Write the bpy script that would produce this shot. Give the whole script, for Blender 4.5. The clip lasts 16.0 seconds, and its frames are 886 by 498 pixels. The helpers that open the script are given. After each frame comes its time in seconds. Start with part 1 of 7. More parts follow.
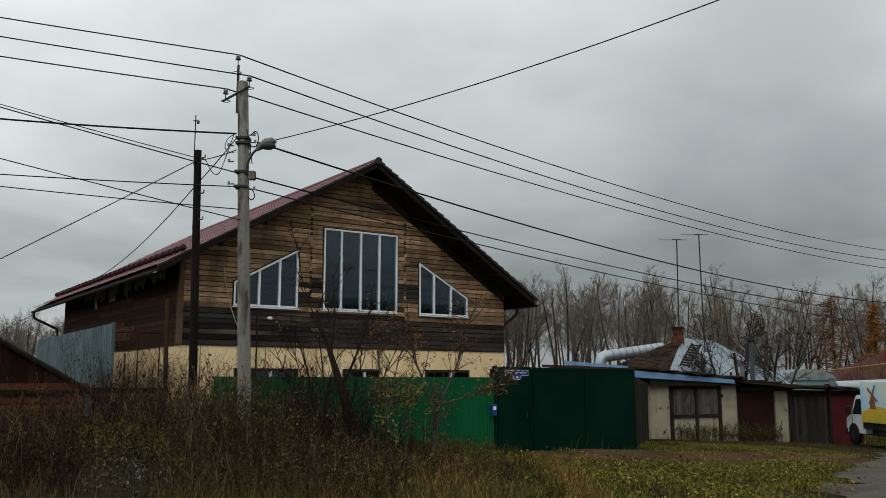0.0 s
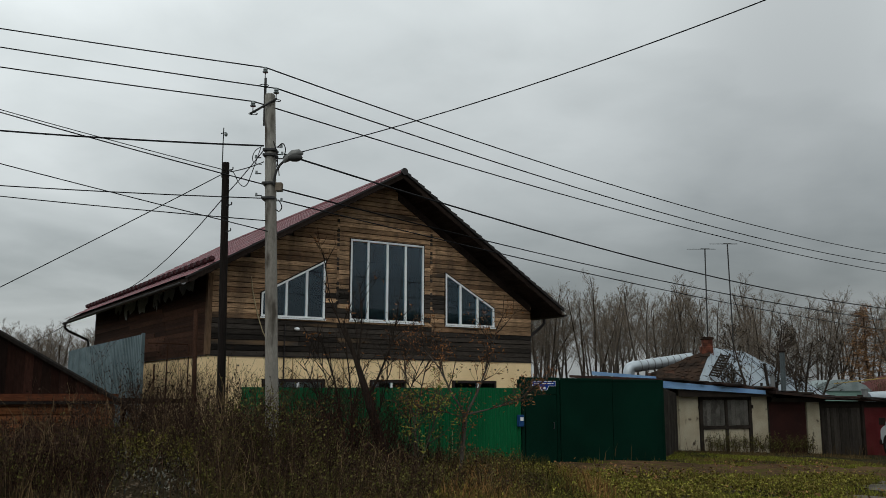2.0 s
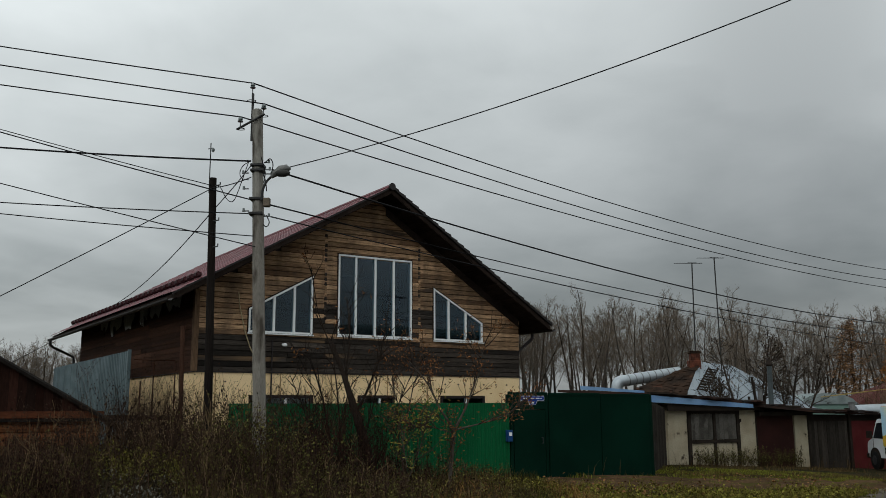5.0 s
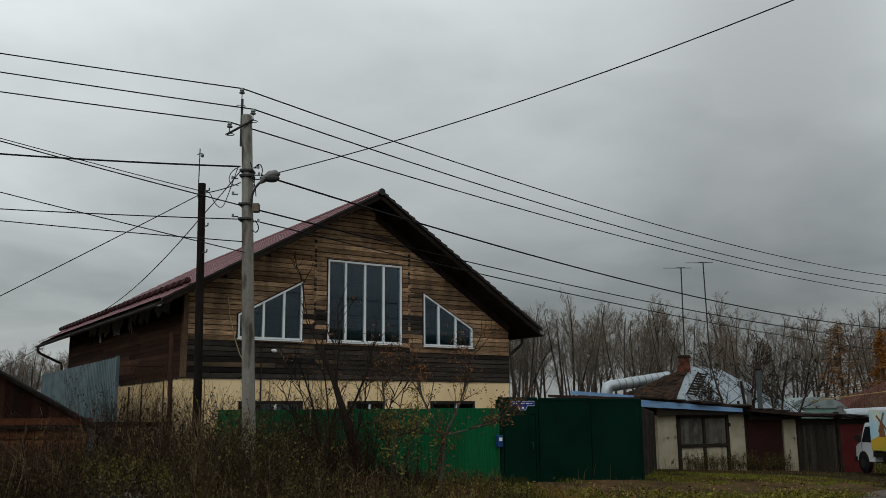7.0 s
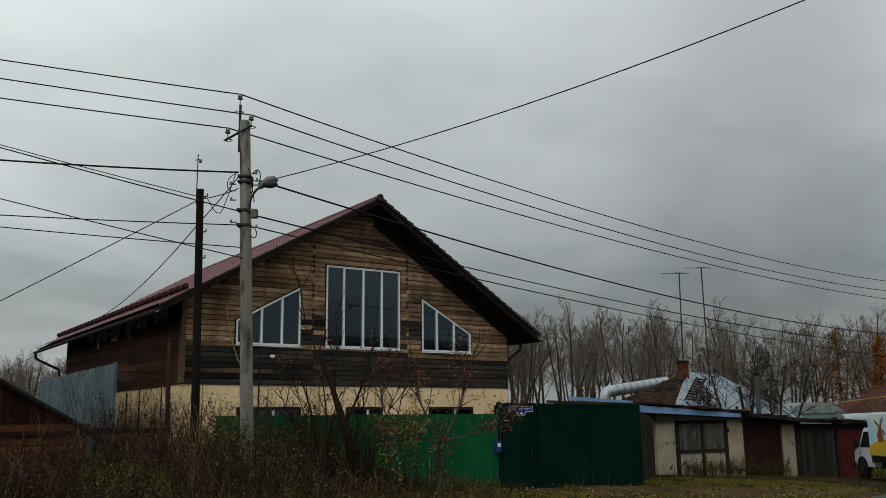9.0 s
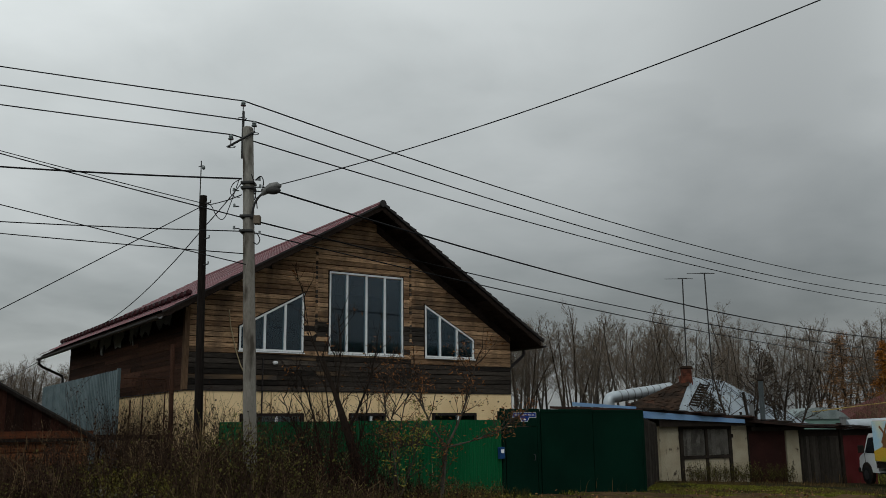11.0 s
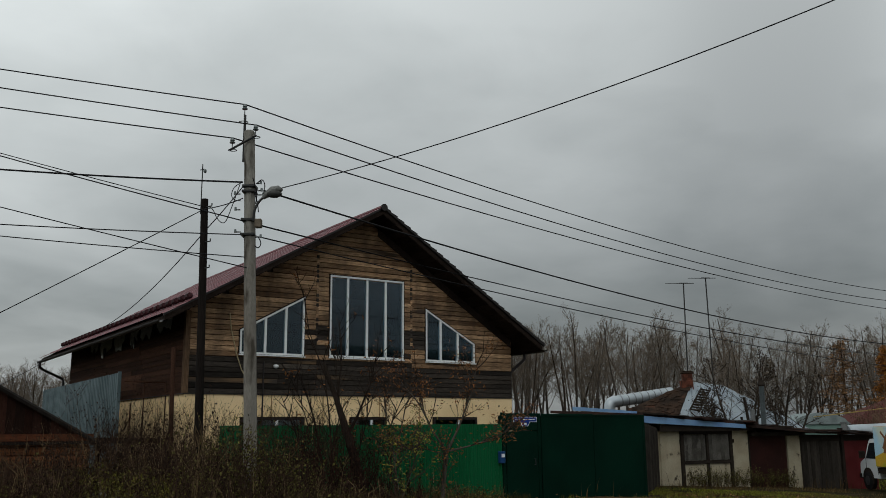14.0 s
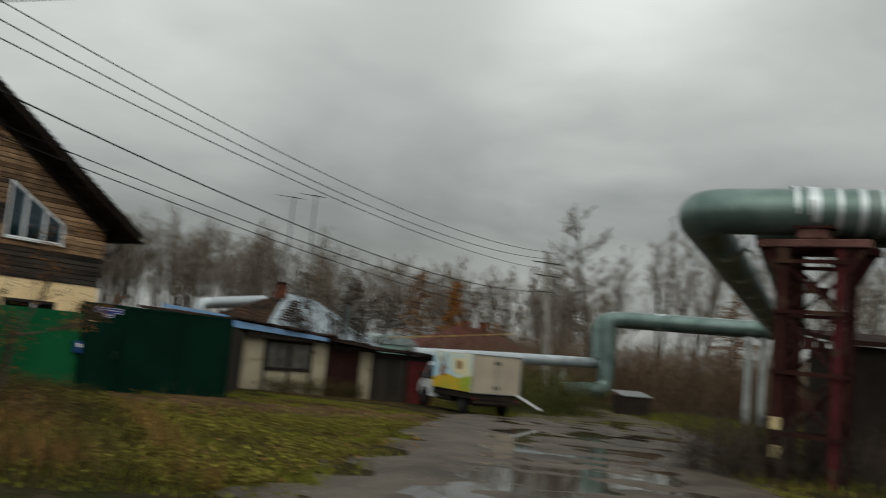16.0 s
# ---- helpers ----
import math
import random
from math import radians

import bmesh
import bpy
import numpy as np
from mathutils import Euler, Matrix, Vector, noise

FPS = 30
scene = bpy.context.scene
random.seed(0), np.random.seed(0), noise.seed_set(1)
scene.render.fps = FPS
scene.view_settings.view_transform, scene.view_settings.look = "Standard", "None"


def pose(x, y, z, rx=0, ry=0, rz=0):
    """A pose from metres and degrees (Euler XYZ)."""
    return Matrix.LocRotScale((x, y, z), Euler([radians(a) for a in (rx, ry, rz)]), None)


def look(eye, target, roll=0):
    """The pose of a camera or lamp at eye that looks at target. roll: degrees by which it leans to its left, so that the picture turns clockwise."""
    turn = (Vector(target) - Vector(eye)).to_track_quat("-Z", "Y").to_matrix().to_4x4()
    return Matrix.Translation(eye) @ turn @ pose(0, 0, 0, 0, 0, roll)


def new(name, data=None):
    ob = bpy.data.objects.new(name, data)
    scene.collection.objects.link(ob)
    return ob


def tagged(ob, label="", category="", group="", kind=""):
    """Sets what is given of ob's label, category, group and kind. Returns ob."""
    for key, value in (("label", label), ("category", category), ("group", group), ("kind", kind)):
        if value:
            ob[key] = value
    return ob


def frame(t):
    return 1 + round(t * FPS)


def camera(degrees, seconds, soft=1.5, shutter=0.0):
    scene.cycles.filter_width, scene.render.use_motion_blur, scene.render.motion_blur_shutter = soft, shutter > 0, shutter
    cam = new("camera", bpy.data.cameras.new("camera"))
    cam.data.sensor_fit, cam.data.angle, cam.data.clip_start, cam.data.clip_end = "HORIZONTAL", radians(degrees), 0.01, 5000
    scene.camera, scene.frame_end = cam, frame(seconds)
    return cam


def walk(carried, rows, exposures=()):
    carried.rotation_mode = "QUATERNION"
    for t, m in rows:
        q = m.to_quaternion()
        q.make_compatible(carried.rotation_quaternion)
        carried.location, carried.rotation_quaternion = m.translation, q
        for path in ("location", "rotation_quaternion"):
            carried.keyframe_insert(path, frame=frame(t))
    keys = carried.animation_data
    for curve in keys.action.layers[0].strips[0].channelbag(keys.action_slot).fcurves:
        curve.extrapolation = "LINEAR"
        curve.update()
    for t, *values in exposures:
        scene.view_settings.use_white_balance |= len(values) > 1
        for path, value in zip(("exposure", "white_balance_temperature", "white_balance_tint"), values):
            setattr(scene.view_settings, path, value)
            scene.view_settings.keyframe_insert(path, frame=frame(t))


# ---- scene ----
# The camera stands on the verge at eye height and only turns.
cam = camera(53.0, 16.0, soft=0.78, shutter=0.19)
EYE = (0.0, 0.0, 2.0)
TURNS = [  # seconds, pitch, roll, yaw
    (0, 8.50, -0.00, -0.00),
    (0.5, 8.72, 0.02, 0.94),
    (1, 8.88, 0.06, 1.42),
    (1.5, 8.99, 0.01, 1.63),
    (2, 9.17, -0.01, 1.71),
    (2.5, 9.38, -0.04, 1.67),
    (3, 9.60, 0.08, 1.55),
    (3.5, 9.80, 0.14, 1.41),
    (4, 10.07, 0.19, 1.39),
    (4.5, 10.20, 0.30, 1.27),
    (5, 10.13, 0.29, 0.97),
    (7.5, 10.56, 0.52, 0.28),
    (8, 10.66, 0.51, 0.23),
    (8.5, 10.81, 0.59, 0.24),
    (9, 10.82, 0.59, 0.24),
    (11.5, 11.45, 0.69, 0.61),
    (12, 11.72, 0.63, 0.82),
    (12.5, 11.81, 0.58, 0.75),
    (13, 11.73, 0.50, 0.49),
    (13.5, 11.76, 0.57, 0.48),
    (14, 11.46, 0.49, 0.48),
    (14.5, 11.35, 0.48, 0.51),
    (15, 11.33, 0.47, 0.56),
    (15.5, 10.29, -0.27, -0.73),
    (15.6, 9.74, -1.32, -3.29),
    (15.7, 8.64, -3.71, -6.82),
    (15.8, 7.45, -4.39, -11.97),
    (15.9, 7.11, -4.92, -18.45),
    (16, 6.52, -5.23, -25.38),
]
EXPOSURES = [  # seconds, stops, kelvin, tint
    (0.0, -0.18, 6500, 8), (5.0, -0.37, 6500, 8), (9.0, -0.46, 6550, 8), (12.0, -0.55, 6550, 8),
    (15.0, -0.53, 6550, 8), (15.6, -0.31, 6750, 8), (16.0, -0.13, 6900, 8)]
walk(cam, [(t, pose(*EYE, 90 + p, r, y)) for t, p, r, y in TURNS], EXPOSURES)

# ---- world and sun: low, even overcast ----
SUN_WAY = Vector((-0.16, -0.64, 0.75)).normalized()  # towards the hidden sun
world = bpy.data.worlds.new("overcast_sky")
scene.world = world
world.use_nodes = True
wn, wl = world.node_tree.nodes, world.node_tree.links
wn.clear()


def wnode(kind, **values):
    n = wn.new(kind)
    for key, value in values.items():
        n.inputs[key].default_value = value
    return n


w_out = wnode("ShaderNodeOutputWorld")
w_bg = wnode("ShaderNodeBackground", Strength=1.0)
w_sky = wn.new("ShaderNodeTexSky")
w_sky.sky_type, w_sky.sun_disc = "NISHITA", False
w_sky.sun_elevation, w_sky.sun_rotation = radians(48), radians(194)
w_sky.air_density, w_sky.dust_density = 1.0, 4.0
w_co = wn.new("ShaderNodeTexCoord")
w_sep = wn.new("ShaderNodeSeparateXYZ")
wl.new(w_co.outputs["Generated"], w_sep.inputs[0])
# the cloud base is a flat layer overhead: spread directions over a plane
w_up = wn.new("ShaderNodeMath")
w_up.operation, w_up.inputs[1].default_value = "MAXIMUM", 0.0
wl.new(w_sep.outputs["Z"], w_up.inputs[0])
w_add = wn.new("ShaderNodeMath")
w_add.operation, w_add.inputs[1].default_value = "ADD", 0.22
wl.new(w_up.outputs[0], w_add.inputs[0])
w_div = wn.new("ShaderNodeVectorMath")
w_div.operation = "DIVIDE"
w_com = wn.new("ShaderNodeCombineXYZ")
for axis in "XYZ":
    wl.new(w_add.outputs[0], w_com.inputs[axis])
wl.new(w_co.outputs["Generated"], w_div.inputs[0])
wl.new(w_com.outputs[0], w_div.inputs[1])
w_n1 = wnode("ShaderNodeTexNoise", Scale=0.7, Detail=4.0, Roughness=0.5, Distortion=0.4)
w_n2 = wnode("ShaderNodeTexNoise", Scale=3.2, Detail=6.0, Roughness=0.55, Distortion=0.3)
for n in (w_n1, w_n2):
    wl.new(w_div.outputs[0], n.inputs["Vector"])
w_mix = wn.new("ShaderNodeMix")
w_mix.data_type = "FLOAT"
w_mix.inputs["Factor"].default_value = 0.17
wl.new(w_n1.outputs["Fac"], w_mix.inputs["A"])
wl.new(w_n2.outputs["Fac"], w_mix.inputs["B"])
w_ramp = wn.new("ShaderNodeValToRGB")
w_ramp.color_ramp.elements[0].position, w_ramp.color_ramp.elements[0].color = 0.37, (0.41, 0.445, 0.45, 1)
w_ramp.color_ramp.elements[1].position, w_ramp.color_ramp.elements[1].color = 0.63, (0.80, 0.845, 0.855, 1)
wl.new(w_mix.outputs["Result"], w_ramp.inputs[0])
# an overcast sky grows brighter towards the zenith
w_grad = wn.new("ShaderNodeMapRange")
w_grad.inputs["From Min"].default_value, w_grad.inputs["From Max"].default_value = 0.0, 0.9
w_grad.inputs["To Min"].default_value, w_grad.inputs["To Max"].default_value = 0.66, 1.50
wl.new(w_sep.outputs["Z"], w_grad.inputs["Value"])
w_scale = wn.new("ShaderNodeVectorMath")
w_scale.operation = "SCALE"
wl.new(w_ramp.outputs[0], w_scale.inputs[0])
wl.new(w_grad.outputs[0], w_scale.inputs["Scale"])
w_dim = wn.new("ShaderNodeVectorMath")
w_dim.operation, w_dim.inputs["Scale"].default_value = "SCALE", 0.012
wl.new(w_sky.outputs[0], w_dim.inputs[0])
w_sum = wn.new("ShaderNodeVectorMath")
w_sum.operation = "ADD"
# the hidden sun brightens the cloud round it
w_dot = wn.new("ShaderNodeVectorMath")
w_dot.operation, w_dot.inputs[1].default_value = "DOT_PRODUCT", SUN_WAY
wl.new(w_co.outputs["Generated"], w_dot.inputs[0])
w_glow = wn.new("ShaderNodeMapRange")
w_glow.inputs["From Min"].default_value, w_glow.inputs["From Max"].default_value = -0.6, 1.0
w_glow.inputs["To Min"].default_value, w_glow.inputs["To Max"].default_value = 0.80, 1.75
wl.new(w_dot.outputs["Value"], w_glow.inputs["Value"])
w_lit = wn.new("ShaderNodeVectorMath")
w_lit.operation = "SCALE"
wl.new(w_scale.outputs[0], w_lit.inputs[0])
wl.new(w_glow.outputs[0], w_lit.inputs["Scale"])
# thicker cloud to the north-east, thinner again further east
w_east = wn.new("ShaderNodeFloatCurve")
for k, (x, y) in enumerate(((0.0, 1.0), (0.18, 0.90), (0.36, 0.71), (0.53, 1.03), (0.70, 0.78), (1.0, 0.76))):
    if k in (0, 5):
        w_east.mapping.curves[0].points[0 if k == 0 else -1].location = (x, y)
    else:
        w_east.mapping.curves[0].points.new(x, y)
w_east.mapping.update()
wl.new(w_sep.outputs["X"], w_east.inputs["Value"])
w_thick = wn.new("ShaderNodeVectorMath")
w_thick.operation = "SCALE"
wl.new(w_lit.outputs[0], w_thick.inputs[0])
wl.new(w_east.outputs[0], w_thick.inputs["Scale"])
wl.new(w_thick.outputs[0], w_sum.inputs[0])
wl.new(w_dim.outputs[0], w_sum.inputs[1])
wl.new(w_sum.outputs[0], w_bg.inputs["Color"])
wl.new(w_bg.outputs[0], w_out.inputs[0])

sun_data = bpy.data.lights.new("sun", "SUN")
sun_data.energy, sun_data.angle, sun_data.color = 0.45, radians(40), (1.0, 0.98, 0.95)
sun = new("sun", sun_data)
sun.matrix_world = look(SUN_WAY * 60, (0, 0, 0))


# ---- materials ----
def mat(name, base, rough=0.8, var=0.25, scale=2.0, fine=40.0, bump=0.25, metal=0.0, tint=None, rand=0.0, stretch=(1, 1, 1), spec=0.05, dirt=None, island=False, grime=None):
    """A surface with coarse and fine variation. tint: the other colour of the coarse stains; rand: how far each piece differs."""
    m = bpy.data.materials.new(name)
    m.use_nodes = True
    nt = m.node_tree
    nodes, links = nt.nodes, nt.links
    b = nodes["Principled BSDF"]
    b.inputs["Roughness"].default_value, b.inputs["Metallic"].default_value = rough, metal
    b.inputs["Specular IOR Level"].default_value = spec
    co = nodes.new("ShaderNodeTexCoord")
    mp = nodes.new("ShaderNodeMapping")
    mp.inputs["Scale"].default_value = stretch
    links.new(co.outputs["Object"], mp.inputs[0])
    vec = mp.outputs[0]
    src = None
    if rand:
        src = nodes.new("ShaderNodeNewGeometry").outputs["Random Per Island"] if island else nodes.new("ShaderNodeObjectInfo").outputs["Random"]
        sh = nodes.new("ShaderNodeVectorMath")
        sh.operation = "MULTIPLY_ADD"
        sh.inputs[1].default_value = (1, 1, 1)
        links.new(vec, sh.inputs[0])
        mul = nodes.new("ShaderNodeMath")
        mul.operation, mul.inputs[1].default_value = "MULTIPLY", 37.0
        links.new(src, mul.inputs[0])
        links.new(mul.outputs[0], sh.inputs[2])
        vec = sh.outputs[0]
    n1 = nodes.new("ShaderNodeTexNoise")
    n1.inputs["Scale"].default_value, n1.inputs["Detail"].default_value = scale, 5
    n2 = nodes.new("ShaderNodeTexNoise")
    n2.inputs["Scale"].default_value, n2.inputs["Detail"].default_value = fine, 4
    links.new(vec, n1.inputs["Vector"])
    links.new(vec, n2.inputs["Vector"])
    ramp = nodes.new("ShaderNodeValToRGB")
    t2 = tint or tuple(c * (1 - 0.55 * var * 2) for c in base)
    ramp.color_ramp.elements[0].position, ramp.color_ramp.elements[0].color = 0.36, (*t2, 1)
    ramp.color_ramp.elements[1].position, ramp.color_ramp.elements[1].color = 0.62, (*base, 1)
    links.new(n1.outputs["Fac"], ramp.inputs[0])
    val = nodes.new("ShaderNodeMapRange")
    val.inputs["From Min"].default_value, val.inputs["From Max"].default_value = 0.25, 0.75
    val.inputs["To Min"].default_value, val.inputs["To Max"].default_value = 1 - var, 1 + var
    links.new(n2.outputs["Fac"], val.inputs["Value"])
    out = val.outputs[0]
    if rand:
        rr = nodes.new("ShaderNodeMapRange")
        rr.inputs["To Min"].default_value, rr.inputs["To Max"].default_value = 1 - rand, 1 + rand
        links.new(src, rr.inputs["Value"])
        mm = nodes.new("ShaderNodeMath")
        mm.operation = "MULTIPLY"
        links.new(out, mm.inputs[0])
        links.new(rr.outputs[0], mm.inputs[1])
        out = mm.outputs[0]
    sc = nodes.new("ShaderNodeVectorMath")
    sc.operation = "SCALE"
    links.new(ramp.outputs[0], sc.inputs[0])
    links.new(out, sc.inputs["Scale"])
    col = sc.outputs[0]
    if dirt:
        n3 = nodes.new("ShaderNodeTexNoise")
        n3.inputs["Scale"].default_value, n3.inputs["Detail"].default_value = dirt[1], 7
        links.new(vec, n3.inputs["Vector"])
        r3 = nodes.new("ShaderNodeValToRGB")
        r3.color_ramp.elements[0].position, r3.color_ramp.elements[1].position = dirt[2], dirt[2] + 0.08
        links.new(n3.outputs["Fac"], r3.inputs[0])
        mx = nodes.new("ShaderNodeMix")
        mx.data_type = "RGBA"
        links.new(r3.outputs[0], mx.inputs["Factor"])
        links.new(col, mx.inputs["A"])
        mx.inputs["B"].default_value = (*dirt[0], 1)
        col = mx.outputs["Result"]
    if grime:  # weather stains running down across all pieces of a wall
        gm = nodes.new("ShaderNodeMapping")
        gm.inputs["Scale"].default_value = grime[1]
        links.new(co.outputs["Object"], gm.inputs[0])
        n4 = nodes.new("ShaderNodeTexNoise")
        n4.inputs["Scale"].default_value, n4.inputs["Detail"].default_value, n4.inputs["Roughness"].default_value = 1.0, 6, 0.6
        links.new(gm.outputs[0], n4.inputs["Vector"])
        r4 = nodes.new("ShaderNodeMapRange")
        r4.inputs["From Min"].default_value, r4.inputs["From Max"].default_value, r4.inputs["To Max"].default_value = grime[2], grime[2] + 0.2, 0.85
        links.new(n4.outputs["Fac"], r4.inputs["Value"])
        mg = nodes.new("ShaderNodeMix")
        mg.data_type = "RGBA"
        links.new(r4.outputs[0], mg.inputs["Factor"])
        links.new(col, mg.inputs["A"])
        mg.inputs["B"].default_value = (*grime[0], 1)
        col = mg.outputs["Result"]
    links.new(col, b.inputs["Base Color"])
    if bump:
        bp = nodes.new("ShaderNodeBump")
        bp.inputs["Strength"].default_value, bp.inputs["Distance"].default_value = bump, 0.01
        links.new(n2.outputs["Fac"], bp.inputs["Height"])
        links.new(bp.outputs[0], b.inputs["Normal"])
    return m


def glass(name, tint=(0.46, 0.60, 0.68)):
    """A thin tinted pane: clear through, with a gloss that grows at grazing angles."""
    m = bpy.data.materials.new(name)
    m.use_nodes = True
    nodes, links = m.node_tree.nodes, m.node_tree.links
    nodes.remove(nodes["Principled BSDF"])
    clear, gloss = nodes.new("ShaderNodeBsdfTransparent"), nodes.new("ShaderNodeBsdfGlossy")
    clear.inputs["Color"].default_value = (*tint, 1)
    gloss.inputs["Roughness"].default_value, gloss.inputs["Color"].default_value = 0.03, (0.82, 0.92, 1.0, 1)
    edge, both = nodes.new("ShaderNodeFresnel"), nodes.new("ShaderNodeMixShader")
    edge.inputs["IOR"].default_value = 1.5
    links.new(edge.outputs[0], both.inputs[0])
    links.new(clear.outputs[0], both.inputs[1])
    links.new(gloss.outputs[0], both.inputs[2])
    links.new(both.outputs[0], nodes["Material Output"].inputs["Surface"])
    return m


M_TIMBER = mat("timber_tan", (0.43, 0.275, 0.16), 0.85, 0.55, 1.3, 22, 0.6, grime=((0.060, 0.045, 0.036), (1.3, 1.3, 0.5), 0.50), tint=(0.19, 0.11, 0.062), rand=0.36, stretch=(0.25, 1, 2.2), dirt=((0.05, 0.035, 0.025), 1.1, 0.63))
M_TIMBER_GREY = mat("timber_weathered", (0.054, 0.045, 0.038), 0.9, 0.5, 1.2, 22, 0.5, tint=(0.022, 0.019, 0.017), rand=0.4, stretch=(0.25, 1, 2.2), dirt=((0.14, 0.09, 0.052), 0.9, 0.62))
# red-brown stain plus the eave's shade, both in this darker colour
M_TIMBER_SIDE = mat("timber_side_shaded", (0.06, 0.028, 0.017), 0.85, 0.35, 1.3, 22, 0.5, tint=(0.03, 0.015, 0.01), rand=0.4, stretch=(1, 0.25, 2.2))
M_YELLOW = mat("yellow_panel", (0.83, 0.63, 0.37), 0.85, 0.08, 0.9, 30, 0.15, tint=(0.70, 0.51, 0.28), dirt=((0.50, 0.36, 0.2), 1.7, 0.68))
M_WHITE = mat("white_plastic", (0.72, 0.74, 0.75), 0.45, 0.05, 3, 60, 0.05)
M_GLASS = glass("window_glass")
# near-black: the darkness of the unlit interior is put into the colour
M_ROOM = mat("unlit_room_black", (0.02, 0.022, 0.025), 0.9, 0.2, 2, 10, 0)
M_ROOF = mat("red_metal_tile", (0.125, 0.026, 0.034), 0.5, 0.18, 0.8, 25, 0.1, tint=(0.09, 0.019, 0.026), spec=0.3)
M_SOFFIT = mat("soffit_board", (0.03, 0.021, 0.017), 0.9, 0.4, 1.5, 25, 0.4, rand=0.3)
M_GUTTER = mat("gutter_brown", (0.014, 0.010, 0.010), 0.45, 0.15, 3, 40, 0.05, spec=0.3)
M_GREEN = mat("green_profiled_sheet", (0.003, 0.088, 0.030), 0.55, 0.1, 0.8, 30, 0.08, tint=(0.002, 0.068, 0.023), rand=0.06, spec=0.1)
M_GATE = mat("dark_green_paint", (0.0018, 0.0180, 0.0110), 0.6, 0.3, 0.9, 30, 0.1, tint=(0.0013, 0.0130, 0.0080), spec=0.03)
M_SIGN = mat("sign_blue", (0.012, 0.04, 0.22), 0.4, 0.05, 3, 30, 0)
M_PAINT_WHITE = mat("paint_white", (0.75, 0.76, 0.78), 0.5, 0.05, 3, 30, 0)
M_BLUEBOX = mat("blue_box", (0.015, 0.055, 0.16), 0.4, 0.1, 5, 30, 0)
M_CONCRETE = mat("concrete", (0.235, 0.225, 0.20), 0.9, 0.2, 1.5, 40, 0.5, tint=(0.17, 0.155, 0.135), stretch=(1, 1, 0.35), dirt=((0.065, 0.056, 0.046), 2.6, 0.53))
M_TARWOOD = mat("tarred_wood", (0.015, 0.012, 0.0105), 0.85, 0.4, 3, 50, 0.5, stretch=(1, 1, 0.1))
M_STEEL = mat("dark_steel", (0.05, 0.05, 0.05), 0.5, 0.2, 4, 40, 0.1, metal=0.4)
M_CABLE = mat("black_cable", (0.012, 0.012, 0.013), 0.6, 0.1, 5, 30, 0)
M_CERAMIC = mat("insulator", (0.10, 0.12, 0.12), 0.2, 0.1, 5, 30, 0, spec=0.6)
M_LAMPGREY = mat("lamp_grey", (0.17, 0.175, 0.175), 0.5, 0.1, 4, 30, 0.05, metal=0.3)
M_LAMPGLASS = mat("lamp_diffuser", (0.05, 0.05, 0.048), 0.2, 0.1, 4, 30, 0)
M_GALV = mat("galvanised_sheet", (0.105, 0.14, 0.152), 0.5, 0.12, 1.1, 30, 0.1, metal=0.3, rand=0.1, tint=(0.07, 0.098, 0.105))
M_SOIL = mat("soil", (0.028, 0.022, 0.014), 1.0, 0.4, 0.45, 9, 0.8, tint=(0.018, 0.019, 0.008), dirt=((0.04, 0.03, 0.02), 1.4, 0.60), spec=0.0)
M_MUD = mat("wet_mud_gravel", (0.068, 0.053, 0.040), 0.6, 0.35, 0.7, 12, 0.8, tint=(0.03, 0.023, 0.017), dirt=((0.11, 0.092, 0.074), 6.0, 0.62), spec=0.12)
M_DIRT = mat("trodden_dirt", (0.085, 0.052, 0.029), 1.0, 0.55, 0.9, 9, 1.0, tint=(0.045, 0.029, 0.018), dirt=((0.05, 0.046, 0.014), 1.8, 0.54), spec=0.0)
M_WATER = mat("puddle_water", (0.035, 0.028, 0.02), 0.04, 0.1, 1, 6, 0.02, spec=0.6)


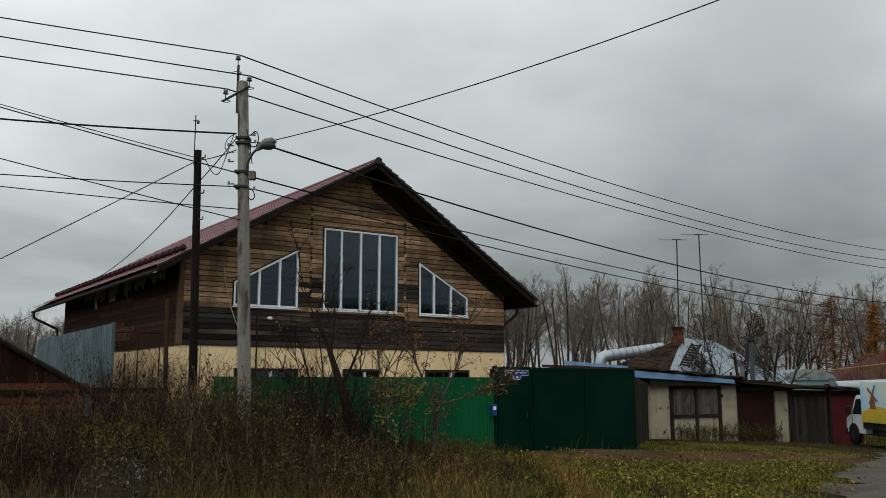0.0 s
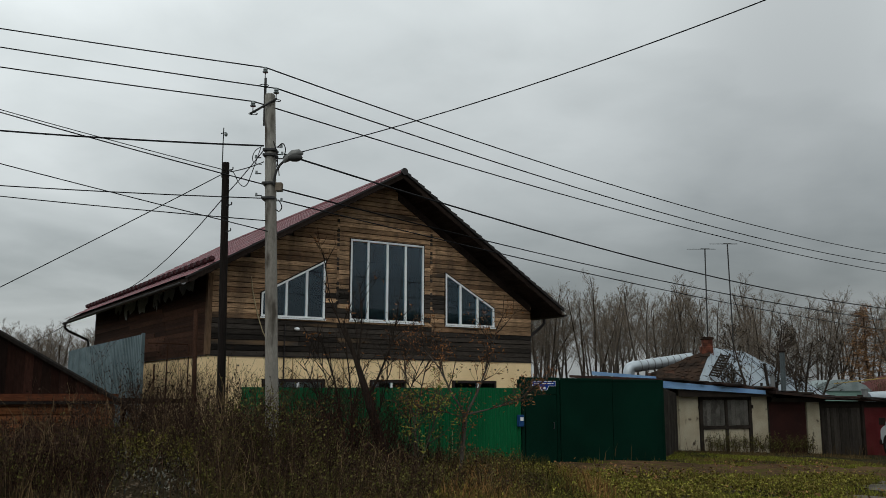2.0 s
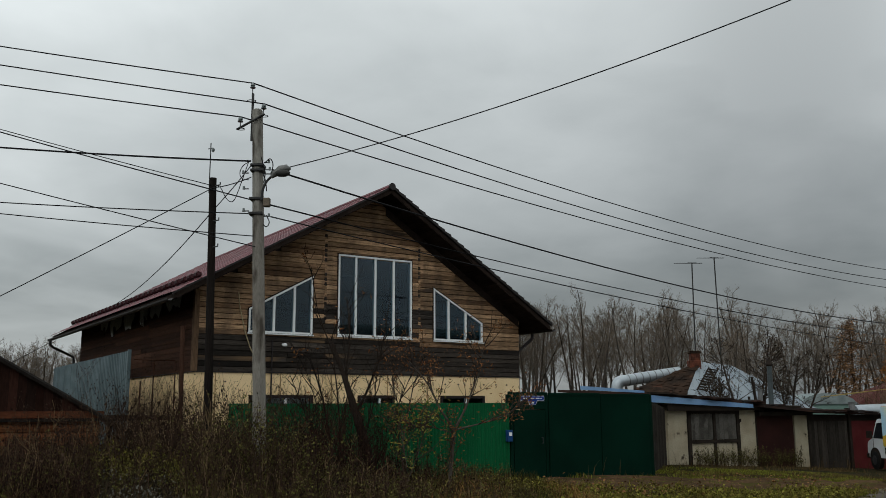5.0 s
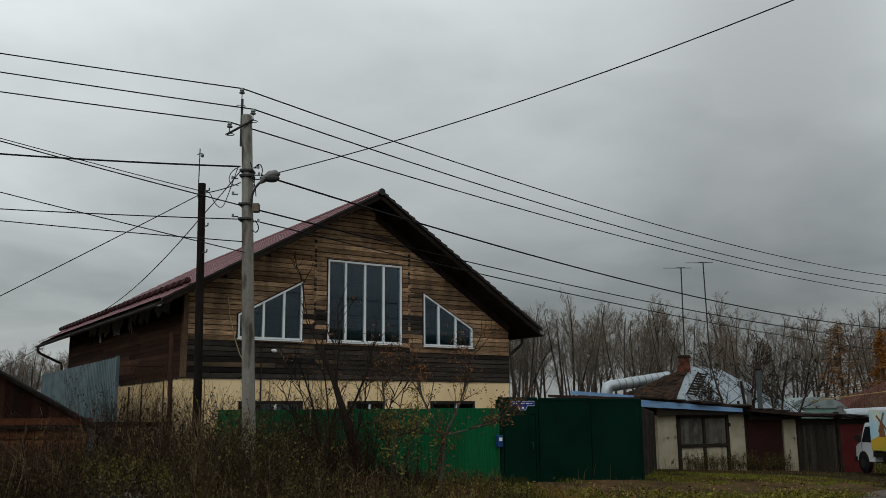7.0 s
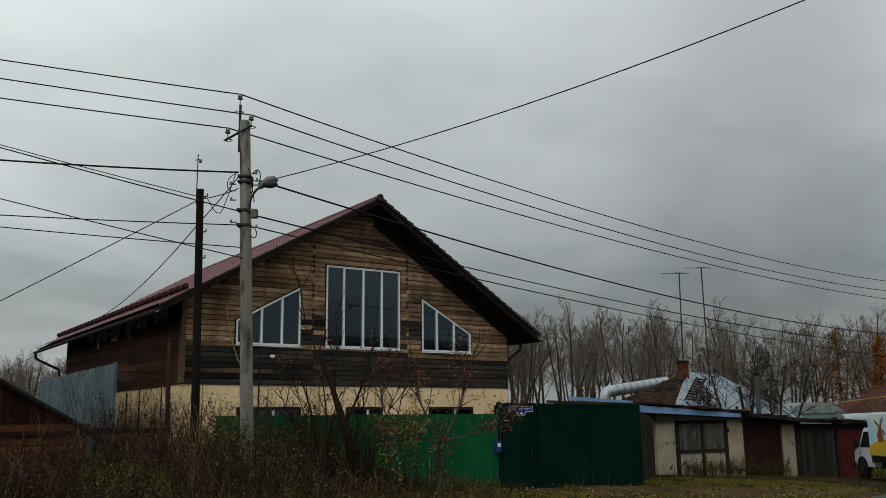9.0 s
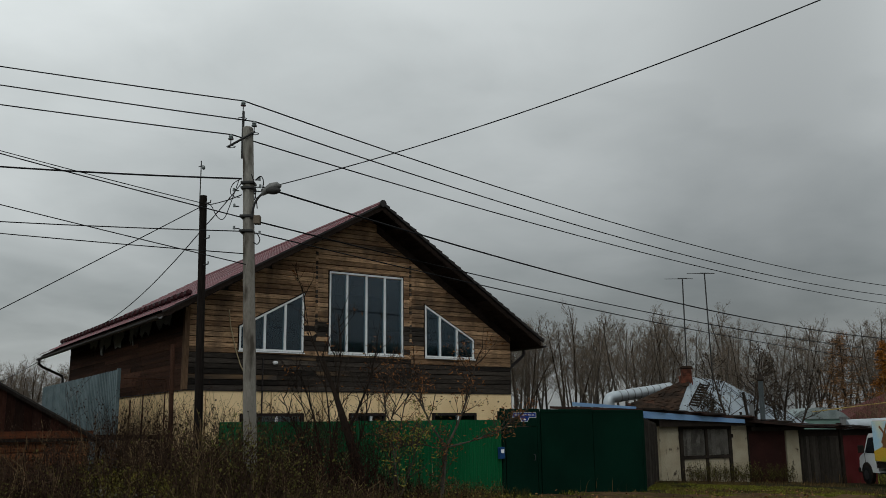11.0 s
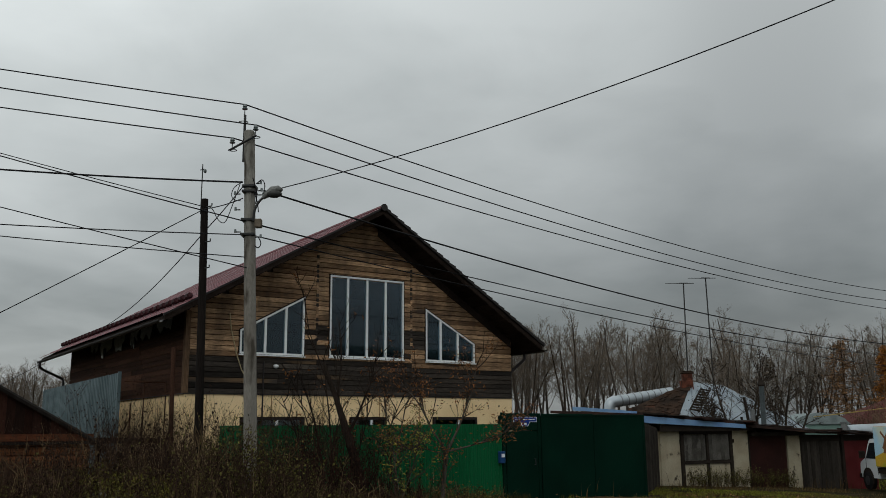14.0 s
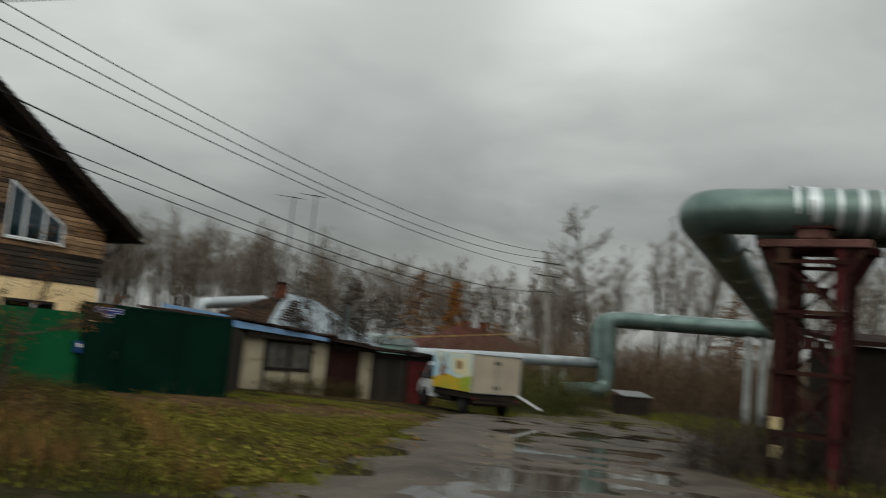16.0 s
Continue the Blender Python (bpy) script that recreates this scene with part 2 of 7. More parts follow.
# ---- mesh helpers ----
class Geo:
    """Gathers vertices and faces for one mesh."""

    def __init__(self):
        self.v, self.f = [], []

    def add(self, verts, faces):
        n = len(self.v)
        self.v.extend([tuple(p) for p in verts])
        self.f.extend([tuple(i + n for i in q) for q in faces])
        return self

    def box(self, x0, x1, y0, y1, z0, z1, bev=0.0):
        if bev <= 0:
            v = [(x, y, z) for z in (z0, z1) for x, y in ((x0, y0), (x1, y0), (x1, y1), (x0, y1))]
            return self.add(v, [(3, 2, 1, 0), (4, 5, 6, 7), (0, 1, 5, 4), (1, 2, 6, 5), (2, 3, 7, 6), (3, 0, 4, 7)])
        b = bev
        rings = []
        for z, d in ((z0, b), (z0 + b, 0), (z1 - b, 0), (z1, b)):
            o = [(x0 + b, y0 + d), (x1 - b, y0 + d), (x1 - d, y0 + b), (x1 - d, y1 - b), (x1 - b, y1 - d), (x0 + b, y1 - d), (x0 + d, y1 - b), (x0 + d, y0 + b)]
            rings.append([(x, y, z) for x, y in o])
        v = [p for r in rings for p in r]
        f = [tuple(reversed(range(8))), tuple(range(24, 32))]
        for k in range(3):
            for i in range(8):
                j = (i + 1) % 8
                f.append((k * 8 + i, k * 8 + j, k * 8 + 8 + j, k * 8 + 8 + i))
        return self.add(v, f)

    def prism(self, pts, off):
        """A polygon, drawn out along the vector off."""
        n = len(pts)
        v = [tuple(p) for p in pts] + [tuple(Vector(p) + Vector(off)) for p in pts]
        f = [tuple(range(n)), tuple(reversed(range(n, 2 * n)))]
        f += [(i, n + i, n + (i + 1) % n, (i + 1) % n) for i in range(n)]
        return self.add(v, f)

    def tube(self, pts, radii, sides=8, cap=True):
        pts = [Vector(p) for p in pts]
        if not hasattr(radii, "__len__"):
            radii = [radii] * len(pts)
        v, f = [], []
        side = None
        for i, p in enumerate(pts):
            way = (pts[min(i + 1, len(pts) - 1)] - pts[max(i - 1, 0)]).normalized()
            if side is None:
                side = way.cross(Vector((0, 0, 1)))
                if side.length < 1e-3:
                    side = Vector((1, 0, 0))
            side = (side - way * side.dot(way)).normalized()
            up = way.cross(side)
            for k in range(sides):
                a = 2 * math.pi * k / sides
                v.append(p + (side * math.cos(a) + up * math.sin(a)) * radii[i])
        for i in range(len(pts) - 1):
            for k in range(sides):
                j = (k + 1) % sides
                f.append((i * sides + k, (i + 1) * sides + k, (i + 1) * sides + j, i * sides + j))
        if cap:
            f.append(tuple(range(sides)))
            f.append(tuple(reversed(range((len(pts) - 1) * sides, len(pts) * sides))))
        return self.add(v, f)

    def ball(self, c, rx, ry, rz, n=10, m=6):
        v, f = [], []
        for i in range(m + 1):
            a = math.pi * i / m
            for k in range(n):
                t = 2 * math.pi * k / n
                v.append((c[0] + rx * math.sin(a) * math.cos(t), c[1] + ry * math.sin(a) * math.sin(t), c[2] + rz * math.cos(a)))
        for i in range(m):
            for k in range(n):
                f.append((i * n + k, (i + 1) * n + k, (i + 1) * n + (k + 1) % n, i * n + (k + 1) % n))
        return self.add(v, f)

    def mesh(self, name, material, smooth=False):
        me = bpy.data.meshes.new(name)
        me.from_pydata(self.v, [], self.f)
        for m in material if isinstance(material, (list, tuple)) else [material]:
            me.materials.append(m)
        bm = bmesh.new()
        bm.from_mesh(me)
        if len(self.f) < 60000:
            bmesh.ops.recalc_face_normals(bm, faces=bm.faces)
        if smooth:
            for q in bm.faces:
                q.smooth = True
            for e in bm.edges:
                if len(e.link_faces) == 2 and e.calc_face_angle(0) > radians(40):
                    e.smooth = False
        bm.to_mesh(me)
        bm.free()
        return me


def part(name, geo, material, parent=None, label="", smooth=False):
    ob = new(name, geo.mesh(name, material, smooth) if isinstance(geo, Geo) else geo)
    if parent:
        ob.parent = parent
    if label:
        ob["label"] = label
    return ob


def thing(name, m=None, label="", category="", group="", kind=""):
    ob = new(name)
    ob.empty_display_size = 0.1
    if m is not None:
        ob.matrix_world = m
    return tagged(ob, label, category, group, kind)


def fast_mesh(name, verts, faces, material):
    me = bpy.data.meshes.new(name)
    me.from_pydata(verts, [], faces)
    me.materials.append(material)
    return me


def rise(x, y):
    """Height of the ground: it falls away along the street, with a low weedy bank before the fence."""
    x, y = np.asarray(x, float), np.asarray(y, float)
    z = 0.2 - 0.00125 * np.clip(x, 0, 40) * np.clip(y, 0, 45)
    z = np.maximum(z, -0.75)
    z = z + 0.75 * np.exp(-((x + 7.5) / 5.5) ** 2 - ((y - 16.5) / 4.2) ** 2)
    z = z + 0.06 * np.sin(x * 0.9 + 1.3) * np.sin(y * 0.7) * np.exp(-((y - 16) / 8.0) ** 2) * (x < 6)
    return z


def at(x, y, dz=0.0):
    return (x, y, float(rise(x, y)) + dz)


# ---- ground, road, puddles ----
def spaced(lo, hi, near, far_n, step):
    a = list(np.arange(near[0], near[1] + 1e-6, step))
    left = [near[0] - (near[0] - lo) * (k / far_n) ** 2.5 for k in range(far_n, 0, -1)]
    right = [near[1] + (hi - near[1]) * (k / far_n) ** 2.5 for k in range(1, far_n + 1)]
    return np.array(left + a + right)


def sheet(xs, ys, height):
    gx, gy = np.meshgrid(xs, ys)
    gz = height(gx, gy)
    v = np.stack([gx, gy, gz], -1).reshape(-1, 3)
    nx, ny = len(xs), len(ys)
    f = [(j * nx + i, j * nx + i + 1, (j + 1) * nx + i + 1, (j + 1) * nx + i) for j in range(ny - 1) for i in range(nx - 1)]
    return v.tolist(), f


def lumps(x, y, s, a):
    out = np.zeros_like(x)
    for k, (p, q, r) in enumerate(((1.0, 0.35, 0.3), (-0.5, 1.1, 1.7), (1.7, -1.3, 2.9), (2.6, 1.9, 0.4))):
        out += np.sin((x * p + y * q) / s + r + k) * np.sin((x * -q + y * p) / s * 0.8 + 2 * r)
    return out * a / 2


def ground_height(x, y):
    near = np.exp(-((x) / 30.0) ** 2 - ((y - 15) / 25.0) ** 2)
    return rise(x, y) + lumps(x, y, 0.8, 0.035) * near


gv, gf = sheet(spaced(-900, 900, (-16, 30), 26, 0.4), spaced(-300, 2500, (-2, 48), 26, 0.4), ground_height)
ground = new("ground", fast_mesh("ground", gv, gf, M_SOIL))
tagged(ground, "dark autumn soil with sparse grass and dead leaves", "ground", kind="structure")

ROAD_EDGE = [(-14, -6), (-3, 4), (2.9, 10.2), (5.2, 13.2), (7.2, 16.5), (9.0, 20), (11.0, 23.6), (13.2, 26.8), (15.0, 30.5), (21.5, 35), (24, 46), (26, 60)]


def road_left(y):
    return np.interp(y, [p[1] for p in ROAD_EDGE], [p[0] for p in ROAD_EDGE])


def road_right(y):
    return np.interp(y, [-6, 8, 12, 16, 22, 30, 38, 46, 60], [9, 11.5, 12.2, 14.5, 21, 27, 31, 32.5, 37])


def road_height(x, y):
    wob = lumps(x, y, 0.9, 0.5)
    inside = np.minimum(x - road_left(y) + wob * 0.9, road_right(y) - x + wob * 0.7)
    edge = np.clip(inside / 0.9, -1.0, 1.0)
    return rise(x, y) + 0.03 + 0.06 * edge + 0.6 * np.minimum(0, inside + 0.7) + lumps(x, y, 0.35, 0.016) + lumps(x * 0.85 - y * 0.5, (x * 0.5 + y * 0.85) * 1.6, 1.1, 0.045)


rv, rf = sheet(np.arange(-15, 38, 0.25), np.arange(-6, 60, 0.25), road_height)
road = new("road", fast_mesh("road", rv, rf, M_MUD))
tagged(road, "wet unpaved road of grey mud and gravel", "road", kind="structure")


def water_height(x, y):
    inside = np.minimum(x - road_left(y), road_right(y) - x)
    return rise(x, y) + 0.090 - 0.5 * np.clip(1.4 - inside, 0, 1)


pv, pf = sheet(np.arange(-4, 36, 1.0), np.arange(6, 56, 1.0), water_height)
water = new("puddle_water", fast_mesh("puddle_water", pv, pf, M_WATER))
tagged(water, "muddy rain water standing in ruts and hollows of the road", "puddle", kind="structure")



def track_inside(x, y):
    """How far inside the trodden track before the gate a place lies."""
    return np.minimum(2.0 - np.abs(y - 23.9 - 0.22 * (x - 5)), np.minimum(x - 1.6, 12.0 - x)) + lumps(x, y, 0.7, 0.9)


def track_height(x, y):
    return ground_height(x, y) + 0.012 + 0.05 * np.clip(track_inside(x, y) / 0.6, -1.5, 0.4)


tv, tf = sheet(np.arange(0.5, 13, 0.2), np.arange(19.5, 29, 0.2), track_height)
track = new("dirt_track", fast_mesh("dirt_track", tv, tf, M_DIRT))
tagged(track, "trodden brown dirt track before gate and garages", "ground", kind="structure")

# ---- the timber house ----
HOUSE = Matrix.Translation((-2.267, 24.371, 0.0)) @ pose(0, 0, 0, 0, 0, 34.51)
house = thing("house", HOUSE, "timber gabled house on a yellow ground storey, red metal roof", "house")
PITCH, RIDGE, FRONT, BACK, LONG = 0.63, 7.78, -0.85, 13.9, 12.8  # slope, ridge height at the underside, overhangs, wall length


LEFT_PITCH, LEFT_EAVE = 0.565, 5.85  # the left slope is flatter and reaches further


def slope(sign):
    return LEFT_PITCH if sign < 0 else PITCH


def under(s):
    return RIDGE - slope(s) * abs(s)


# ground storey: front wall round three low windows, the side and rear walls
GW = [(-3.55, -1.85), (-0.5, 0.6), (2.15, 3.66)]
edges = [-5.0] + [e for w in GW for e in w] + [5.0]
for a, b in zip(edges[::2], edges[1::2]):
    part("wall_panel", Geo().box(a, b, 0, 0.35, -0.3, 2.89), M_YELLOW, house, "cream yellow facing panel")
for a, b in GW:
    part("wall_panel", Geo().box(a, b, 0, 0.35, -0.3, 0.95), M_YELLOW, house, "cream yellow facing panel")
    part("wall_panel", Geo().box(a, b, 0, 0.35, 2.32, 2.89), M_YELLOW, house, "cream yellow facing panel")
for q in ((-5, -4.65, 0.35, LONG), (4.65, 5, 0.35, LONG), (-4.65, 4.65, LONG - 0.35, LONG)):
    part("side_wall", Geo().box(*q, -0.3, 2.89), M_YELLOW, house)
M_JOINT = mat("joint_brown", (0.40, 0.27, 0.13), 0.9)
# panel joints and fixing studs on the band
for s in (-4.45, -2.75, -1.3, 0.4, 1.7, 3.2):
    part("panel_joint", Geo().box(s - 0.012, s + 0.012, -0.006, 0.0, 2.33 if any(a - 0.1 < s < b + 0.1 for a, b in GW) else 0.0, 2.88), M_JOINT, house)
for s in (2.3, 2.75, 3.2, 3.65, 4.1, 4.5, -4.6, -4.2):
    part("fixing_stud", Geo().tube([(s, 0.0, 2.66), (s, -0.03, 2.66)], 0.022, 6), M_GUTTER, house)
part("plinth_flashing", Geo().box(-5.03, 5.03, -0.03, 0.0, 2.885, 2.905).box(-5.04, -5.0, -0.03, LONG, 2.885, 2.905), M_GUTTER, house)

# core of the timber storey, behind the boards: front leaves round the openings
LW = [(-3.66, 3.9), (-1.9, 3.9), (-1.9, 5.46), (-3.66, 4.5)]
RW = [(1.9, 3.9), (3.62, 3.9), (3.62, 4.46), (1.9, 5.40)]
def leaf(pts):
    return part("timber_wall", Geo().prism([(s, 0.03, z) for s, z in pts], (0, 0.17, 0)), M_TIMBER_GREY, house, "squared timber gable wall")


for sg in (-1, 1):
    a, b, c, e = (sg * q for q in (5.0, 3.64, 1.9, 1.16))
    top = 4.5 if sg < 0 else 4.46
    leaf([(a, 2.89), (b, 2.89), (b, under(b)), (a, under(a))])
    leaf([(b, 2.89), (c, 2.89), (c, 3.9), (b, 3.9)])
    leaf([(b, top), (c, 5.45 if sg < 0 else 5.40), (c, under(c)), (b, under(b))])
    leaf([(c, 2.89), (e, 2.89), (e, under(e)), (c, under(c))])
front_wall = leaf([(-1.16, 2.89), (1.16, 2.89), (1.16, 3.9), (-1.16, 3.9)])
leaf([(-1.16, 6.13), (1.16, 6.13), (1.16, under(1.16)), (0, under(0)), (-1.16, under(-1.16))])
g = Geo()
side_timber = part("side_timber_wall", Geo().box(-4.97, -4.8, 0.2, LONG, 2.89, under(-4.97)), M_TIMBER_SIDE, house, "red-brown stained timber side wall, eave shade in its colour")
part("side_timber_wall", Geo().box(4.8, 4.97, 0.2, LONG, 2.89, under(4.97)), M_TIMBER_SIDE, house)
g.prism([(s, LONG - 0.2, z) for s, z in ((-4.8, 2.89), (4.8, 2.89), (4.8, under(4.8)), (0, RIDGE), (-4.8, under(-4.8)))], (0, 0.17, 0))
part("rear_timber_wall", g, M_TIMBER_SIDE, house)
# unseen floor and partition, added so the panes look onto black
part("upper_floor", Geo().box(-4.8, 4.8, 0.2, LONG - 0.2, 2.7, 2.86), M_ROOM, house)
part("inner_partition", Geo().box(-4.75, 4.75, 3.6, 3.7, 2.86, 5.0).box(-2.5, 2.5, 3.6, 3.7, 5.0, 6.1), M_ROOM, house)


def plank_ends(z):
    """Free stretches of the gable at height z, between eaves and window openings."""
    lim = min(5.0, (RIDGE - 0.01 - z) / PITCH)
    lim_left = min(5.0, (RIDGE - 0.01 - z) / LEFT_PITCH)
    cuts = []
    if 3.9 <= z <= 5.46:
        cuts.append((max(-3.66, (z - 4.5) / 0.545 - 3.66), -1.9))
    if 3.9 <= z <= 6.13:
        cuts.append((-1.16, 1.16))
    if 3.9 <= z <= 5.40:
        cuts.append((1.9, min(3.62, 3.62 - (z - 4.46) / 0.547)))
    out, s = [], -lim_left
    for a, b in cuts:
        out.append((s, a))
        s = b
    out.append((s, lim))
    return out


rng = random.Random(5)
ROW = 0.131
z = 2.905
while z < RIDGE - 0.12:
    z0, z1 = z + rng.uniform(0.001, 0.004), z + ROW - rng.uniform(0.003, 0.011)
    e0, e1 = plank_ends(z0 + 0.0005), plank_ends(z1 - 0.0005)
    if len(e0) != len(e1):
        e0 = e1 = e0 if len(e0) < len(e1) else e1
    for (a0, b0), (a1, b1) in zip(e0, e1):
        joints = sorted(j + rng.uniform(-0.03, 0.03) for j in (-1.53, 1.42, rng.choice((-3.3, 3.1, -2.6, 2.7))) if max(a0, a1) + 0.25 < j < min(b0, b1) - 0.25)
        p0, p1 = [a0] + joints + [b0], [a1] + joints + [b1]
        for k in range(len(p0) - 1):
            l0, l1, r0, r1 = p0[k] + 0.003, p1[k] + 0.003, p0[k + 1] - 0.003, p1[k + 1] - 0.003
            if r0 - l0 < 0.06 or r1 < l1:
                r1 = max(r1, l1 + 0.01)
            d = rng.uniform(-0.014, 0.008)
            sag = rng.uniform(-0.014, 0.012)
            q = Geo()
            mid = (l0 + r0) / 2
            prof = [(l0, z0, l1, z1), (mid, z0 + sag * 0.4, (l1 + r1) / 2, z1 + sag * 0.4), (r0, z0, r1, z1)]
            v, f = [], []
            for s0, y0, s1, y1 in prof:
                v += [(s0, 0.03, y0), (s0, -0.012 + d, y0 + 0.004), (s1, -0.012 + d, y1 - 0.006), (s1, 0.03, y1)]
            for i in (0, 4):
                f += [(i, i + 1, i + 5, i + 4), (i + 1, i + 2, i + 6, i + 5), (i + 2, i + 3, i + 7, i + 6)]
            f += [(0, 3, 2, 1), (8, 9, 10, 11)]
            q.add(v, f)
            dark = z < 3.72 + rng.uniform(-0.15, 0.1) or (z < 4.7 and 1.1 < abs(mid) < 1.95 and rng.random() < 0.75)
            part("plank", q, M_TIMBER_GREY if dark else M_TIMBER, front_wall)
    z += ROW
for i in range(16):
    z0, z1 = 2.905 + i * ROW, 2.905 + (i + 1) * ROW - 0.008
    cutp = [0.0, rng.uniform(3.2, 4.8), rng.uniform(7.5, 9.5), LONG]
    for a, b in zip(cutp, cutp[1:]):
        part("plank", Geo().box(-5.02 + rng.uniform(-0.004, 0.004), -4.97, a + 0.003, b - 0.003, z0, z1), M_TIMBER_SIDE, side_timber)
# added strip: shade under the right eave, put in as a dark board
part("frieze_board", Geo().prism([(s, -0.036, under(s) - d) for s, d in ((0.3, 0.012), (4.98, 0.012), (4.98, 0.24), (0.3, 0.24))], (0, 0.012, 0)), M_SOFFIT, house, "dark strip standing in for shade under the right roof slope")
part("corner_board", Geo().box(-5.05, -4.93, -0.05, 0.0, 2.91, 4.9).box(-5.05, -5.0, 0.0, 0.1, 2.91, 4.9), mat("corner_timber", (0.15, 0.092, 0.055), 0.9, 0.4, 1.2, 22, 0.4, tint=(0.08, 0.05, 0.033), stretch=(1, 1, 0.25)), house, "brown corner board")
# log ends of the inner walls
for k in range(30):
    zz = 4.3 + k * ROW
    for s in (-1.53, 1.42):
        if zz < under(s) - 0.3:
            part("log_end", Geo().box(s - 0.035, s + 0.035, -0.026, 0.0, zz + 0.01, zz + 0.1), rng.choice((M_TIMBER_GREY, M_TIMBER_GREY, M_TIMBER)), house)


# windows: white frames, each pane its own
def window_thing(poly, bars, name="window", label="white plastic window with dark panes"):
    """poly: corners counter-clockwise from the lower left; bars: places of the upright bars."""
    fr = Geo()
    pts = [Vector((p[0], p[1])) for p in poly]
    c = sum(pts, Vector((0, 0))) / len(pts)
    inner = []
    n = len(pts)
    t = 0.048
    for i in range(n):
        p, a, b = pts[i], pts[i - 1], pts[(i + 1) % n]
        d1, d2 = (p - a).normalized(), (b - p).normalized()
        n1, n2 = Vector((-d1.y, d1.x)), Vector((-d2.y, d2.x))
        m = (n1 + n2) / (1 + n1.dot(n2))
        inner.append(p + m * t)
    for i in range(n):
        j = (i + 1) % n
        fr.prism([(q.x, -0.045, q.y) for q in (pts[i], pts[j], inner[j], inner[i])], (0, 0.11, 0))
    fr.box(poly[0][0] - 0.03, poly[1][0] + 0.03, -0.075, -0.046, poly[0][1] - 0.04, poly[0][1] - 0.01)
    zb = poly[0][1] + t

    def ztop(s):
        up = [p for p in poly if p[1] > poly[0][1] + 0.2]
        xs = sorted((p[0], p[1]) for p in up)
        k = (xs[-1][1] - xs[0][1]) / (xs[-1][0] - xs[0][0])
        return xs[0][1] + k * (s - xs[0][0]) - t * math.hypot(1, k)

    w = part(name, fr, M_WHITE, house, label)
    outer = [p + (p - q) * 0.6 for p, q in zip(pts, inner)]
    for i in range(n):
        j = (i + 1) % n
        part("casing", Geo().prism([(q.x, -0.03, q.y) for q in (outer[i], outer[j], pts[j], pts[i])], (0, 0.03, 0)), M_SOFFIT, w)
    spots = [inner[0].x] + list(bars) + [inner[1].x]
    for k, s in enumerate(bars):
        part("mullion", Geo().prism([(s - 0.03, -0.04, zb), (s + 0.03, -0.04, zb), (s + 0.03, -0.04, ztop(s + 0.03)), (s - 0.03, -0.04, ztop(s - 0.03))], (0, 0.1, 0)), M_WHITE, w)
    for k in range(len(spots) - 1):
        a, b = spots[k] - 0.01 + (0.03 if k else 0), spots[k + 1] + 0.01 - (0.03 if k < len(spots) - 2 else 0)
        p = part("pane", Geo().prism([(a, 0.0, zb - 0.01), (b, 0.0, zb - 0.01), (b, 0.0, ztop(b) + 0.01), (a, 0.0, ztop(a) + 0.01)], (0, 0.012, 0)), M_GLASS, w)
        p.visible_shadow = False
    return w


window_thing([(-1.16, 3.91), (1.16, 3.91), (1.16, 6.12), (-1.16, 6.12)], (-0.62, -0.02, 0.57))
window_thing(LW, (-2.98, -2.42))
window_thing(RW, (2.42, 3.02))
for a, b in GW:
    w = window_thing([(a + 0.01, 0.96), (b - 0.01, 0.96), (b - 0.01, 2.31), (a + 0.01, 2.31)], ((a + b) / 2 + 0.1,), label="ground storey window, brown frame")
    w.data.materials[0] = M_GUTTER


# roof: stepped, wavy metal tiles over a slab; soffit boards; barge boards; gutters
def tile_slope(sign):
    n_v, n_s = 230, 36
    verts, faces = [], []
    half, s_max = BACK - FRONT, LEFT_EAVE + 0.02 if sign < 0 else 5.62
    steps = []
    for k in range(18):
        a, b = k / 18, (k + 1) / 18
        steps += [(a, 0.0), (b - 1e-4, 0.024)]
    for frac, lift in steps:
        s = frac * s_max
        for i in range(n_v):
            v = FRONT + half * i / (n_v - 1)
            wave = 0.012 * math.cos(v / 0.19 * 2 * math.pi)
            verts.append((sign * s, v, RIDGE + 0.20 - slope(sign) * s + lift + wave))
    m = len(steps)
    for j in range(m - 1):
        for i in range(n_v - 1):
            q = (j * n_v + i, j * n_v + i + 1, (j + 1) * n_v + i + 1, (j + 1) * n_v + i)
            faces.append(q if sign > 0 else q[::-1])
    return fast_mesh("roof", verts, faces, M_ROOF)


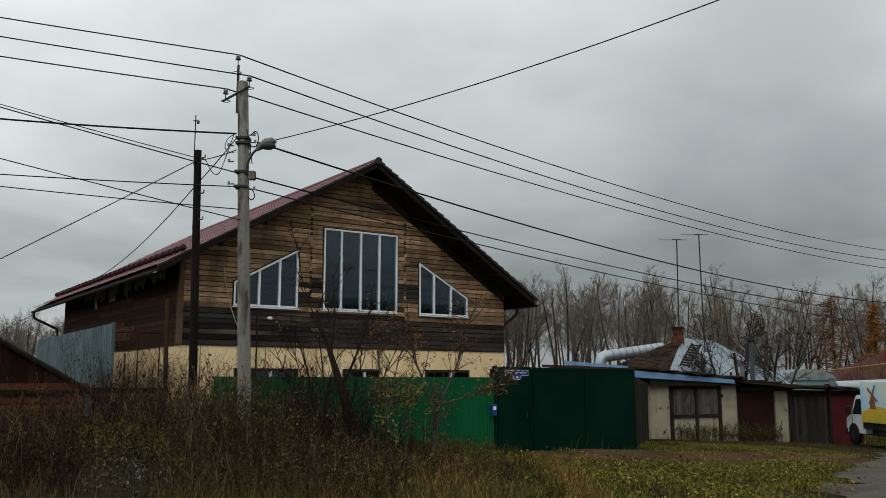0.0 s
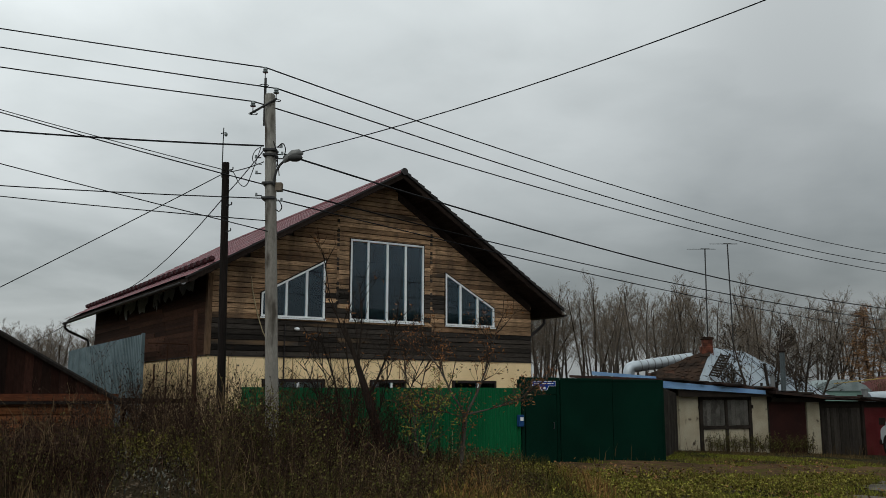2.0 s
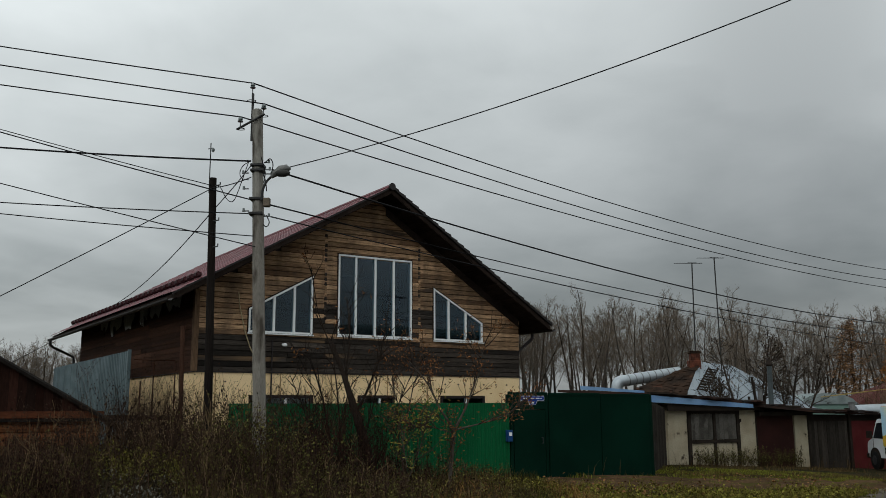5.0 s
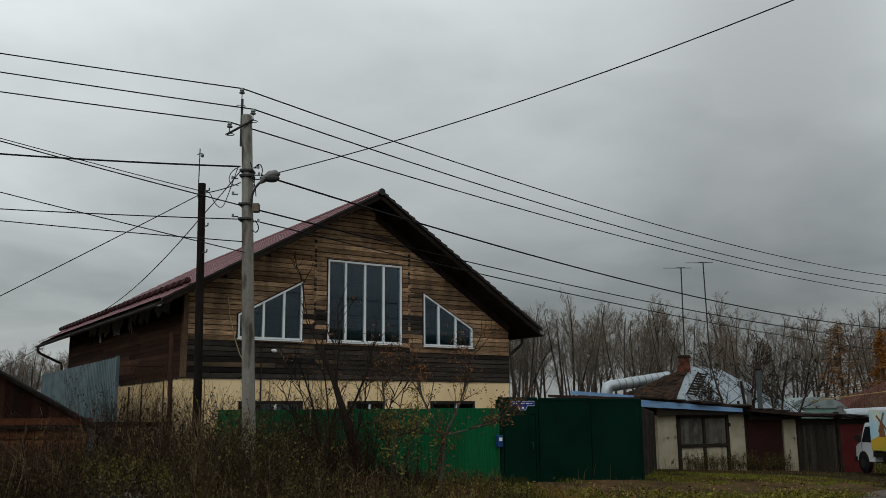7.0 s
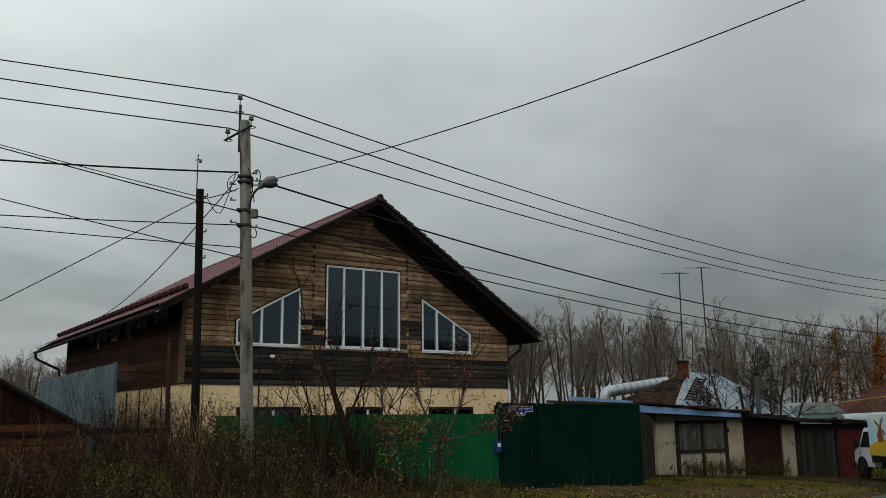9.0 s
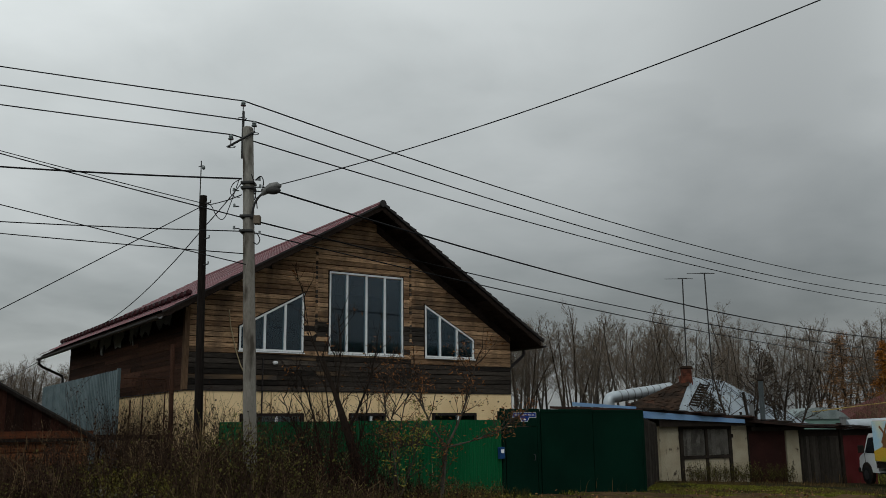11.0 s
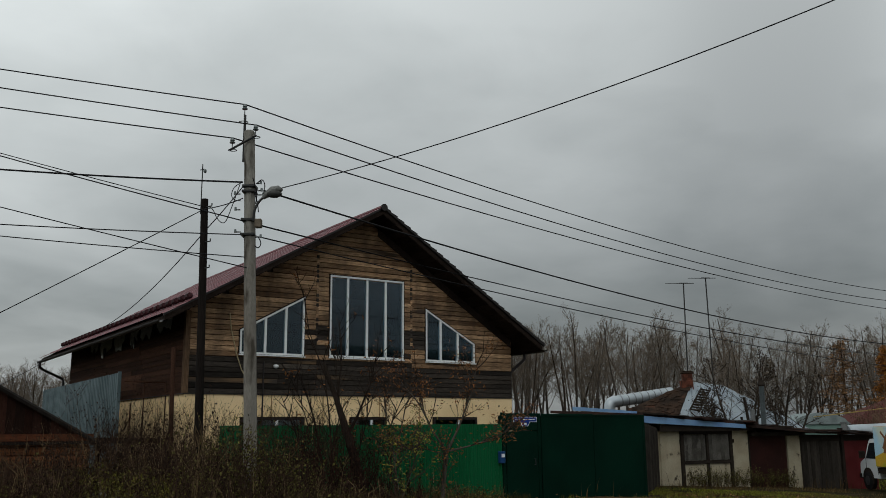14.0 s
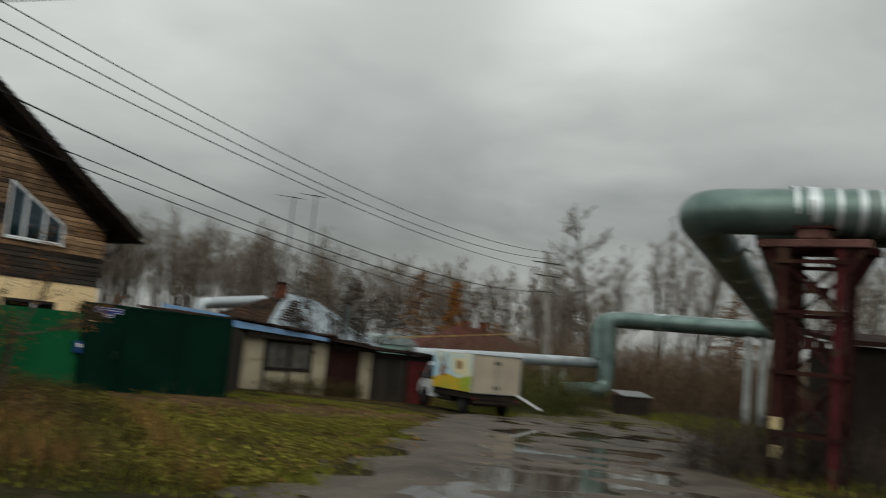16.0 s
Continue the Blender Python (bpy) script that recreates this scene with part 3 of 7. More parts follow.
for sign in (-1, 1):
    K, OUT = slope(sign), LEFT_EAVE if sign < 0 else 5.6
    roof = part("roof", tile_slope(sign), None, house, "dark red metal tile roof slope")
    slab = Geo()
    slab.prism([(sign * s, FRONT + 0.01, z) for s, z in ((0, RIDGE + 0.03), (OUT - 0.05, RIDGE + 0.03 - K * (OUT - 0.05)), (OUT - 0.05, RIDGE + 0.15 - K * (OUT - 0.05)), (0, RIDGE + 0.15))], (0, BACK - FRONT - 0.02, 0))
    part("roof_deck", slab, M_SOFFIT, house)
    for k in range(28 if sign > 0 else 29):  # soffit boards under the deck, along the ridge
        s0, s1 = k * 0.198 + 0.012, (k + 1) * 0.198 - 0.01
        part("soffit_board", Geo().prism([(sign * s0, FRONT + 0.02, RIDGE + 0.03 - K * s0), (sign * s1, FRONT + 0.02, RIDGE + 0.03 - K * s1),
                                          (sign * s1, FRONT + 0.02, RIDGE + 0.004 - K * s1), (sign * s0, FRONT + 0.02, RIDGE + 0.004 - K * s0)], (0, -FRONT - 0.03 if k * 0.198 < 4.9 else BACK - FRONT - 0.1, 0)), M_SOFFIT, house)
    # barge board on the gable edge
    part("barge_board", Geo().prism([(sign * s, FRONT - 0.03, z) for s, z in ((0, RIDGE + 0.15), (OUT, RIDGE + 0.15 - K * OUT), (OUT, RIDGE + 0.2 - K * OUT), (0, RIDGE + 0.21))], (0, 0.03, 0)), M_GUTTER, house)
    for k in range(26 if sign > 0 else 0):  # ends of the tile rows along the right gable edge
        s0, s1 = OUT * k / 26, OUT * (k + 1) / 26
        part("edge_tile", Geo().prism([(sign * a, FRONT - 0.055, RIDGE + b - K * a) for a, b in ((s0, 0.16), (s1, 0.16), (s1, 0.262), (s0, 0.222))], (0, 0.06, 0)), M_GUTTER, house)
    # gutter
    gt = Geo()
    zz, sx = RIDGE - K * OUT + 0.06, OUT + 0.06
    prof = [(0.07 * math.cos(math.pi + math.pi * i / 6), 0.07 * math.sin(math.pi + math.pi * i / 6)) for i in range(7)]
    prof += [(0.06 * math.cos(2 * math.pi - math.pi * i / 6), 0.06 * math.sin(2 * math.pi - math.pi * i / 6)) for i in range(7)]
    gt.prism([(sign * sx + a, FRONT - 0.02, zz + b) for a, b in prof], (0, BACK - FRONT, 0))
    part("gutter", gt, M_GUTTER, house)
    for v in ([0.15] if sign > 0 else [BACK - 0.3]):
        pipe = Geo().tube([(sign * sx, v, zz - 0.05), (sign * sx, v, zz - 0.2), (sign * (OUT - 0.05), v, zz - 0.3), (sign * 5.1, v, zz - 0.62), (sign * 5.07, v, zz - 0.75), (sign * 5.07, v, 0.1)], 0.05, 8)
        part("downpipe", pipe, M_GUTTER, house, smooth=True)
part("ridge_cap", Geo().tube([(0, FRONT - 0.02, RIDGE + 0.2), (0, BACK, RIDGE + 0.2)], 0.075, 8), M_ROOF, house)
part("ridge_end", Geo().tube([(0, FRONT - 0.075, RIDGE + 0.19), (0, FRONT - 0.02, RIDGE + 0.19)], 0.10, 10), M_GUTTER, house, "dark end cap of the ridge")
# snow guards along the left eave
M_GUARD = mat("dark_red_guard", (0.03, 0.008, 0.010), 0.5, 0.2, 2, 25, 0.1)
for k in range(29):
    v = -0.6 + k * 0.5
    zg = RIDGE + 0.27 - LEFT_PITCH * 5.2
    gd = Geo().tube([(-5.2, v - 0.17, zg), (-5.2, v - 0.1, zg + 0.05), (-5.2, v + 0.1, zg + 0.05), (-5.2, v + 0.17, zg)], [0.035, 0.078, 0.078, 0.035], 7)
    gd.tube([(-5.2, v - 0.25, zg + 0.01), (-5.2, v + 0.25, zg + 0.01)], 0.022, 6)
    part("snow_guard", gd, M_GUARD, house)
# torn wind film below the left eave
rng = random.Random(11)
M_FILM = mat("torn_film", (0.55, 0.57, 0.56), 0.7, 0.15, 3, 20, 0.3)
for v0, v1, dz in ((1.0, 2.3, 0.34), (2.7, 3.7, 0.46), (3.9, 4.8, 0.56), (5.4, 6.6, 0.50), (6.9, 8.2, 0.6), (8.6, 9.6, 0.4)):
    n = 7
    top = [(-5.06 - 0.02 * (i % 2), v0 + (v1 - v0) * i / n, 4.84) for i in range(n + 1)]
    bot = [(-5.07 - 0.07 * rng.random(), v0 + (v1 - v0) * i / n + rng.uniform(-0.05, 0.05), 4.84 - dz * rng.uniform(0.35, 1.0)) for i in range(n + 1)]
    g = Geo().add(top + bot + [(p[0] + 0.006, p[1], p[2]) for p in top + bot],
                  [(i, i + 1, n + 2 + i, n + 1 + i) for i in range(n)] + [(2 * n + 2 + i, 3 * n + 3 + i, 3 * n + 4 + i, 2 * n + 3 + i) for i in range(n)])
    part("torn_film", g, M_FILM, house, "torn pale wind film hanging below the eave")
# yellow service cable and small lamp on the front
part("service_cable", Geo().tube([(-3.95, -0.03, 4.9), (-3.9, -0.04, 4.5), (-3.75, -0.05, 3.9), (-3.6, -0.05, 3.5), (-3.35, -0.05, 3.1), (-3.3, -0.05, 2.9)], 0.015, 5), mat("cable_beige", (0.4, 0.33, 0.2), 0.6), house)
part("wall_pipe", Geo().tube([(-3.02, -0.06, 1.2), (-3.02, -0.06, 3.72)], 0.022, 6), M_GUTTER, house, "thin dark pipe on the front wall")
part("wall_lamp", Geo().tube([(-2.72, -0.03, 3.62), (-2.72, -0.12, 3.62)], 0.03, 8).ball((-2.72, -0.16, 3.6), 0.07, 0.06, 0.05), M_WHITE, house)

# ---- fence and gate before the house ----
OFF = -2.5
fence = thing("metal_fence", HOUSE, "bright green profiled sheet fence about two metres high", "fence")


def profiled(s0, s1, y, z0, z1, pitch=0.115, depth=0.018, thick=0.004):
    """A sheet with upright trapezoid ribs."""
    n = max(1, round((s1 - s0) / pitch))
    p = (s1 - s0) / n
    line = []
    for i in range(n):
        a = s0 + i * p
        line += [(a, 0), (a + 0.30 * p, 0), (a + 0.45 * p, depth), (a + 0.85 * p, depth), (a + p, 0)]
    pts = []
    for q in line:
        if not pts or abs(q[0] - pts[-1][0]) > 1e-6 or abs(q[1] - pts[-1][1]) > 1e-6:
            pts.append(q)
    k = len(pts)
    v = [(s, y - d, z0) for s, d in pts] + [(s, y - d, z1) for s, d in pts] + [(s, y - d + thick, z0) for s, d in pts] + [(s, y - d + thick, z1) for s, d in pts]
    f = [(i, i + 1, k + i + 1, k + i) for i in range(k - 1)] + [(2 * k + i, 3 * k + i, 3 * k + i + 1, 2 * k + i + 1) for i in range(k - 1)]
    f += [(k + i, k + i + 1, 3 * k + i + 1, 3 * k + i) for i in range(k - 1)]
    return Geo().add(v, f)


rng = random.Random(3)
s = -5.0
while s < 2.5:
    e = min(s + 1.1, 2.66)
    if 2.66 - e < 0.3:
        e = 2.66
    part("sheet", profiled(s, e - 0.004, OFF + rng.uniform(-0.004, 0.004), 0.1 + rng.uniform(-0.03, 0.03), 2.115 + rng.uniform(-0.006, 0.006)), M_GREEN, fence)
    s = e
for zz in (0.5, 1.75):
    part("rail", Geo().box(-5.0, 2.66, OFF + 0.01, OFF + 0.05, zz, zz + 0.04), M_GATE, fence)
for s in (-4.9, -2.4, 0.1, 2.6):
    part("post", Geo().box(s - 0.03, s + 0.03, OFF + 0.05, OFF + 0.11, -0.4, 2.08), M_GATE, fence)
gate = thing("metal_gate", HOUSE, "dark green sheet metal gate with a wicket door", "gate")
part("post", Geo().box(2.68, 2.78, OFF - 0.02, OFF + 0.1, -0.4, 2.42, 0.01), M_GATE, gate)
part("wicket_door", Geo().box(2.80, 3.86, OFF - 0.025, OFF + 0.015, 0.08, 1.93, 0.006), M_GATE, gate)
part("header_panel", Geo().box(2.80, 3.86, OFF - 0.03, OFF + 0.015, 1.945, 2.40, 0.006), M_GATE, gate)
# unseen strips, added behind the slits to keep light from showing through
for s in (2.79, 3.87, 3.99, 5.91, 7.87):
    part("slit_backing", Geo().box(s - 0.16, s + 0.16, OFF + 0.102, OFF + 0.12, 0.0, 2.34), M_GATE, gate)
part("post", Geo().box(3.88, 3.98, OFF - 0.02, OFF + 0.1, -0.4, 2.40, 0.01), M_GATE, gate)
part("leaf", Geo().box(4.0, 5.9, OFF - 0.03, OFF + 0.01, 0.06, 2.39, 0.006), M_GATE, gate)
part("leaf", Geo().box(5.92, 7.86, OFF - 0.03, OFF + 0.01, 0.03, 2.36, 0.006), M_GATE, gate)
for a, b in ((4.0, 5.9), (5.92, 7.86)):
    part("top_bar", Geo().box(a, b, OFF - 0.045, OFF - 0.03, 2.31, 2.37, 0.004), M_GATE, gate)
part("post", Geo().box(7.88, 7.98, OFF - 0.02, OFF + 0.1, -0.4, 2.36, 0.01), M_GATE, gate)
part("handle", Geo().tube([(3.72, OFF - 0.03, 1.05), (3.72, OFF - 0.09, 1.05), (3.72, OFF - 0.09, 1.2), (3.72, OFF - 0.03, 1.2)], 0.012, 6), M_STEEL, gate)
# house sign: blue plate with white border, bars in place of writing
sign = thing("house_sign", HOUSE, "blue enamel house sign with white border, fixed to the gate", "sign")
sy = OFF - 0.03


def plate(pts, y, th=0.006):
    return Geo().prism([(a, y, b) for a, b in pts], (0, -th, 0))


part("plate", plate([(3.028, 2.168), (3.268, 2.168), (3.328, 2.058), (3.532, 2.058), (3.592, 2.168), (3.832, 2.168), (3.832, 2.302), (3.028, 2.302)], sy), M_PAINT_WHITE, sign)
part("field", plate([(3.04, 2.18), (3.28, 2.18), (3.34, 2.07), (3.52, 2.07), (3.58, 2.18), (3.82, 2.18), (3.82, 2.29), (3.04, 2.29)], sy - 0.0065, 0.004), M_SIGN, sign)
for a, b in ((3.10, 3.17), (3.20, 3.32), (3.34, 3.5), (3.52, 3.66), (3.68, 3.75)):
    part("writing_bar", plate([(a, 2.228), (b, 2.228), (b, 2.248), (a, 2.248)], sy - 0.011, 0.002), M_PAINT_WHITE, sign)
part("number_bar", plate([(3.385, 2.10), (3.475, 2.10), (3.475, 2.15), (3.385, 2.15)], sy - 0.011, 0.002), M_PAINT_WHITE, sign)
box = thing("mailbox", HOUSE, "small blue letter box hung on the green fence", "mailbox")
part("body", Geo().box(2.50, 2.66, OFF - 0.14, OFF - 0.03, 1.12, 1.42, 0.01), M_BLUEBOX, box)
part("label_plate", Geo().box(2.53, 2.63, OFF - 0.146, OFF - 0.141, 1.27, 1.36), M_PAINT_WHITE, box)


# ---- power poles, street lamp and wires ----
def eased(points, rounds=3):
    """The line with its corners cut, as a slack cable hangs."""
    pts = [Vector(p) for p in points]
    for _ in range(rounds):
        out = [pts[0]]
        for a, b in zip(pts, pts[1:]):
            out += [a.lerp(b, 0.25), a.lerp(b, 0.75)]
        pts = out + [pts[-1]]
    return pts


def square_pole(base, top, w0, w1, material, name, label):
    """A tapered, chamfered pole as one thing; returns it and its shaft's ends."""
    t = thing(name, None, label, "pole")
    b, e = Vector(base), Vector(top)
    g = Geo()
    rings = []
    for p, w in ((b, w0), (e - Vector((0, 0, 0.02)), w1), (e, w1 * 0.85)):
        c = w * 0.35
        rings.append([(p.x + x, p.y + y, p.z) for x, y in ((-c, -w), (c, -w), (w, -c), (w, c), (c, w), (-c, w), (-w, c), (-w, -c))])
    v = [q for r in rings for q in r]
    f = [tuple(reversed(range(8))), tuple(range(16, 24))]
    f += [(k * 8 + i, k * 8 + (i + 1) % 8, k * 8 + 8 + (i + 1) % 8, k * 8 + 8 + i) for k in range(2) for i in range(8)]
    part("shaft", g.add(v, f), material, t)
    return t


power_pole = square_pole((-3.46, 16, -0.2), (-3.745, 16, 7.56), 0.120, 0.092, M_CONCRETE, "power_pole", "grey concrete power pole among the weeds")


def insulator(parent, x, y, z):
    part("pin", Geo().tube([(x, y, z - 0.22), (x, y, z - 0.06)], 0.009, 6), M_STEEL, parent)
    part("insulator", Geo().tube([(x, y, z - 0.10), (x, y, z - 0.085), (x, y, z - 0.06), (x, y, z - 0.05), (x, y, z - 0.02), (x, y, z)], [0.05, 0.055, 0.03, 0.045, 0.035, 0.015], 10), M_CERAMIC, parent, smooth=True)


part("top_pin", Geo().box(-3.86, -3.82, 15.98, 16.02, 6.95, 7.88), M_STEEL, power_pole)
insulator(power_pole, -3.85, 16, 8.09)
part("crossarm", Geo().tube([(-4.08, 15.87, 7.14), (-3.58, 15.87, 7.43)], 0.022, 6), M_STEEL, power_pole)
insulator(power_pole, -4.03, 15.87, 7.38)
insulator(power_pole, -3.60, 15.87, 7.63)
for x, z in ((-4.03, 7.15), (-3.60, 7.40), (-3.84, 7.70)):  # rings below the insulators
    n = 14
    part("guard_ring", Geo().tube([(x + 0.08 * math.cos(6.2832 * k / n), 15.9 + 0.06 * math.sin(6.2832 * k / n), z) for k in range(n + 1)], 0.008, 5), M_STEEL, power_pole)
for z, r in ((6.46, 0.125), (6.36, 0.125), (5.82, 0.125), (5.54, 0.128)):
    part("clamp", Geo().box(-3.70 - r, -3.70 + r, 16 - r, 16 + r, z - 0.025, z + 0.025, 0.01), M_STEEL, power_pole)
for x0, x1, z in ((-3.84, -3.93, 6.0), (-3.82, -3.92, 5.58), (-3.57, -3.46, 6.36), (-3.57, -3.48, 6.50), (-3.55, -3.45, 5.48), (-3.85, -3.95, 6.30), (-3.58, -3.42, 6.28)):
    part("hook", Geo().tube([(x0, 15.9, z), (x1, 15.9, z), (x1, 15.9, z + 0.04)], 0.012, 6), M_STEEL, power_pole)
    part("spool", Geo().tube([(x1, 15.9, z - 0.01), (x1, 15.9, z + 0.05)], [0.025, 0.02], 8), M_CERAMIC, power_pole)
part("junction_box", Geo().box(-3.56, -3.44, 15.85, 15.98, 5.66, 5.82, 0.01), mat("faded_box", (0.16, 0.13, 0.10), 0.8, 0.2, 5, 40, 0.2), power_pole, "faded brown junction box")
for pts in (((-3.55, 15.9, 6.5), (-3.44, 15.85, 6.58), (-3.38, 15.85, 6.45), (-3.42, 15.9, 6.34)), ((-3.5, 15.9, 5.5), (-3.42, 15.88, 5.36), (-3.48, 15.88, 5.26), (-3.55, 15.9, 5.32)),
            ((-3.6, 15.88, 6.35), (-3.52, 15.86, 6.15), (-3.5, 15.88, 5.95)), ((-3.62, 15.86, 6.6), (-3.52, 15.84, 6.3), (-3.55, 15.86, 6.1))):
    part("cable_loop", Geo().tube(eased(pts), 0.010, 5), M_CABLE, power_pole)
lamp = thing("street_lamp", None, "grey street lamp head on a bent arm, fixed to the pole", "lamp")
part("arm", Geo().tube(eased([(-3.60, 15.9, 5.78), (-3.57, 15.88, 6.02), (-3.47, 15.86, 6.18), (-3.33, 15.84, 6.27)]), 0.022, 8), M_STEEL, lamp, smooth=True)
hd = Geo()
hd.tube([(-3.42, 15.85, 6.20), (-3.36, 15.85, 6.26), (-3.24, 15.85, 6.34), (-3.13, 15.85, 6.37), (-3.06, 15.85, 6.36)], [0.03, 0.06, 0.09, 0.075, 0.02], 12)
M_LAMPSHELL = mat("lamp_shell", (0.13, 0.13, 0.125), 0.45, 0.2, 6, 40, 0.05, metal=0.2, spec=0.3)
part("head", hd, M_LAMPSHELL, lamp, "weathered grey lamp housing", smooth=True)
part("diffuser", Geo().ball((-3.21, 15.83, 6.275), 0.15, 0.09, 0.075), M_LAMPGLASS, lamp, "domed lamp glass", smooth=True)

wood_pole = thing("wooden_pole", None, "dark tarred wooden pole with a thin rod on top", "pole")
part("shaft", Geo().tube([(-4.70, 17, 0.0), (-4.76, 17, 3.3), (-4.82, 17, 6.50)], [0.085, 0.078, 0.07], 10), M_TARWOOD, wood_pole, smooth=True)
part("rod", Geo().tube([(-4.89, 17, 6.2), (-4.89, 17, 7.22)], 0.011, 5).tube([(-4.94, 17, 7.1), (-4.84, 17, 7.12)], 0.01, 5), M_STEEL, wood_pole)
part("insulator", Geo().ball((-4.84, 17, 7.08), 0.035, 0.035, 0.045), M_CERAMIC, wood_pole)
for z in (6.33, 5.62, 5.1):
    part("hook", Geo().tube([(-4.76, 16.95, z), (-4.66, 16.95, z + 0.02), (-4.66, 16.95, z + 0.07)], 0.014, 6), M_STEEL, wood_pole)

far_pole = square_pole((31.9, 51, -0.9), (31.3, 51, 9.2), 0.24, 0.15, M_CONCRETE, "power_pole", "distant concrete power pole with crossarms")
for z, w in ((8.45, 1.1), (7.6, 0.9), (6.5, 0.7)):
    part("crossarm", Geo().box(31.3 - w, 31.3 + w, 50.84, 50.90, z - 0.04, z + 0.04), M_STEEL, far_pole)
part("brace", Geo().tube([(33.2, 51.5, -0.9), (31.4, 51, 5.6)], 0.13, 8), M_CONCRETE, far_pole)

WIRES = [  # both ends, sag, radius
    ((-3.85, 16, 8.09), (31.4, 50.87, 9.2), 1.13, 0.014), ((-3.60, 15.87, 7.63), (31.9, 50.87, 8.78), 1.20, 0.014), ((-4.03, 15.87, 7.38), (30.9, 50.87, 8.0), 0.82, 0.014),
    ((-3.42, 15.9, 6.36), (30.9, 50.87, 6.5), 1.1, 0.019), ((-3.45, 15.9, 5.69), (31.2, 50.9, 5.6), 0.78, 0.011), ((-3.42, 15.9, 5.47), (31.2, 50.9, 4.8), 0.62, 0.013),
    ((-3.44, 15.9, 5.70), (31.3, 50.9, 5.75), 0.84, 0.008),
    ((-3.85, 16, 8.09), (-11.64, 16.05, 9.41), 0.02, 0.013), ((-3.60, 15.87, 7.63), (-11.72, 16.05, 9.05), 0.02, 0.013), ((-4.03, 15.87, 7.38), (-11.44, 16.05, 8.57), 0.02, 0.013),
    ((-3.81, 15.9, 6.53), (-11.40, 16.05, 7.16), 0.06, 0.018),
    ((-3.78, 15.9, 5.79), (-11.46, 16.05, 8.03), 0.03, 0.012), ((-4.80, 16.93, 6.33), (-11.9, 16.3, 8.26), 0.04, 0.009),
    ((-3.68, 15.9, 4.91), (-11.43, 16.05, 6.96), 0.02, 0.010), ((-3.77, 15.9, 5.53), (-11.29, 16.05, 6.03), 0.04, 0.011), ((-3.72, 15.9, 5.11), (-11.28, 16.05, 5.92), 0.03, 0.010),
    ((-4.80, 16.92, 6.28), (-11.4, 16.7, 2.79), 0.03, 0.010), ((-4.80, 16.92, 6.28), (-3.80, 15.9, 6.22), 0.03, 0.010),
    ((-3.81, 15.9, 6.44), (-4.80, 17.12, 5.91), 0.02, 0.010), ((-4.80, 17.12, 5.91), (-11.96, 29.6, 5.27), 0.30, 0.011),
    ((-14.78, 32.1, 4.42), (-11.39, 20.0, 2.44), 0.05, 0.012),
    ((-3.44, 15.88, 6.30), (-3.09, 15.85, 6.39), 0.01, 0.010), ((-3.09, 15.85, 6.39), (8.09, 10.08, 8.56), 0.32, 0.010),
]
for a, b, sag, r in WIRES:
    n = 28
    pts = [Vector(a).lerp(Vector(b), k / n) - Vector((0, 0, 4 * sag * (k / n) * (1 - k / n))) for k in range(n + 1)]
    tagged(part("overhead_wire", Geo().tube(pts, r, 5), M_CABLE, None), "black overhead wire strung from pole to pole", "wire", "overhead wires")
for pts in (((-4.66, 16.6, 6.24), (-4.50, 16.4, 6.18), (-4.36, 16.3, 5.90), (-4.22, 16.3, 5.82), (-4.10, 16.2, 6.05), (-3.86, 15.9, 6.50)),
            ((-3.84, 15.9, 6.52), (-4.02, 16.1, 6.50), (-4.10, 16.2, 6.38), (-4.03, 16.1, 6.24), (-3.84, 15.9, 6.17))):
    tagged(part("slack_cable", Geo().tube(eased(pts), 0.008, 5), M_CABLE), "slack black cable looped between the two poles", "cable", "slack cables")

tagged(part("gas_pipe", Geo().tube([(23.2, 58.0, 2.55), (27.0, 56.0, 3.05), (31.0, 54.0, 3.6)], 0.035, 6), mat("faded_yellow_paint", (0.36, 0.27, 0.10), 0.7, 0.2)), "thin faded yellow gas pipe raised above the yards", "pipe")

# ---- the shed and the grey fence beside the house ----
M_SHEDBOARD = mat("shed_board", (0.023, 0.0095, 0.0065), 0.85, 0.35, 1.2, 25, 0.5, tint=(0.011, 0.006, 0.0045), rand=0.45, stretch=(1, 1, 0.25))
M_LOG = mat("shed_log", (0.19, 0.072, 0.03), 0.8, 0.3, 1.4, 25, 0.5, tint=(0.075, 0.03, 0.015), rand=0.3, stretch=(0.25, 1, 1))
M_FELT = mat("roof_felt", (0.035, 0.032, 0.030), 0.9, 0.3, 1.5, 30, 0.4)
shed = thing("wooden_shed", Matrix.Translation((-7.82, 19.0, 0.0)) @ pose(0, 0, 0, 0, 0, 25), "low red-brown wooden shed, log wall under a boarded gable", "shed")


def shed_roof(x):
    return 2.0 - 0.585 * x if x > -3 else 3.755 + 0.585 * (x + 3)


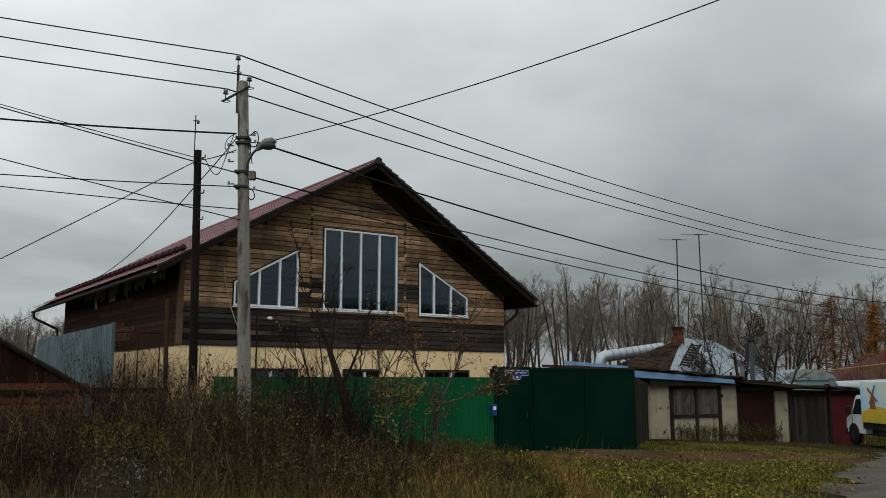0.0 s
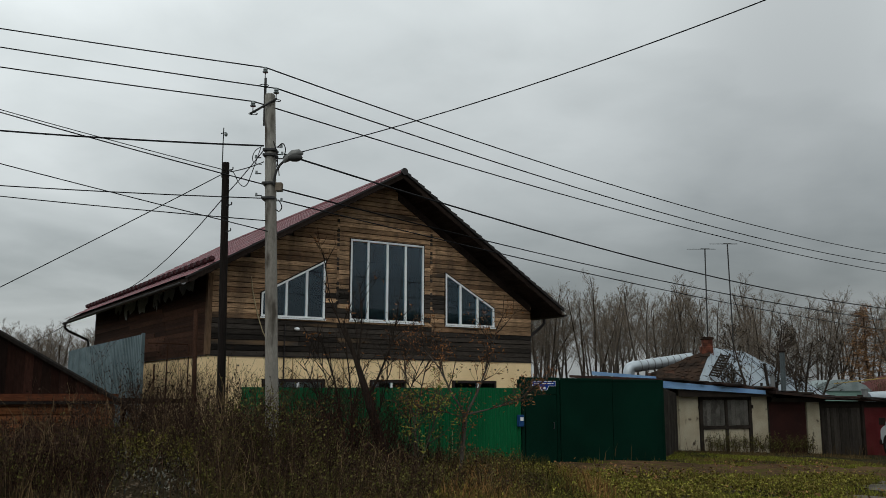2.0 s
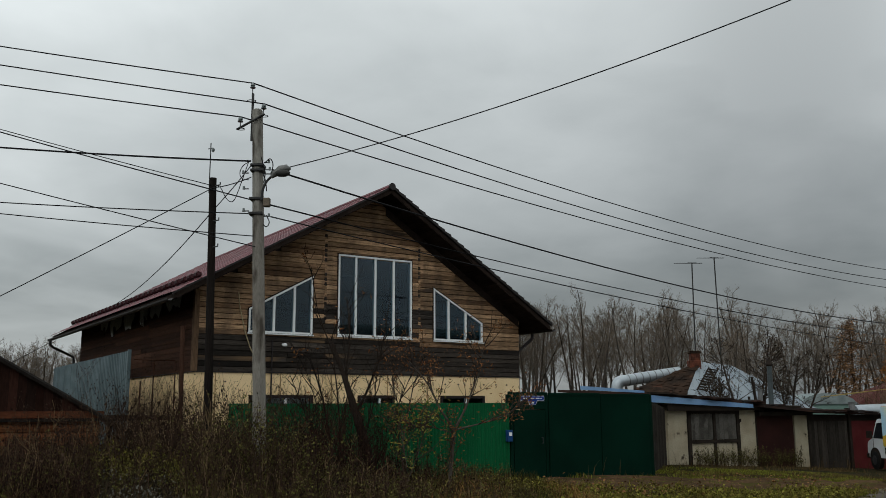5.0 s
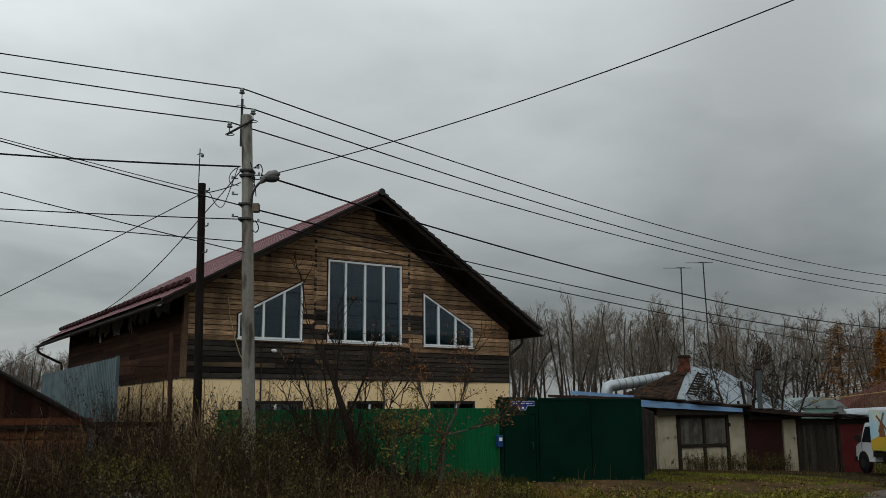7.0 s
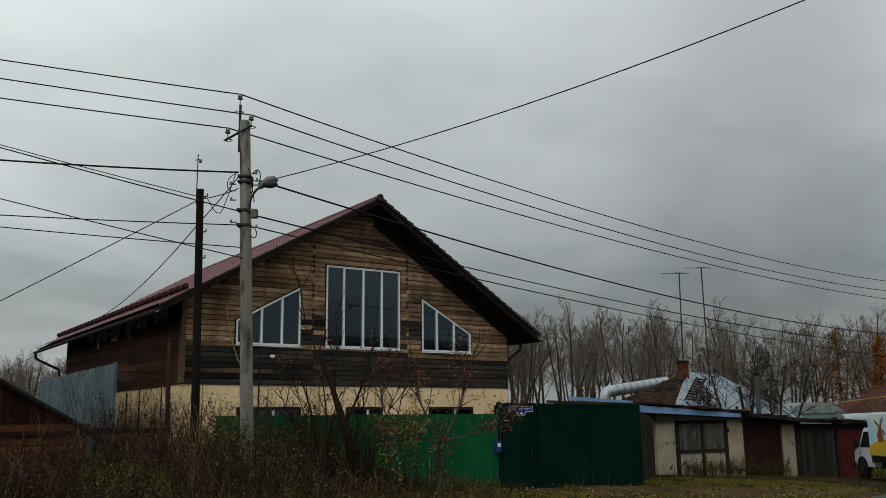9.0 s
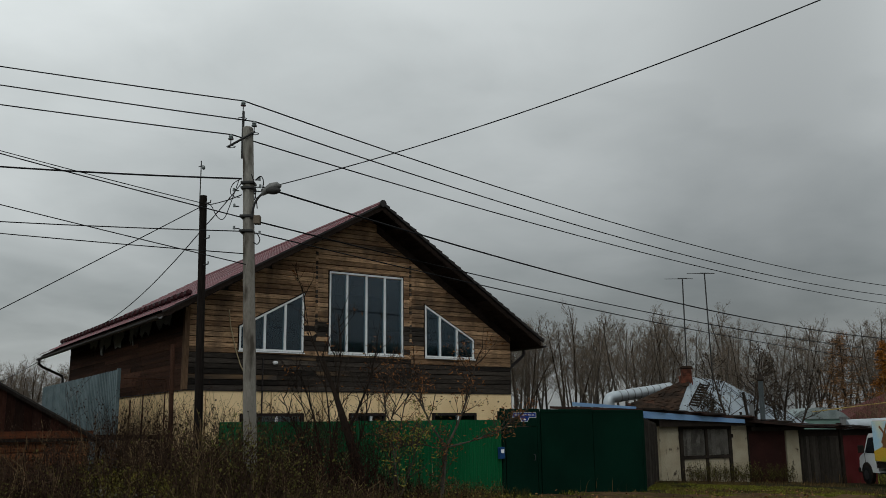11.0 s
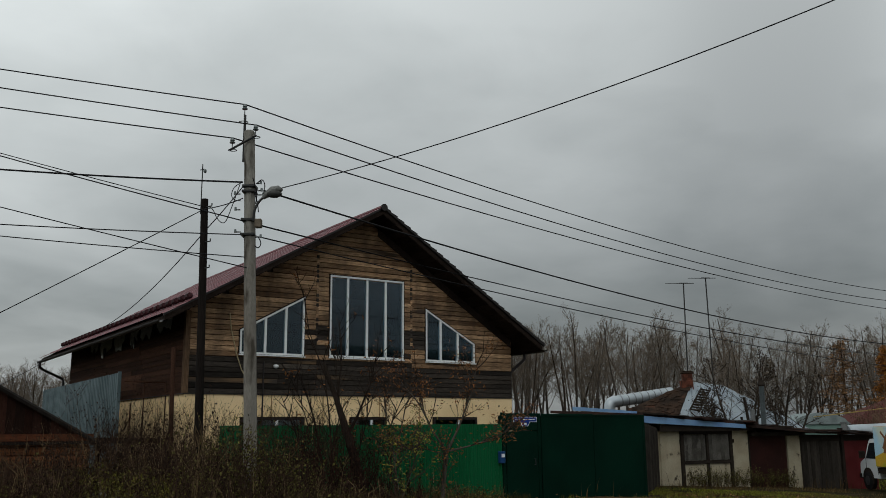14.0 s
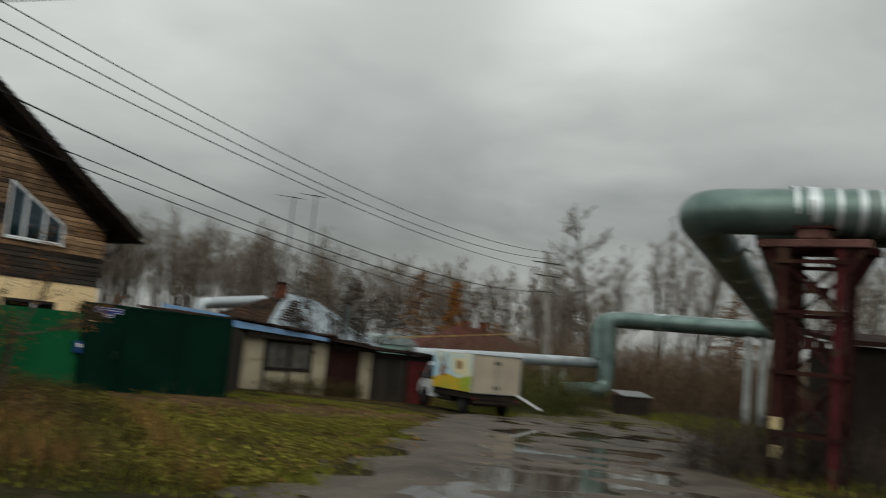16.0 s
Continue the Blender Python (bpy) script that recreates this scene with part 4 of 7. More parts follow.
for k in range(10):
    zc = 0.26 + k * 0.17
    part("log", Geo().tube([(-6.0, 0.08, zc), (0.25 - 0.03 * (k % 2), 0.08, zc)], 0.09, 8), M_LOG, shed, smooth=True)
for k in range(37):
    x1 = 0.3 - k * 0.17
    x0, y = x1 - 0.165, -0.03 - 0.006 * (k % 2)
    part("board", Geo().prism([(x0, y, 1.75), (x1, y, 1.75), (x1, y, max(shed_roof(x1), 1.76)), (x0, y, max(shed_roof(x0), 1.77))], (0, 0.03, 0)), M_SHEDBOARD, shed)
# unseen dark sheet, added to block light through the board gaps
part("gap_backing", Geo().prism([(-6.0, 0.004, 1.75), (0.28, 0.004, 1.75), (0.28, 0.004, shed_roof(0.28) - 0.01), (-2.99, 0.004, shed_roof(-2.99) - 0.01), (-6.0, 0.004, shed_roof(-6.0) - 0.01)], (0, 0.03, 0)), M_TARWOOD, shed)
part("beam", Geo().box(-6.1, 0.3, -0.07, 0.0, 1.83, 1.97), mat("shed_trim", (0.085, 0.029, 0.014), 0.85, 0.35, 1.2, 25, 0.4, tint=(0.05, 0.018, 0.010), stretch=(0.25, 1, 1)), shed, "red-brown stained board above the logs")
part("beam", Geo().box(-4.0, 0.95, -0.14, -0.03, 1.76, 1.815), M_TARWOOD, shed)
part("barge_board", Geo().prism([(1.05, -0.15, shed_roof(1.05) - 0.05), (-3.0, -0.15, shed_roof(-2.99) - 0.05), (-3.0, -0.15, shed_roof(-2.99) + 0.02), (1.05, -0.15, shed_roof(1.05) + 0.02)], (0, 0.025, 0)), M_TARWOOD, shed)
for a, b in ((1.05, -3.0), (-3.0, -7.2)):
    part("roof", Geo().prism([(a, -0.12, shed_roof(a)), (b, -0.12, shed_roof(b)), (b, -0.12, shed_roof(b) + 0.06), (a, -0.12, shed_roof(a) + 0.06)], (0, 4.2, 0)), M_FELT, shed, "black felt roof slope")
part("rear_wall", Geo().prism([(-6, 3.8, 0), (0.2, 3.8, 0), (0.2, 3.8, 1.8), (-3, 3.8, 3.6), (-6, 3.8, 1.9)], (0, 0.1, 0)), M_SHEDBOARD, shed)
for x in (-6.0, 0.1):
    part("side_wall", Geo().box(x, x + 0.1, 0.2, 3.8, 0, 1.8), M_SHEDBOARD, shed)

grey = thing("sheet_fence", Matrix.Translation((-8.14, 22.0, 0.0)) @ pose(0, 0, 0, 0, 0, 122.6), "tall grey galvanised sheet fence, faded, at the side of the house", "fence")
for k in range(10):
    part("sheet", profiled(k * 1.18, (k + 1) * 1.18 - 0.01, 0.0 + 0.006 * (k % 2), 0.9, 3.44 + 0.004 * k, 0.2, 0.035), M_GALV, grey)
part("post", Geo().box(-0.04, 0.02, -0.04, 0.04, 0.0, 3.46), M_GALV, grey)
part("cross_sheet", Geo().box(-0.35, 0.0, -0.012, -0.006, 0.2, 1.35), M_GALV, grey)
# dark post and thin pipe frame before the side wall
tagged(part("fence_post", Geo().tube([(-6.46, 21.0, 0.0), (-6.53, 21.0, 3.95)], 0.055, 8), mat("rusty_pipe", (0.06, 0.03, 0.02), 0.8, 0.3)), "rusty brown pipe post beside the house wall", "post")
fr = thing("pipe_rack", None, "thin rusty pipe framework standing in the weeds", "frame")
for p, q in (((-8.05, 22.1, 3.22), (-7.0, 22.9, 3.22)), ((-7.65, 22.4, 1.2), (-7.65, 22.4, 3.2)), ((-7.2, 22.7, 1.2), (-7.2, 22.7, 3.2)), ((-7.9, 22.2, 1.3), (-7.9, 22.2, 2.7))):
    part("bar", Geo().tube([p, q], 0.018, 6), bpy.data.materials["rusty_pipe"], fr)

rl = thing("low_fence", None, "low dark wooden rail fence half hidden in the weeds", "fence")
part("rail", Geo().prism([(-8.45, 21.3, 1.76), (-6.44, 21.0, 1.74), (-6.44, 21.0, 1.85), (-8.45, 21.3, 1.87)], (0.005, 0.04, 0)), M_TARWOOD, rl)
for x, y in ((-8.3, 21.33), (-6.6, 21.08)):
    part("post", Geo().box(x - 0.04, x + 0.04, y, y + 0.08, 0.1, 1.8), M_TARWOOD, rl)

# ---- row of garages ----
M_PLASTER = mat("dirty_plaster", (0.38, 0.335, 0.245), 0.9, 0.15, 1.6, 25, 0.4, tint=(0.30, 0.255, 0.18), dirt=((0.07, 0.055, 0.04), 2.6, 0.61))
M_OLDBOARD = mat("old_grey_board", (0.048, 0.041, 0.034), 0.9, 0.35, 1.5, 30, 0.5, tint=(0.024, 0.020, 0.017), rand=0.35, stretch=(1, 1, 0.2))
M_RUSTDOOR = mat("red_brown_door", (0.034, 0.0130, 0.011), 0.7, 0.2, 1.2, 30, 0.2, tint=(0.026, 0.011, 0.0095), dirt=((0.06, 0.03, 0.02), 3, 0.66))
M_REDDOOR = mat("red_door", (0.075, 0.012, 0.013), 0.6, 0.2, 1.2, 30, 0.2, tint=(0.10, 0.02, 0.02))
M_TARP = mat("pale_blue_sheet", (0.19, 0.32, 0.50), 0.5, 0.15, 1.0, 30, 0.15, tint=(0.13, 0.24, 0.44))
M_RUSTROOF = mat("rusty_roof", (0.035, 0.019, 0.015), 0.85, 0.4, 0.9, 25, 0.5, rand=0.4, tint=(0.016, 0.012, 0.011))
M_BEAM = mat("dark_beam", (0.028, 0.022, 0.018), 0.9, 0.3, 2, 30, 0.3)
M_PANELGREY = mat("grey_door_board", (0.092, 0.086, 0.076), 0.85, 0.3, 2.0, 25, 0.4, tint=(0.05, 0.046, 0.04), rand=0.15, dirt=((0.05, 0.045, 0.04), 2.5, 0.6))
GAR = Matrix.Translation((7.86, 34.0, 0.0)) @ pose(0, 0, 0, 0, 0, 30)
garage = thing("garage", GAR, "old plastered garage with a weathered double door under a blue-edged roof", "garage", "garages in the row")
part("pillar", Geo().box(-0.05, 0.92, 0, 0.4, -0.6, 1.86), M_PLASTER, garage, "stained cream plaster pillar")
part("pillar", Geo().box(3.68, 4.58, 0, 0.4, -0.7, 1.86), M_PLASTER, garage, "stained cream plaster pillar")
part("frame_post", Geo().box(0.93, 1.09, -0.05, 0.12, -0.6, 1.84), M_BEAM, garage)
part("frame_post", Geo().box(3.52, 3.67, -0.05, 0.12, -0.6, 1.84), M_BEAM, garage)
part("frame_post", Geo().box(2.26, 2.38, -0.05, 0.1, -0.6, 1.8), M_BEAM, garage)
part("cross_beam", Geo().box(1.09, 3.52, -0.06, 0.08, 0.62, 0.74), M_BEAM, garage)
part("lintel", Geo().box(0.93, 3.67, -0.05, 0.12, 1.72, 1.86), M_BEAM, garage)
for a, b, c, d, mt in ((1.1, 2.25, 0.75, 1.71, M_PANELGREY), (2.39, 3.51, 0.75, 1.71, M_PANELGREY), (1.1, 2.25, -0.45, 0.61, M_PLASTER), (2.39, 3.51, -0.45, 0.61, M_PLASTER)):
    n = 5 if c > 0 else 1
    for i in range(n):
        part("door_board", Geo().box(a + (b - a) * i / n + 0.004, a + (b - a) * (i + 1) / n - 0.004, 0.0 + 0.006 * (i % 2), 0.04, c, d), mt, garage)
part("hinge", Geo().box(0.86, 0.96, -0.07, -0.05, 1.38, 1.52), M_BEAM, garage)
part("hinge", Geo().box(3.64, 3.74, -0.07, -0.05, 1.38, 1.52), M_BEAM, garage)
part("rear_wall", Geo().box(-0.05, 4.58, 4.6, 4.8, -0.8, 2.2).box(-0.05, 0.1, 0.4, 4.6, -0.8, 2.0), M_PLASTER, garage)
part("roof", Geo().prism([(-1.35, -0.35, 2.40), (4.6, -0.35, 2.06), (4.6, -0.35, 2.15), (-1.35, -0.35, 2.50)], (0, 5.4, 0.22)), M_RUSTROOF, garage, "rusty sheet metal roof")
part("fascia", Geo().prism([(-1.35, -0.40, 2.17), (4.1, -0.40, 1.93), (4.1, -0.40, 2.08), (-1.35, -0.40, 2.43)], (0, 0.03, 0)), M_TARP, garage, "pale blue sheet along the roof edge")
part("fascia", Geo().prism([(-3.6, 0.6, 2.62), (-1.2, -0.1, 2.50), (-1.2, -0.1, 2.58), (-3.6, 0.6, 2.76)], (0, 0.03, 0)), M_TARP, garage)
part("under_board", Geo().prism([(-0.3, -0.30, 1.84), (4.6, -0.30, 1.84), (4.6, -0.30, 1.95), (-0.3, -0.30, 2.1)], (0, 0.04, 0)), M_BEAM, garage)

garage2 = thing("garage", GAR, "garage with a dull red-brown metal door beside a cream pillar", "garage", "garages in the row")
part("door", Geo().box(4.66, 6.80, 0.02, 0.07, -0.7, 1.62, 0.006), M_RUSTDOOR, garage2, "red-brown sheet metal door leaf")
part("frame_post", Geo().box(4.59, 4.66, -0.02, 0.1, -0.7, 1.72), M_BEAM, garage2)
part("lintel", Geo().box(4.59, 6.86, -0.03, 0.12, 1.62, 1.76), M_BEAM, garage2)
part("pillar", Geo().box(6.86, 7.62, 0, 0.4, -0.8, 1.62), M_PLASTER, garage2, "stained cream plaster pillar")
part("rear_wall", Geo().box(4.6, 7.62, 4.6, 4.8, -0.9, 2.1), M_PLASTER, garage2)
part("roof", Geo().prism([(4.3, -0.75, 1.95), (7.7, -0.75, 1.71), (7.7, -0.75, 1.77), (4.3, -0.75, 2.05)], (0, 5.75, 0.21)), M_RUSTROOF, garage2, "rusty sheet metal roof")
part("under_board", Geo().box(4.6, 7.62, -0.25, -0.2, 1.62, 1.78), M_BEAM, garage2)

garage3 = thing("garage", GAR, "garage with grey plank doors and a bright red leaf", "garage", "garages in the row")
for i in range(13):
    a = 7.72 + i * 0.188
    part("door_board", Geo().box(a, a + 0.18, 0.02 + 0.008 * (i % 3), 0.06, -0.8, 1.36 + 0.02 * (i % 4)), M_OLDBOARD, garage3)
part("frame_post", Geo().box(10.17, 10.32, -0.08, 0.1, -0.8, 1.9), M_BEAM, garage3)
part("door", Geo().box(10.33, 12.55, 0.02, 0.07, -0.9, 1.40, 0.006), M_REDDOOR, garage3, "dark red painted door leaf")
part("lintel", Geo().box(7.62, 12.6, 0.0, 0.12, 1.36, 1.62), M_BEAM, garage3)
part("rear_wall", Geo().box(7.62, 12.6, 4.6, 4.8, -1, 1.9).box(12.5, 12.6, 0.1, 4.6, -1, 1.6), M_BEAM, garage3)
part("roof", Geo().prism([(7.6, -0.45, 1.70), (12.9, -0.45, 1.58), (12.9, -0.45, 1.64), (7.6, -0.45, 1.78)], (0, 5.4, 0.2)), M_RUSTROOF, garage3, "rusty sheet metal roof")
part("door", Geo().box(7.62, 7.71, -0.02, 0.1, -0.8, 1.6), M_BEAM, garage3)
# loose sheets and slats lying on the roofs
rng = random.Random(21)
for k in range(64):
    x = rng.uniform(-1.0, 11.5)
    zr = (2.46 - 0.059 * (x + 1.35) if x < 4.5 else 2.06 - 0.082 * (x - 4.3) if x < 7.6 else 1.78 - 0.026 * (x - 7.6)) + 0.02
    w, y0 = rng.uniform(0.4, 1.5), rng.uniform(-0.45, 0.7)
    ob = part("roof_scrap", Geo().box(-w / 2, w / 2, -0.2, 0.2, 0, rng.uniform(0.02, 0.07)), rng.choice((M_RUSTROOF, M_RUSTROOF, M_BEAM, M_FELT)))
    ob.matrix_world = GAR @ pose(x, y0, zr + 0.04 * (y0 + 0.4) + 0.01, rng.uniform(-2, 5), rng.uniform(-1, 5), rng.uniform(-25, 25))
    tagged(ob, "loose rusty roofing scrap lying on the garage roof", "scrap", "roof scraps")

bf = thing("board_fence", None, "weathered grey board fence between gate and garage", "fence")
p0, p1 = Vector((5.85, 27.6, 0)), Vector((7.72, 33.9, 0))
n = 34
for i in range(n):
    a, b = p0.lerp(p1, i / n), p0.lerp(p1, (i + 0.93) / n)
    o = Vector((-0.02, 0.006, 0)) * (1 + i % 2)
    part("board", Geo().prism([(a.x + o.x, a.y, -0.3), (b.x + o.x, b.y, -0.3), (b.x + o.x, b.y, 2.16 - 0.22 * i / n), (a.x + o.x, a.y, 2.17 - 0.22 * i / n)], (0.025, -0.008, 0)), M_OLDBOARD, bf)

M_GALVPIPE = mat("galvanised_pipe", (0.145, 0.195, 0.185), 0.36, 0.18, 1.3, 30, 0.05, metal=0.6, tint=(0.09, 0.13, 0.12))
stove = thing("stove_pipe", None, "grey metal stove pipe rising from the garage roof", "chimney")
part("pipe", Geo().tube([(13.11, 38.0, 1.8), (13.13, 38, 3.66)], 0.105, 12), mat("sooty_steel", (0.085, 0.10, 0.105), 0.5, 0.25, 2, 20, 0.1, metal=0.3), stove, smooth=True)
part("cap", Geo().tube([(13.13, 38, 3.66), (13.13, 38, 3.72), (13.13, 38, 3.98)], [0.14, 0.16, 0.04], 12), M_BEAM, stove)
for x, y, h, r in ((12.74, 38.2, 2.7, 0.10), (12.96, 38.4, 2.45, 0.07), (12.2, 38.0, 2.4, 0.05), (17.05, 39.4, 2.15, 0.13)):
    tagged(part("vent_pipe", Geo().tube([(x, y, 1.6), (x, y, h - 0.1), (x, y, h)], [r, r, r * 1.2], 10), M_LAMPGREY if r > 0.09 else M_BEAM), "short vent pipe standing on the garage roof", "vent pipe", "vent pipes")

tagged(part("leaning_post", Geo().tube([(12.62, 38.3, 1.8), (12.46, 38.3, 3.22)], [0.07, 0.055], 7), M_BEAM), "dark wooden post leaning above the garage roof", "post")

# ---- hut behind the garages, antennas ----
M_TINROOF = mat("pale_tin_roof", (0.29, 0.33, 0.36), 0.5, 0.14, 0.8, 20, 0.15, metal=0.3, tint=(0.22, 0.255, 0.285), dirt=((0.08, 0.06, 0.045), 1.8, 0.62))
M_SLATE = mat("brown_slate", (0.036, 0.022, 0.015), 0.95, 0.4, 1.6, 14, 0.9, tint=(0.018, 0.013, 0.010), dirt=((0.06, 0.03, 0.02), 2.4, 0.6))
M_BRICK = mat("brick_red", (0.13, 0.045, 0.028), 0.9, 0.3, 3, 18, 0.5, tint=(0.05, 0.022, 0.016))
hut = thing("hut", None, "old hut with pale tin and mossy brown roof slopes", "house")
A, B, Cc, D, E1, F1 = (9.0, 47.2, 2.75), (11.45, 45.4, 2.5), (20.2, 50.2, 1.6), (17.2, 55, 1.8), (12.95, 48.2, 4.32), (14.9, 49.0, 4.12)
part("roof", Geo().prism([A, B, E1], (0, 0.05, 0.06)), M_SLATE, hut, "mossy brown roof slope")
part("roof", Geo().prism([B, Cc, F1, E1], (0.02, 0.05, 0.06)), M_TINROOF, hut, "pale tin roof slope with rust")
part("roof", Geo().prism([E1, F1, D, (9.5, 54, 2.2), A], (0, 0.05, 0.06)), M_SLATE, hut)
part("wall", Geo().prism([(9.4, 47.4, -0.7), (11.5, 45.8, -0.7), (19.6, 50.3, -0.7), (17, 54.6, -0.7), (9.8, 53.6, -0.7)], (0, 0, 2.4)), M_OLDBOARD, hut)
ch = part("chimney", Geo().box(12.30, 12.92, 47.75, 48.25, 3.4, 4.42, 0.02).box(12.42, 12.90, 47.77, 48.23, 4.42, 4.78, 0.02), M_BRICK, hut, "worn dark brick chimney")
part("chimney_cap", Geo().box(12.36, 12.96, 47.71, 48.29, 4.78, 4.86, 0.02).box(12.40, 12.92, 47.75, 48.25, 4.86, 4.93, 0.02), M_SLATE, hut)
# broken slates along the hip and eave of the brown slope
rng = random.Random(12)
for k in range(70):
    u, v = sorted((rng.random(), rng.random()))
    p = Vector(A) * u + Vector(B) * (v - u) + Vector(E1) * (1 - v)
    nrm = (Vector(B) - Vector(A)).cross(Vector(E1) - Vector(A)).normalized()
    ax = (Vector(B) - Vector(A)).normalized()
    ay = nrm.cross(ax)
    a, w, h = p + nrm * (0.062 + 0.01 * rng.random()), rng.uniform(0.05, 0.13), rng.uniform(0.06, 0.15)
    tw = rng.uniform(-0.25, 0.25)
    ax, ay = ax + ay * tw, ay - ax * tw
    part("slate", Geo().prism([a - ax * w - ay * h, a + ax * w - ay * h, a + ax * w + ay * h, a - ax * w + ay * h], tuple(nrm * 0.012)), M_SLATE, hut)
for k in range(6):
    part("seam", Geo().tube([Vector(B).lerp(Vector(Cc), 0.08 + k * 0.155) + Vector((0, -0.01, 0.07)), Vector(E1).lerp(Vector(F1), min(1, 0.02 + k * 0.22)) + Vector((0, -0.01, 0.07)) if k < 5 else Vector(F1).lerp(Vector(Cc), 0.35) + Vector((0, 0, 0.07))], 0.025, 5), M_TINROOF, hut)
lad = thing("roof_ladder", None, "dark wooden ladder lying on the tin roof", "ladder")
q0, q1 = Vector((12.42, 46.10, 2.78)), Vector((13.55, 47.75, 3.98))
sd = Vector((0.22, -0.05, -0.04))
for sg in (-1, 1):
    part("rail", Geo().tube([q0 + sd * sg, q1 + sd * sg], 0.045, 5), M_BEAM, lad)
for k in range(9):
    c = q0.lerp(q1, (k + 0.5) / 9)
    part("rung", Geo().tube([c - sd, c + sd], 0.04, 5), M_BEAM, lad)
for x0, x1, z0, z1, lean in ((12.70, 12.78, 3.9, 9.67, 0), (14.06, 14.0, 3.6, 9.95, 0.3)):
    an = thing("antenna", None, "thin television antenna mast above the hut roof", "antenna", "roof antennas")
    part("mast", Geo().tube([(x0, 48, z0), (x1, 48, z1)], 0.035, 6), M_STEEL, an)
    part("boom", Geo().tube([(x1 - 0.35, 48 - 0.5, z1 - 0.05), (x1 + 0.4, 48 + 0.6, z1 + 0.12)], 0.025, 5), M_STEEL, an)
    for k in range(5):
        c = Vector((x1 - 0.35 + 0.18 * k, 47.5 + 0.26 * k, z1 - 0.05 + 0.04 * k))
        part("element", Geo().tube([c - Vector((0.75 - 0.1 * k, 0, 0.02)), c + Vector((0.75 - 0.1 * k, 0, -0.02))], 0.014, 4), M_STEEL, an)


# ---- heating pipeline ----
def bent(points, r, rings=0.0, bend=1.2):
    """Centre line with rounded corners."""
    pts = [Vector(p) for p in points]
    out = [pts[0]]
    for a, b, c in zip(pts, pts[1:], pts[2:]):
        d1, d2 = (a - b), (c - b)
        k = min(bend, d1.length * 0.45, d2.length * 0.45)
        s, e = b + d1.normalized() * k, b + d2.normalized() * k
        for i in range(7):
            t = i / 6
            out.append(s * (1 - t) ** 2 + b * 2 * t * (1 - t) + e * t ** 2)
    out.append(pts[-1])
    return out


M_SLEEVE = mat("bright_sleeve", (0.50, 0.54, 0.56), 0.42, 0.1, 2, 30, 0.05, metal=0.6)
pipe = thing("heating_pipe", None, "large grey-green insulated heating pipe on tall supports", "pipe")
R = 0.50
E_1, E_2, E_3 = (12.85, 14.95, 5.48), (40.3, 39.3, 4.95), (33.4, 46.3, 4.95)
lines = [[(30.0, 2.5, 5.85), (15.2, 13.3, 5.65), E_1, E_2, E_3, (33.4, 46.4, 0.45), (29.5, 45.2, 0.3), (27.5, 44.5, -0.6)]]
for ln in lines:
    part("insulated_pipe", Geo().tube(bent(ln, R, bend=0.8), R, 20), M_GALVPIPE, pipe, smooth=True)
# seam bands round the insulation
for a, b, n in (((30.0, 2.5, 5.85), (14.2, 14.0, 5.60), 16), ((14.2, 15.8, 5.46), (39.2, 38.3, 4.96), 22), ((39.4, 40.3, 4.95), (34.4, 45.3, 4.95), 6)):
    va, vb = Vector(a), Vector(b)
    w = (vb - va).normalized() * 0.025
    for k in range(n):
        c = va.lerp(vb, (k + 0.5) / n)
        wide = 14 if k % 3 == 1 else 1
        part("band", Geo().tube([c - w * wide, c + w * wide], R + 0.012, 20, cap=False), M_SLEEVE if wide > 1 else M_LAMPGREY, pipe, smooth=True)
va, vb = Vector((14.75, 13.62, 5.64)), Vector((30.0, 2.5, 5.85))
ax = (vb - va).normalized()
for d, w in ((-0.35, 0.05), (0.0, 0.12), (0.5, 0.05), (0.95, 0.07), (1.35, 0.04), (1.7, 0.09), (2.2, 0.04), (2.6, 0.12), (3.3, 0.08), (4.1, 0.12)):
    part("sleeve", Geo().tube([va + ax * (d - w), va + ax * (d + w)], R + 0.016, 20, cap=False), M_SLEEVE, pipe, "bright new metal sleeve", smooth=True)
twin = thing("heating_pipe", None, "second grey-green heating pipe running beside the first", "pipe")
part("insulated_pipe", Geo().tube(bent([(30.74, 3.51, 5.85), (16.7, 13.6, 5.62), (15.02, 14.86, 5.48), (42.1, 39.25, 4.95), (33.65, 47.85, 4.95), (33.6, 47.6, 2.4)], R, bend=0.9), R, 20), M_GALVPIPE, twin, smooth=True)
for k in range(7):
    c = Vector((16.4, 16.1, 5.46)).lerp(Vector((40.5, 37.8, 4.96)), (k + 0.5) / 7)
    w = Vector((0.742, 0.668, -0.014)) * 0.03
    part("band", Geo().tube([c - w, c + w], R + 0.012, 20, cap=False), M_LAMPGREY, twin, smooth=True)
pipe2 = thing("heating_pipe", None, "silver insulated heating pipe running low along the yards", "pipe")
part("insulated_pipe", Geo().tube(bent([(33.6, 47.6, 2.1), (26.9, 46.0, 1.95), (18.9, 43.5, 1.70)], 0.4), 0.33, 16), mat("silver_pipe", (0.40, 0.44, 0.47), 0.35, 0.1, 1.5, 30, 0.05, metal=0.6, tint=(0.31, 0.345, 0.37)), pipe2, smooth=True)
for x, y in ((30.5, 46.9), (25.0, 45.4), (21.5, 44.3)):
    part("support", Geo().box(x - 0.15, x + 0.15, y - 0.15, y + 0.15, -1.0, 1.6), M_CONCRETE, pipe2)
pipe3 = thing("heating_pipe", None, "silver ribbed heating pipe with an elbow behind the hut", "pipe")
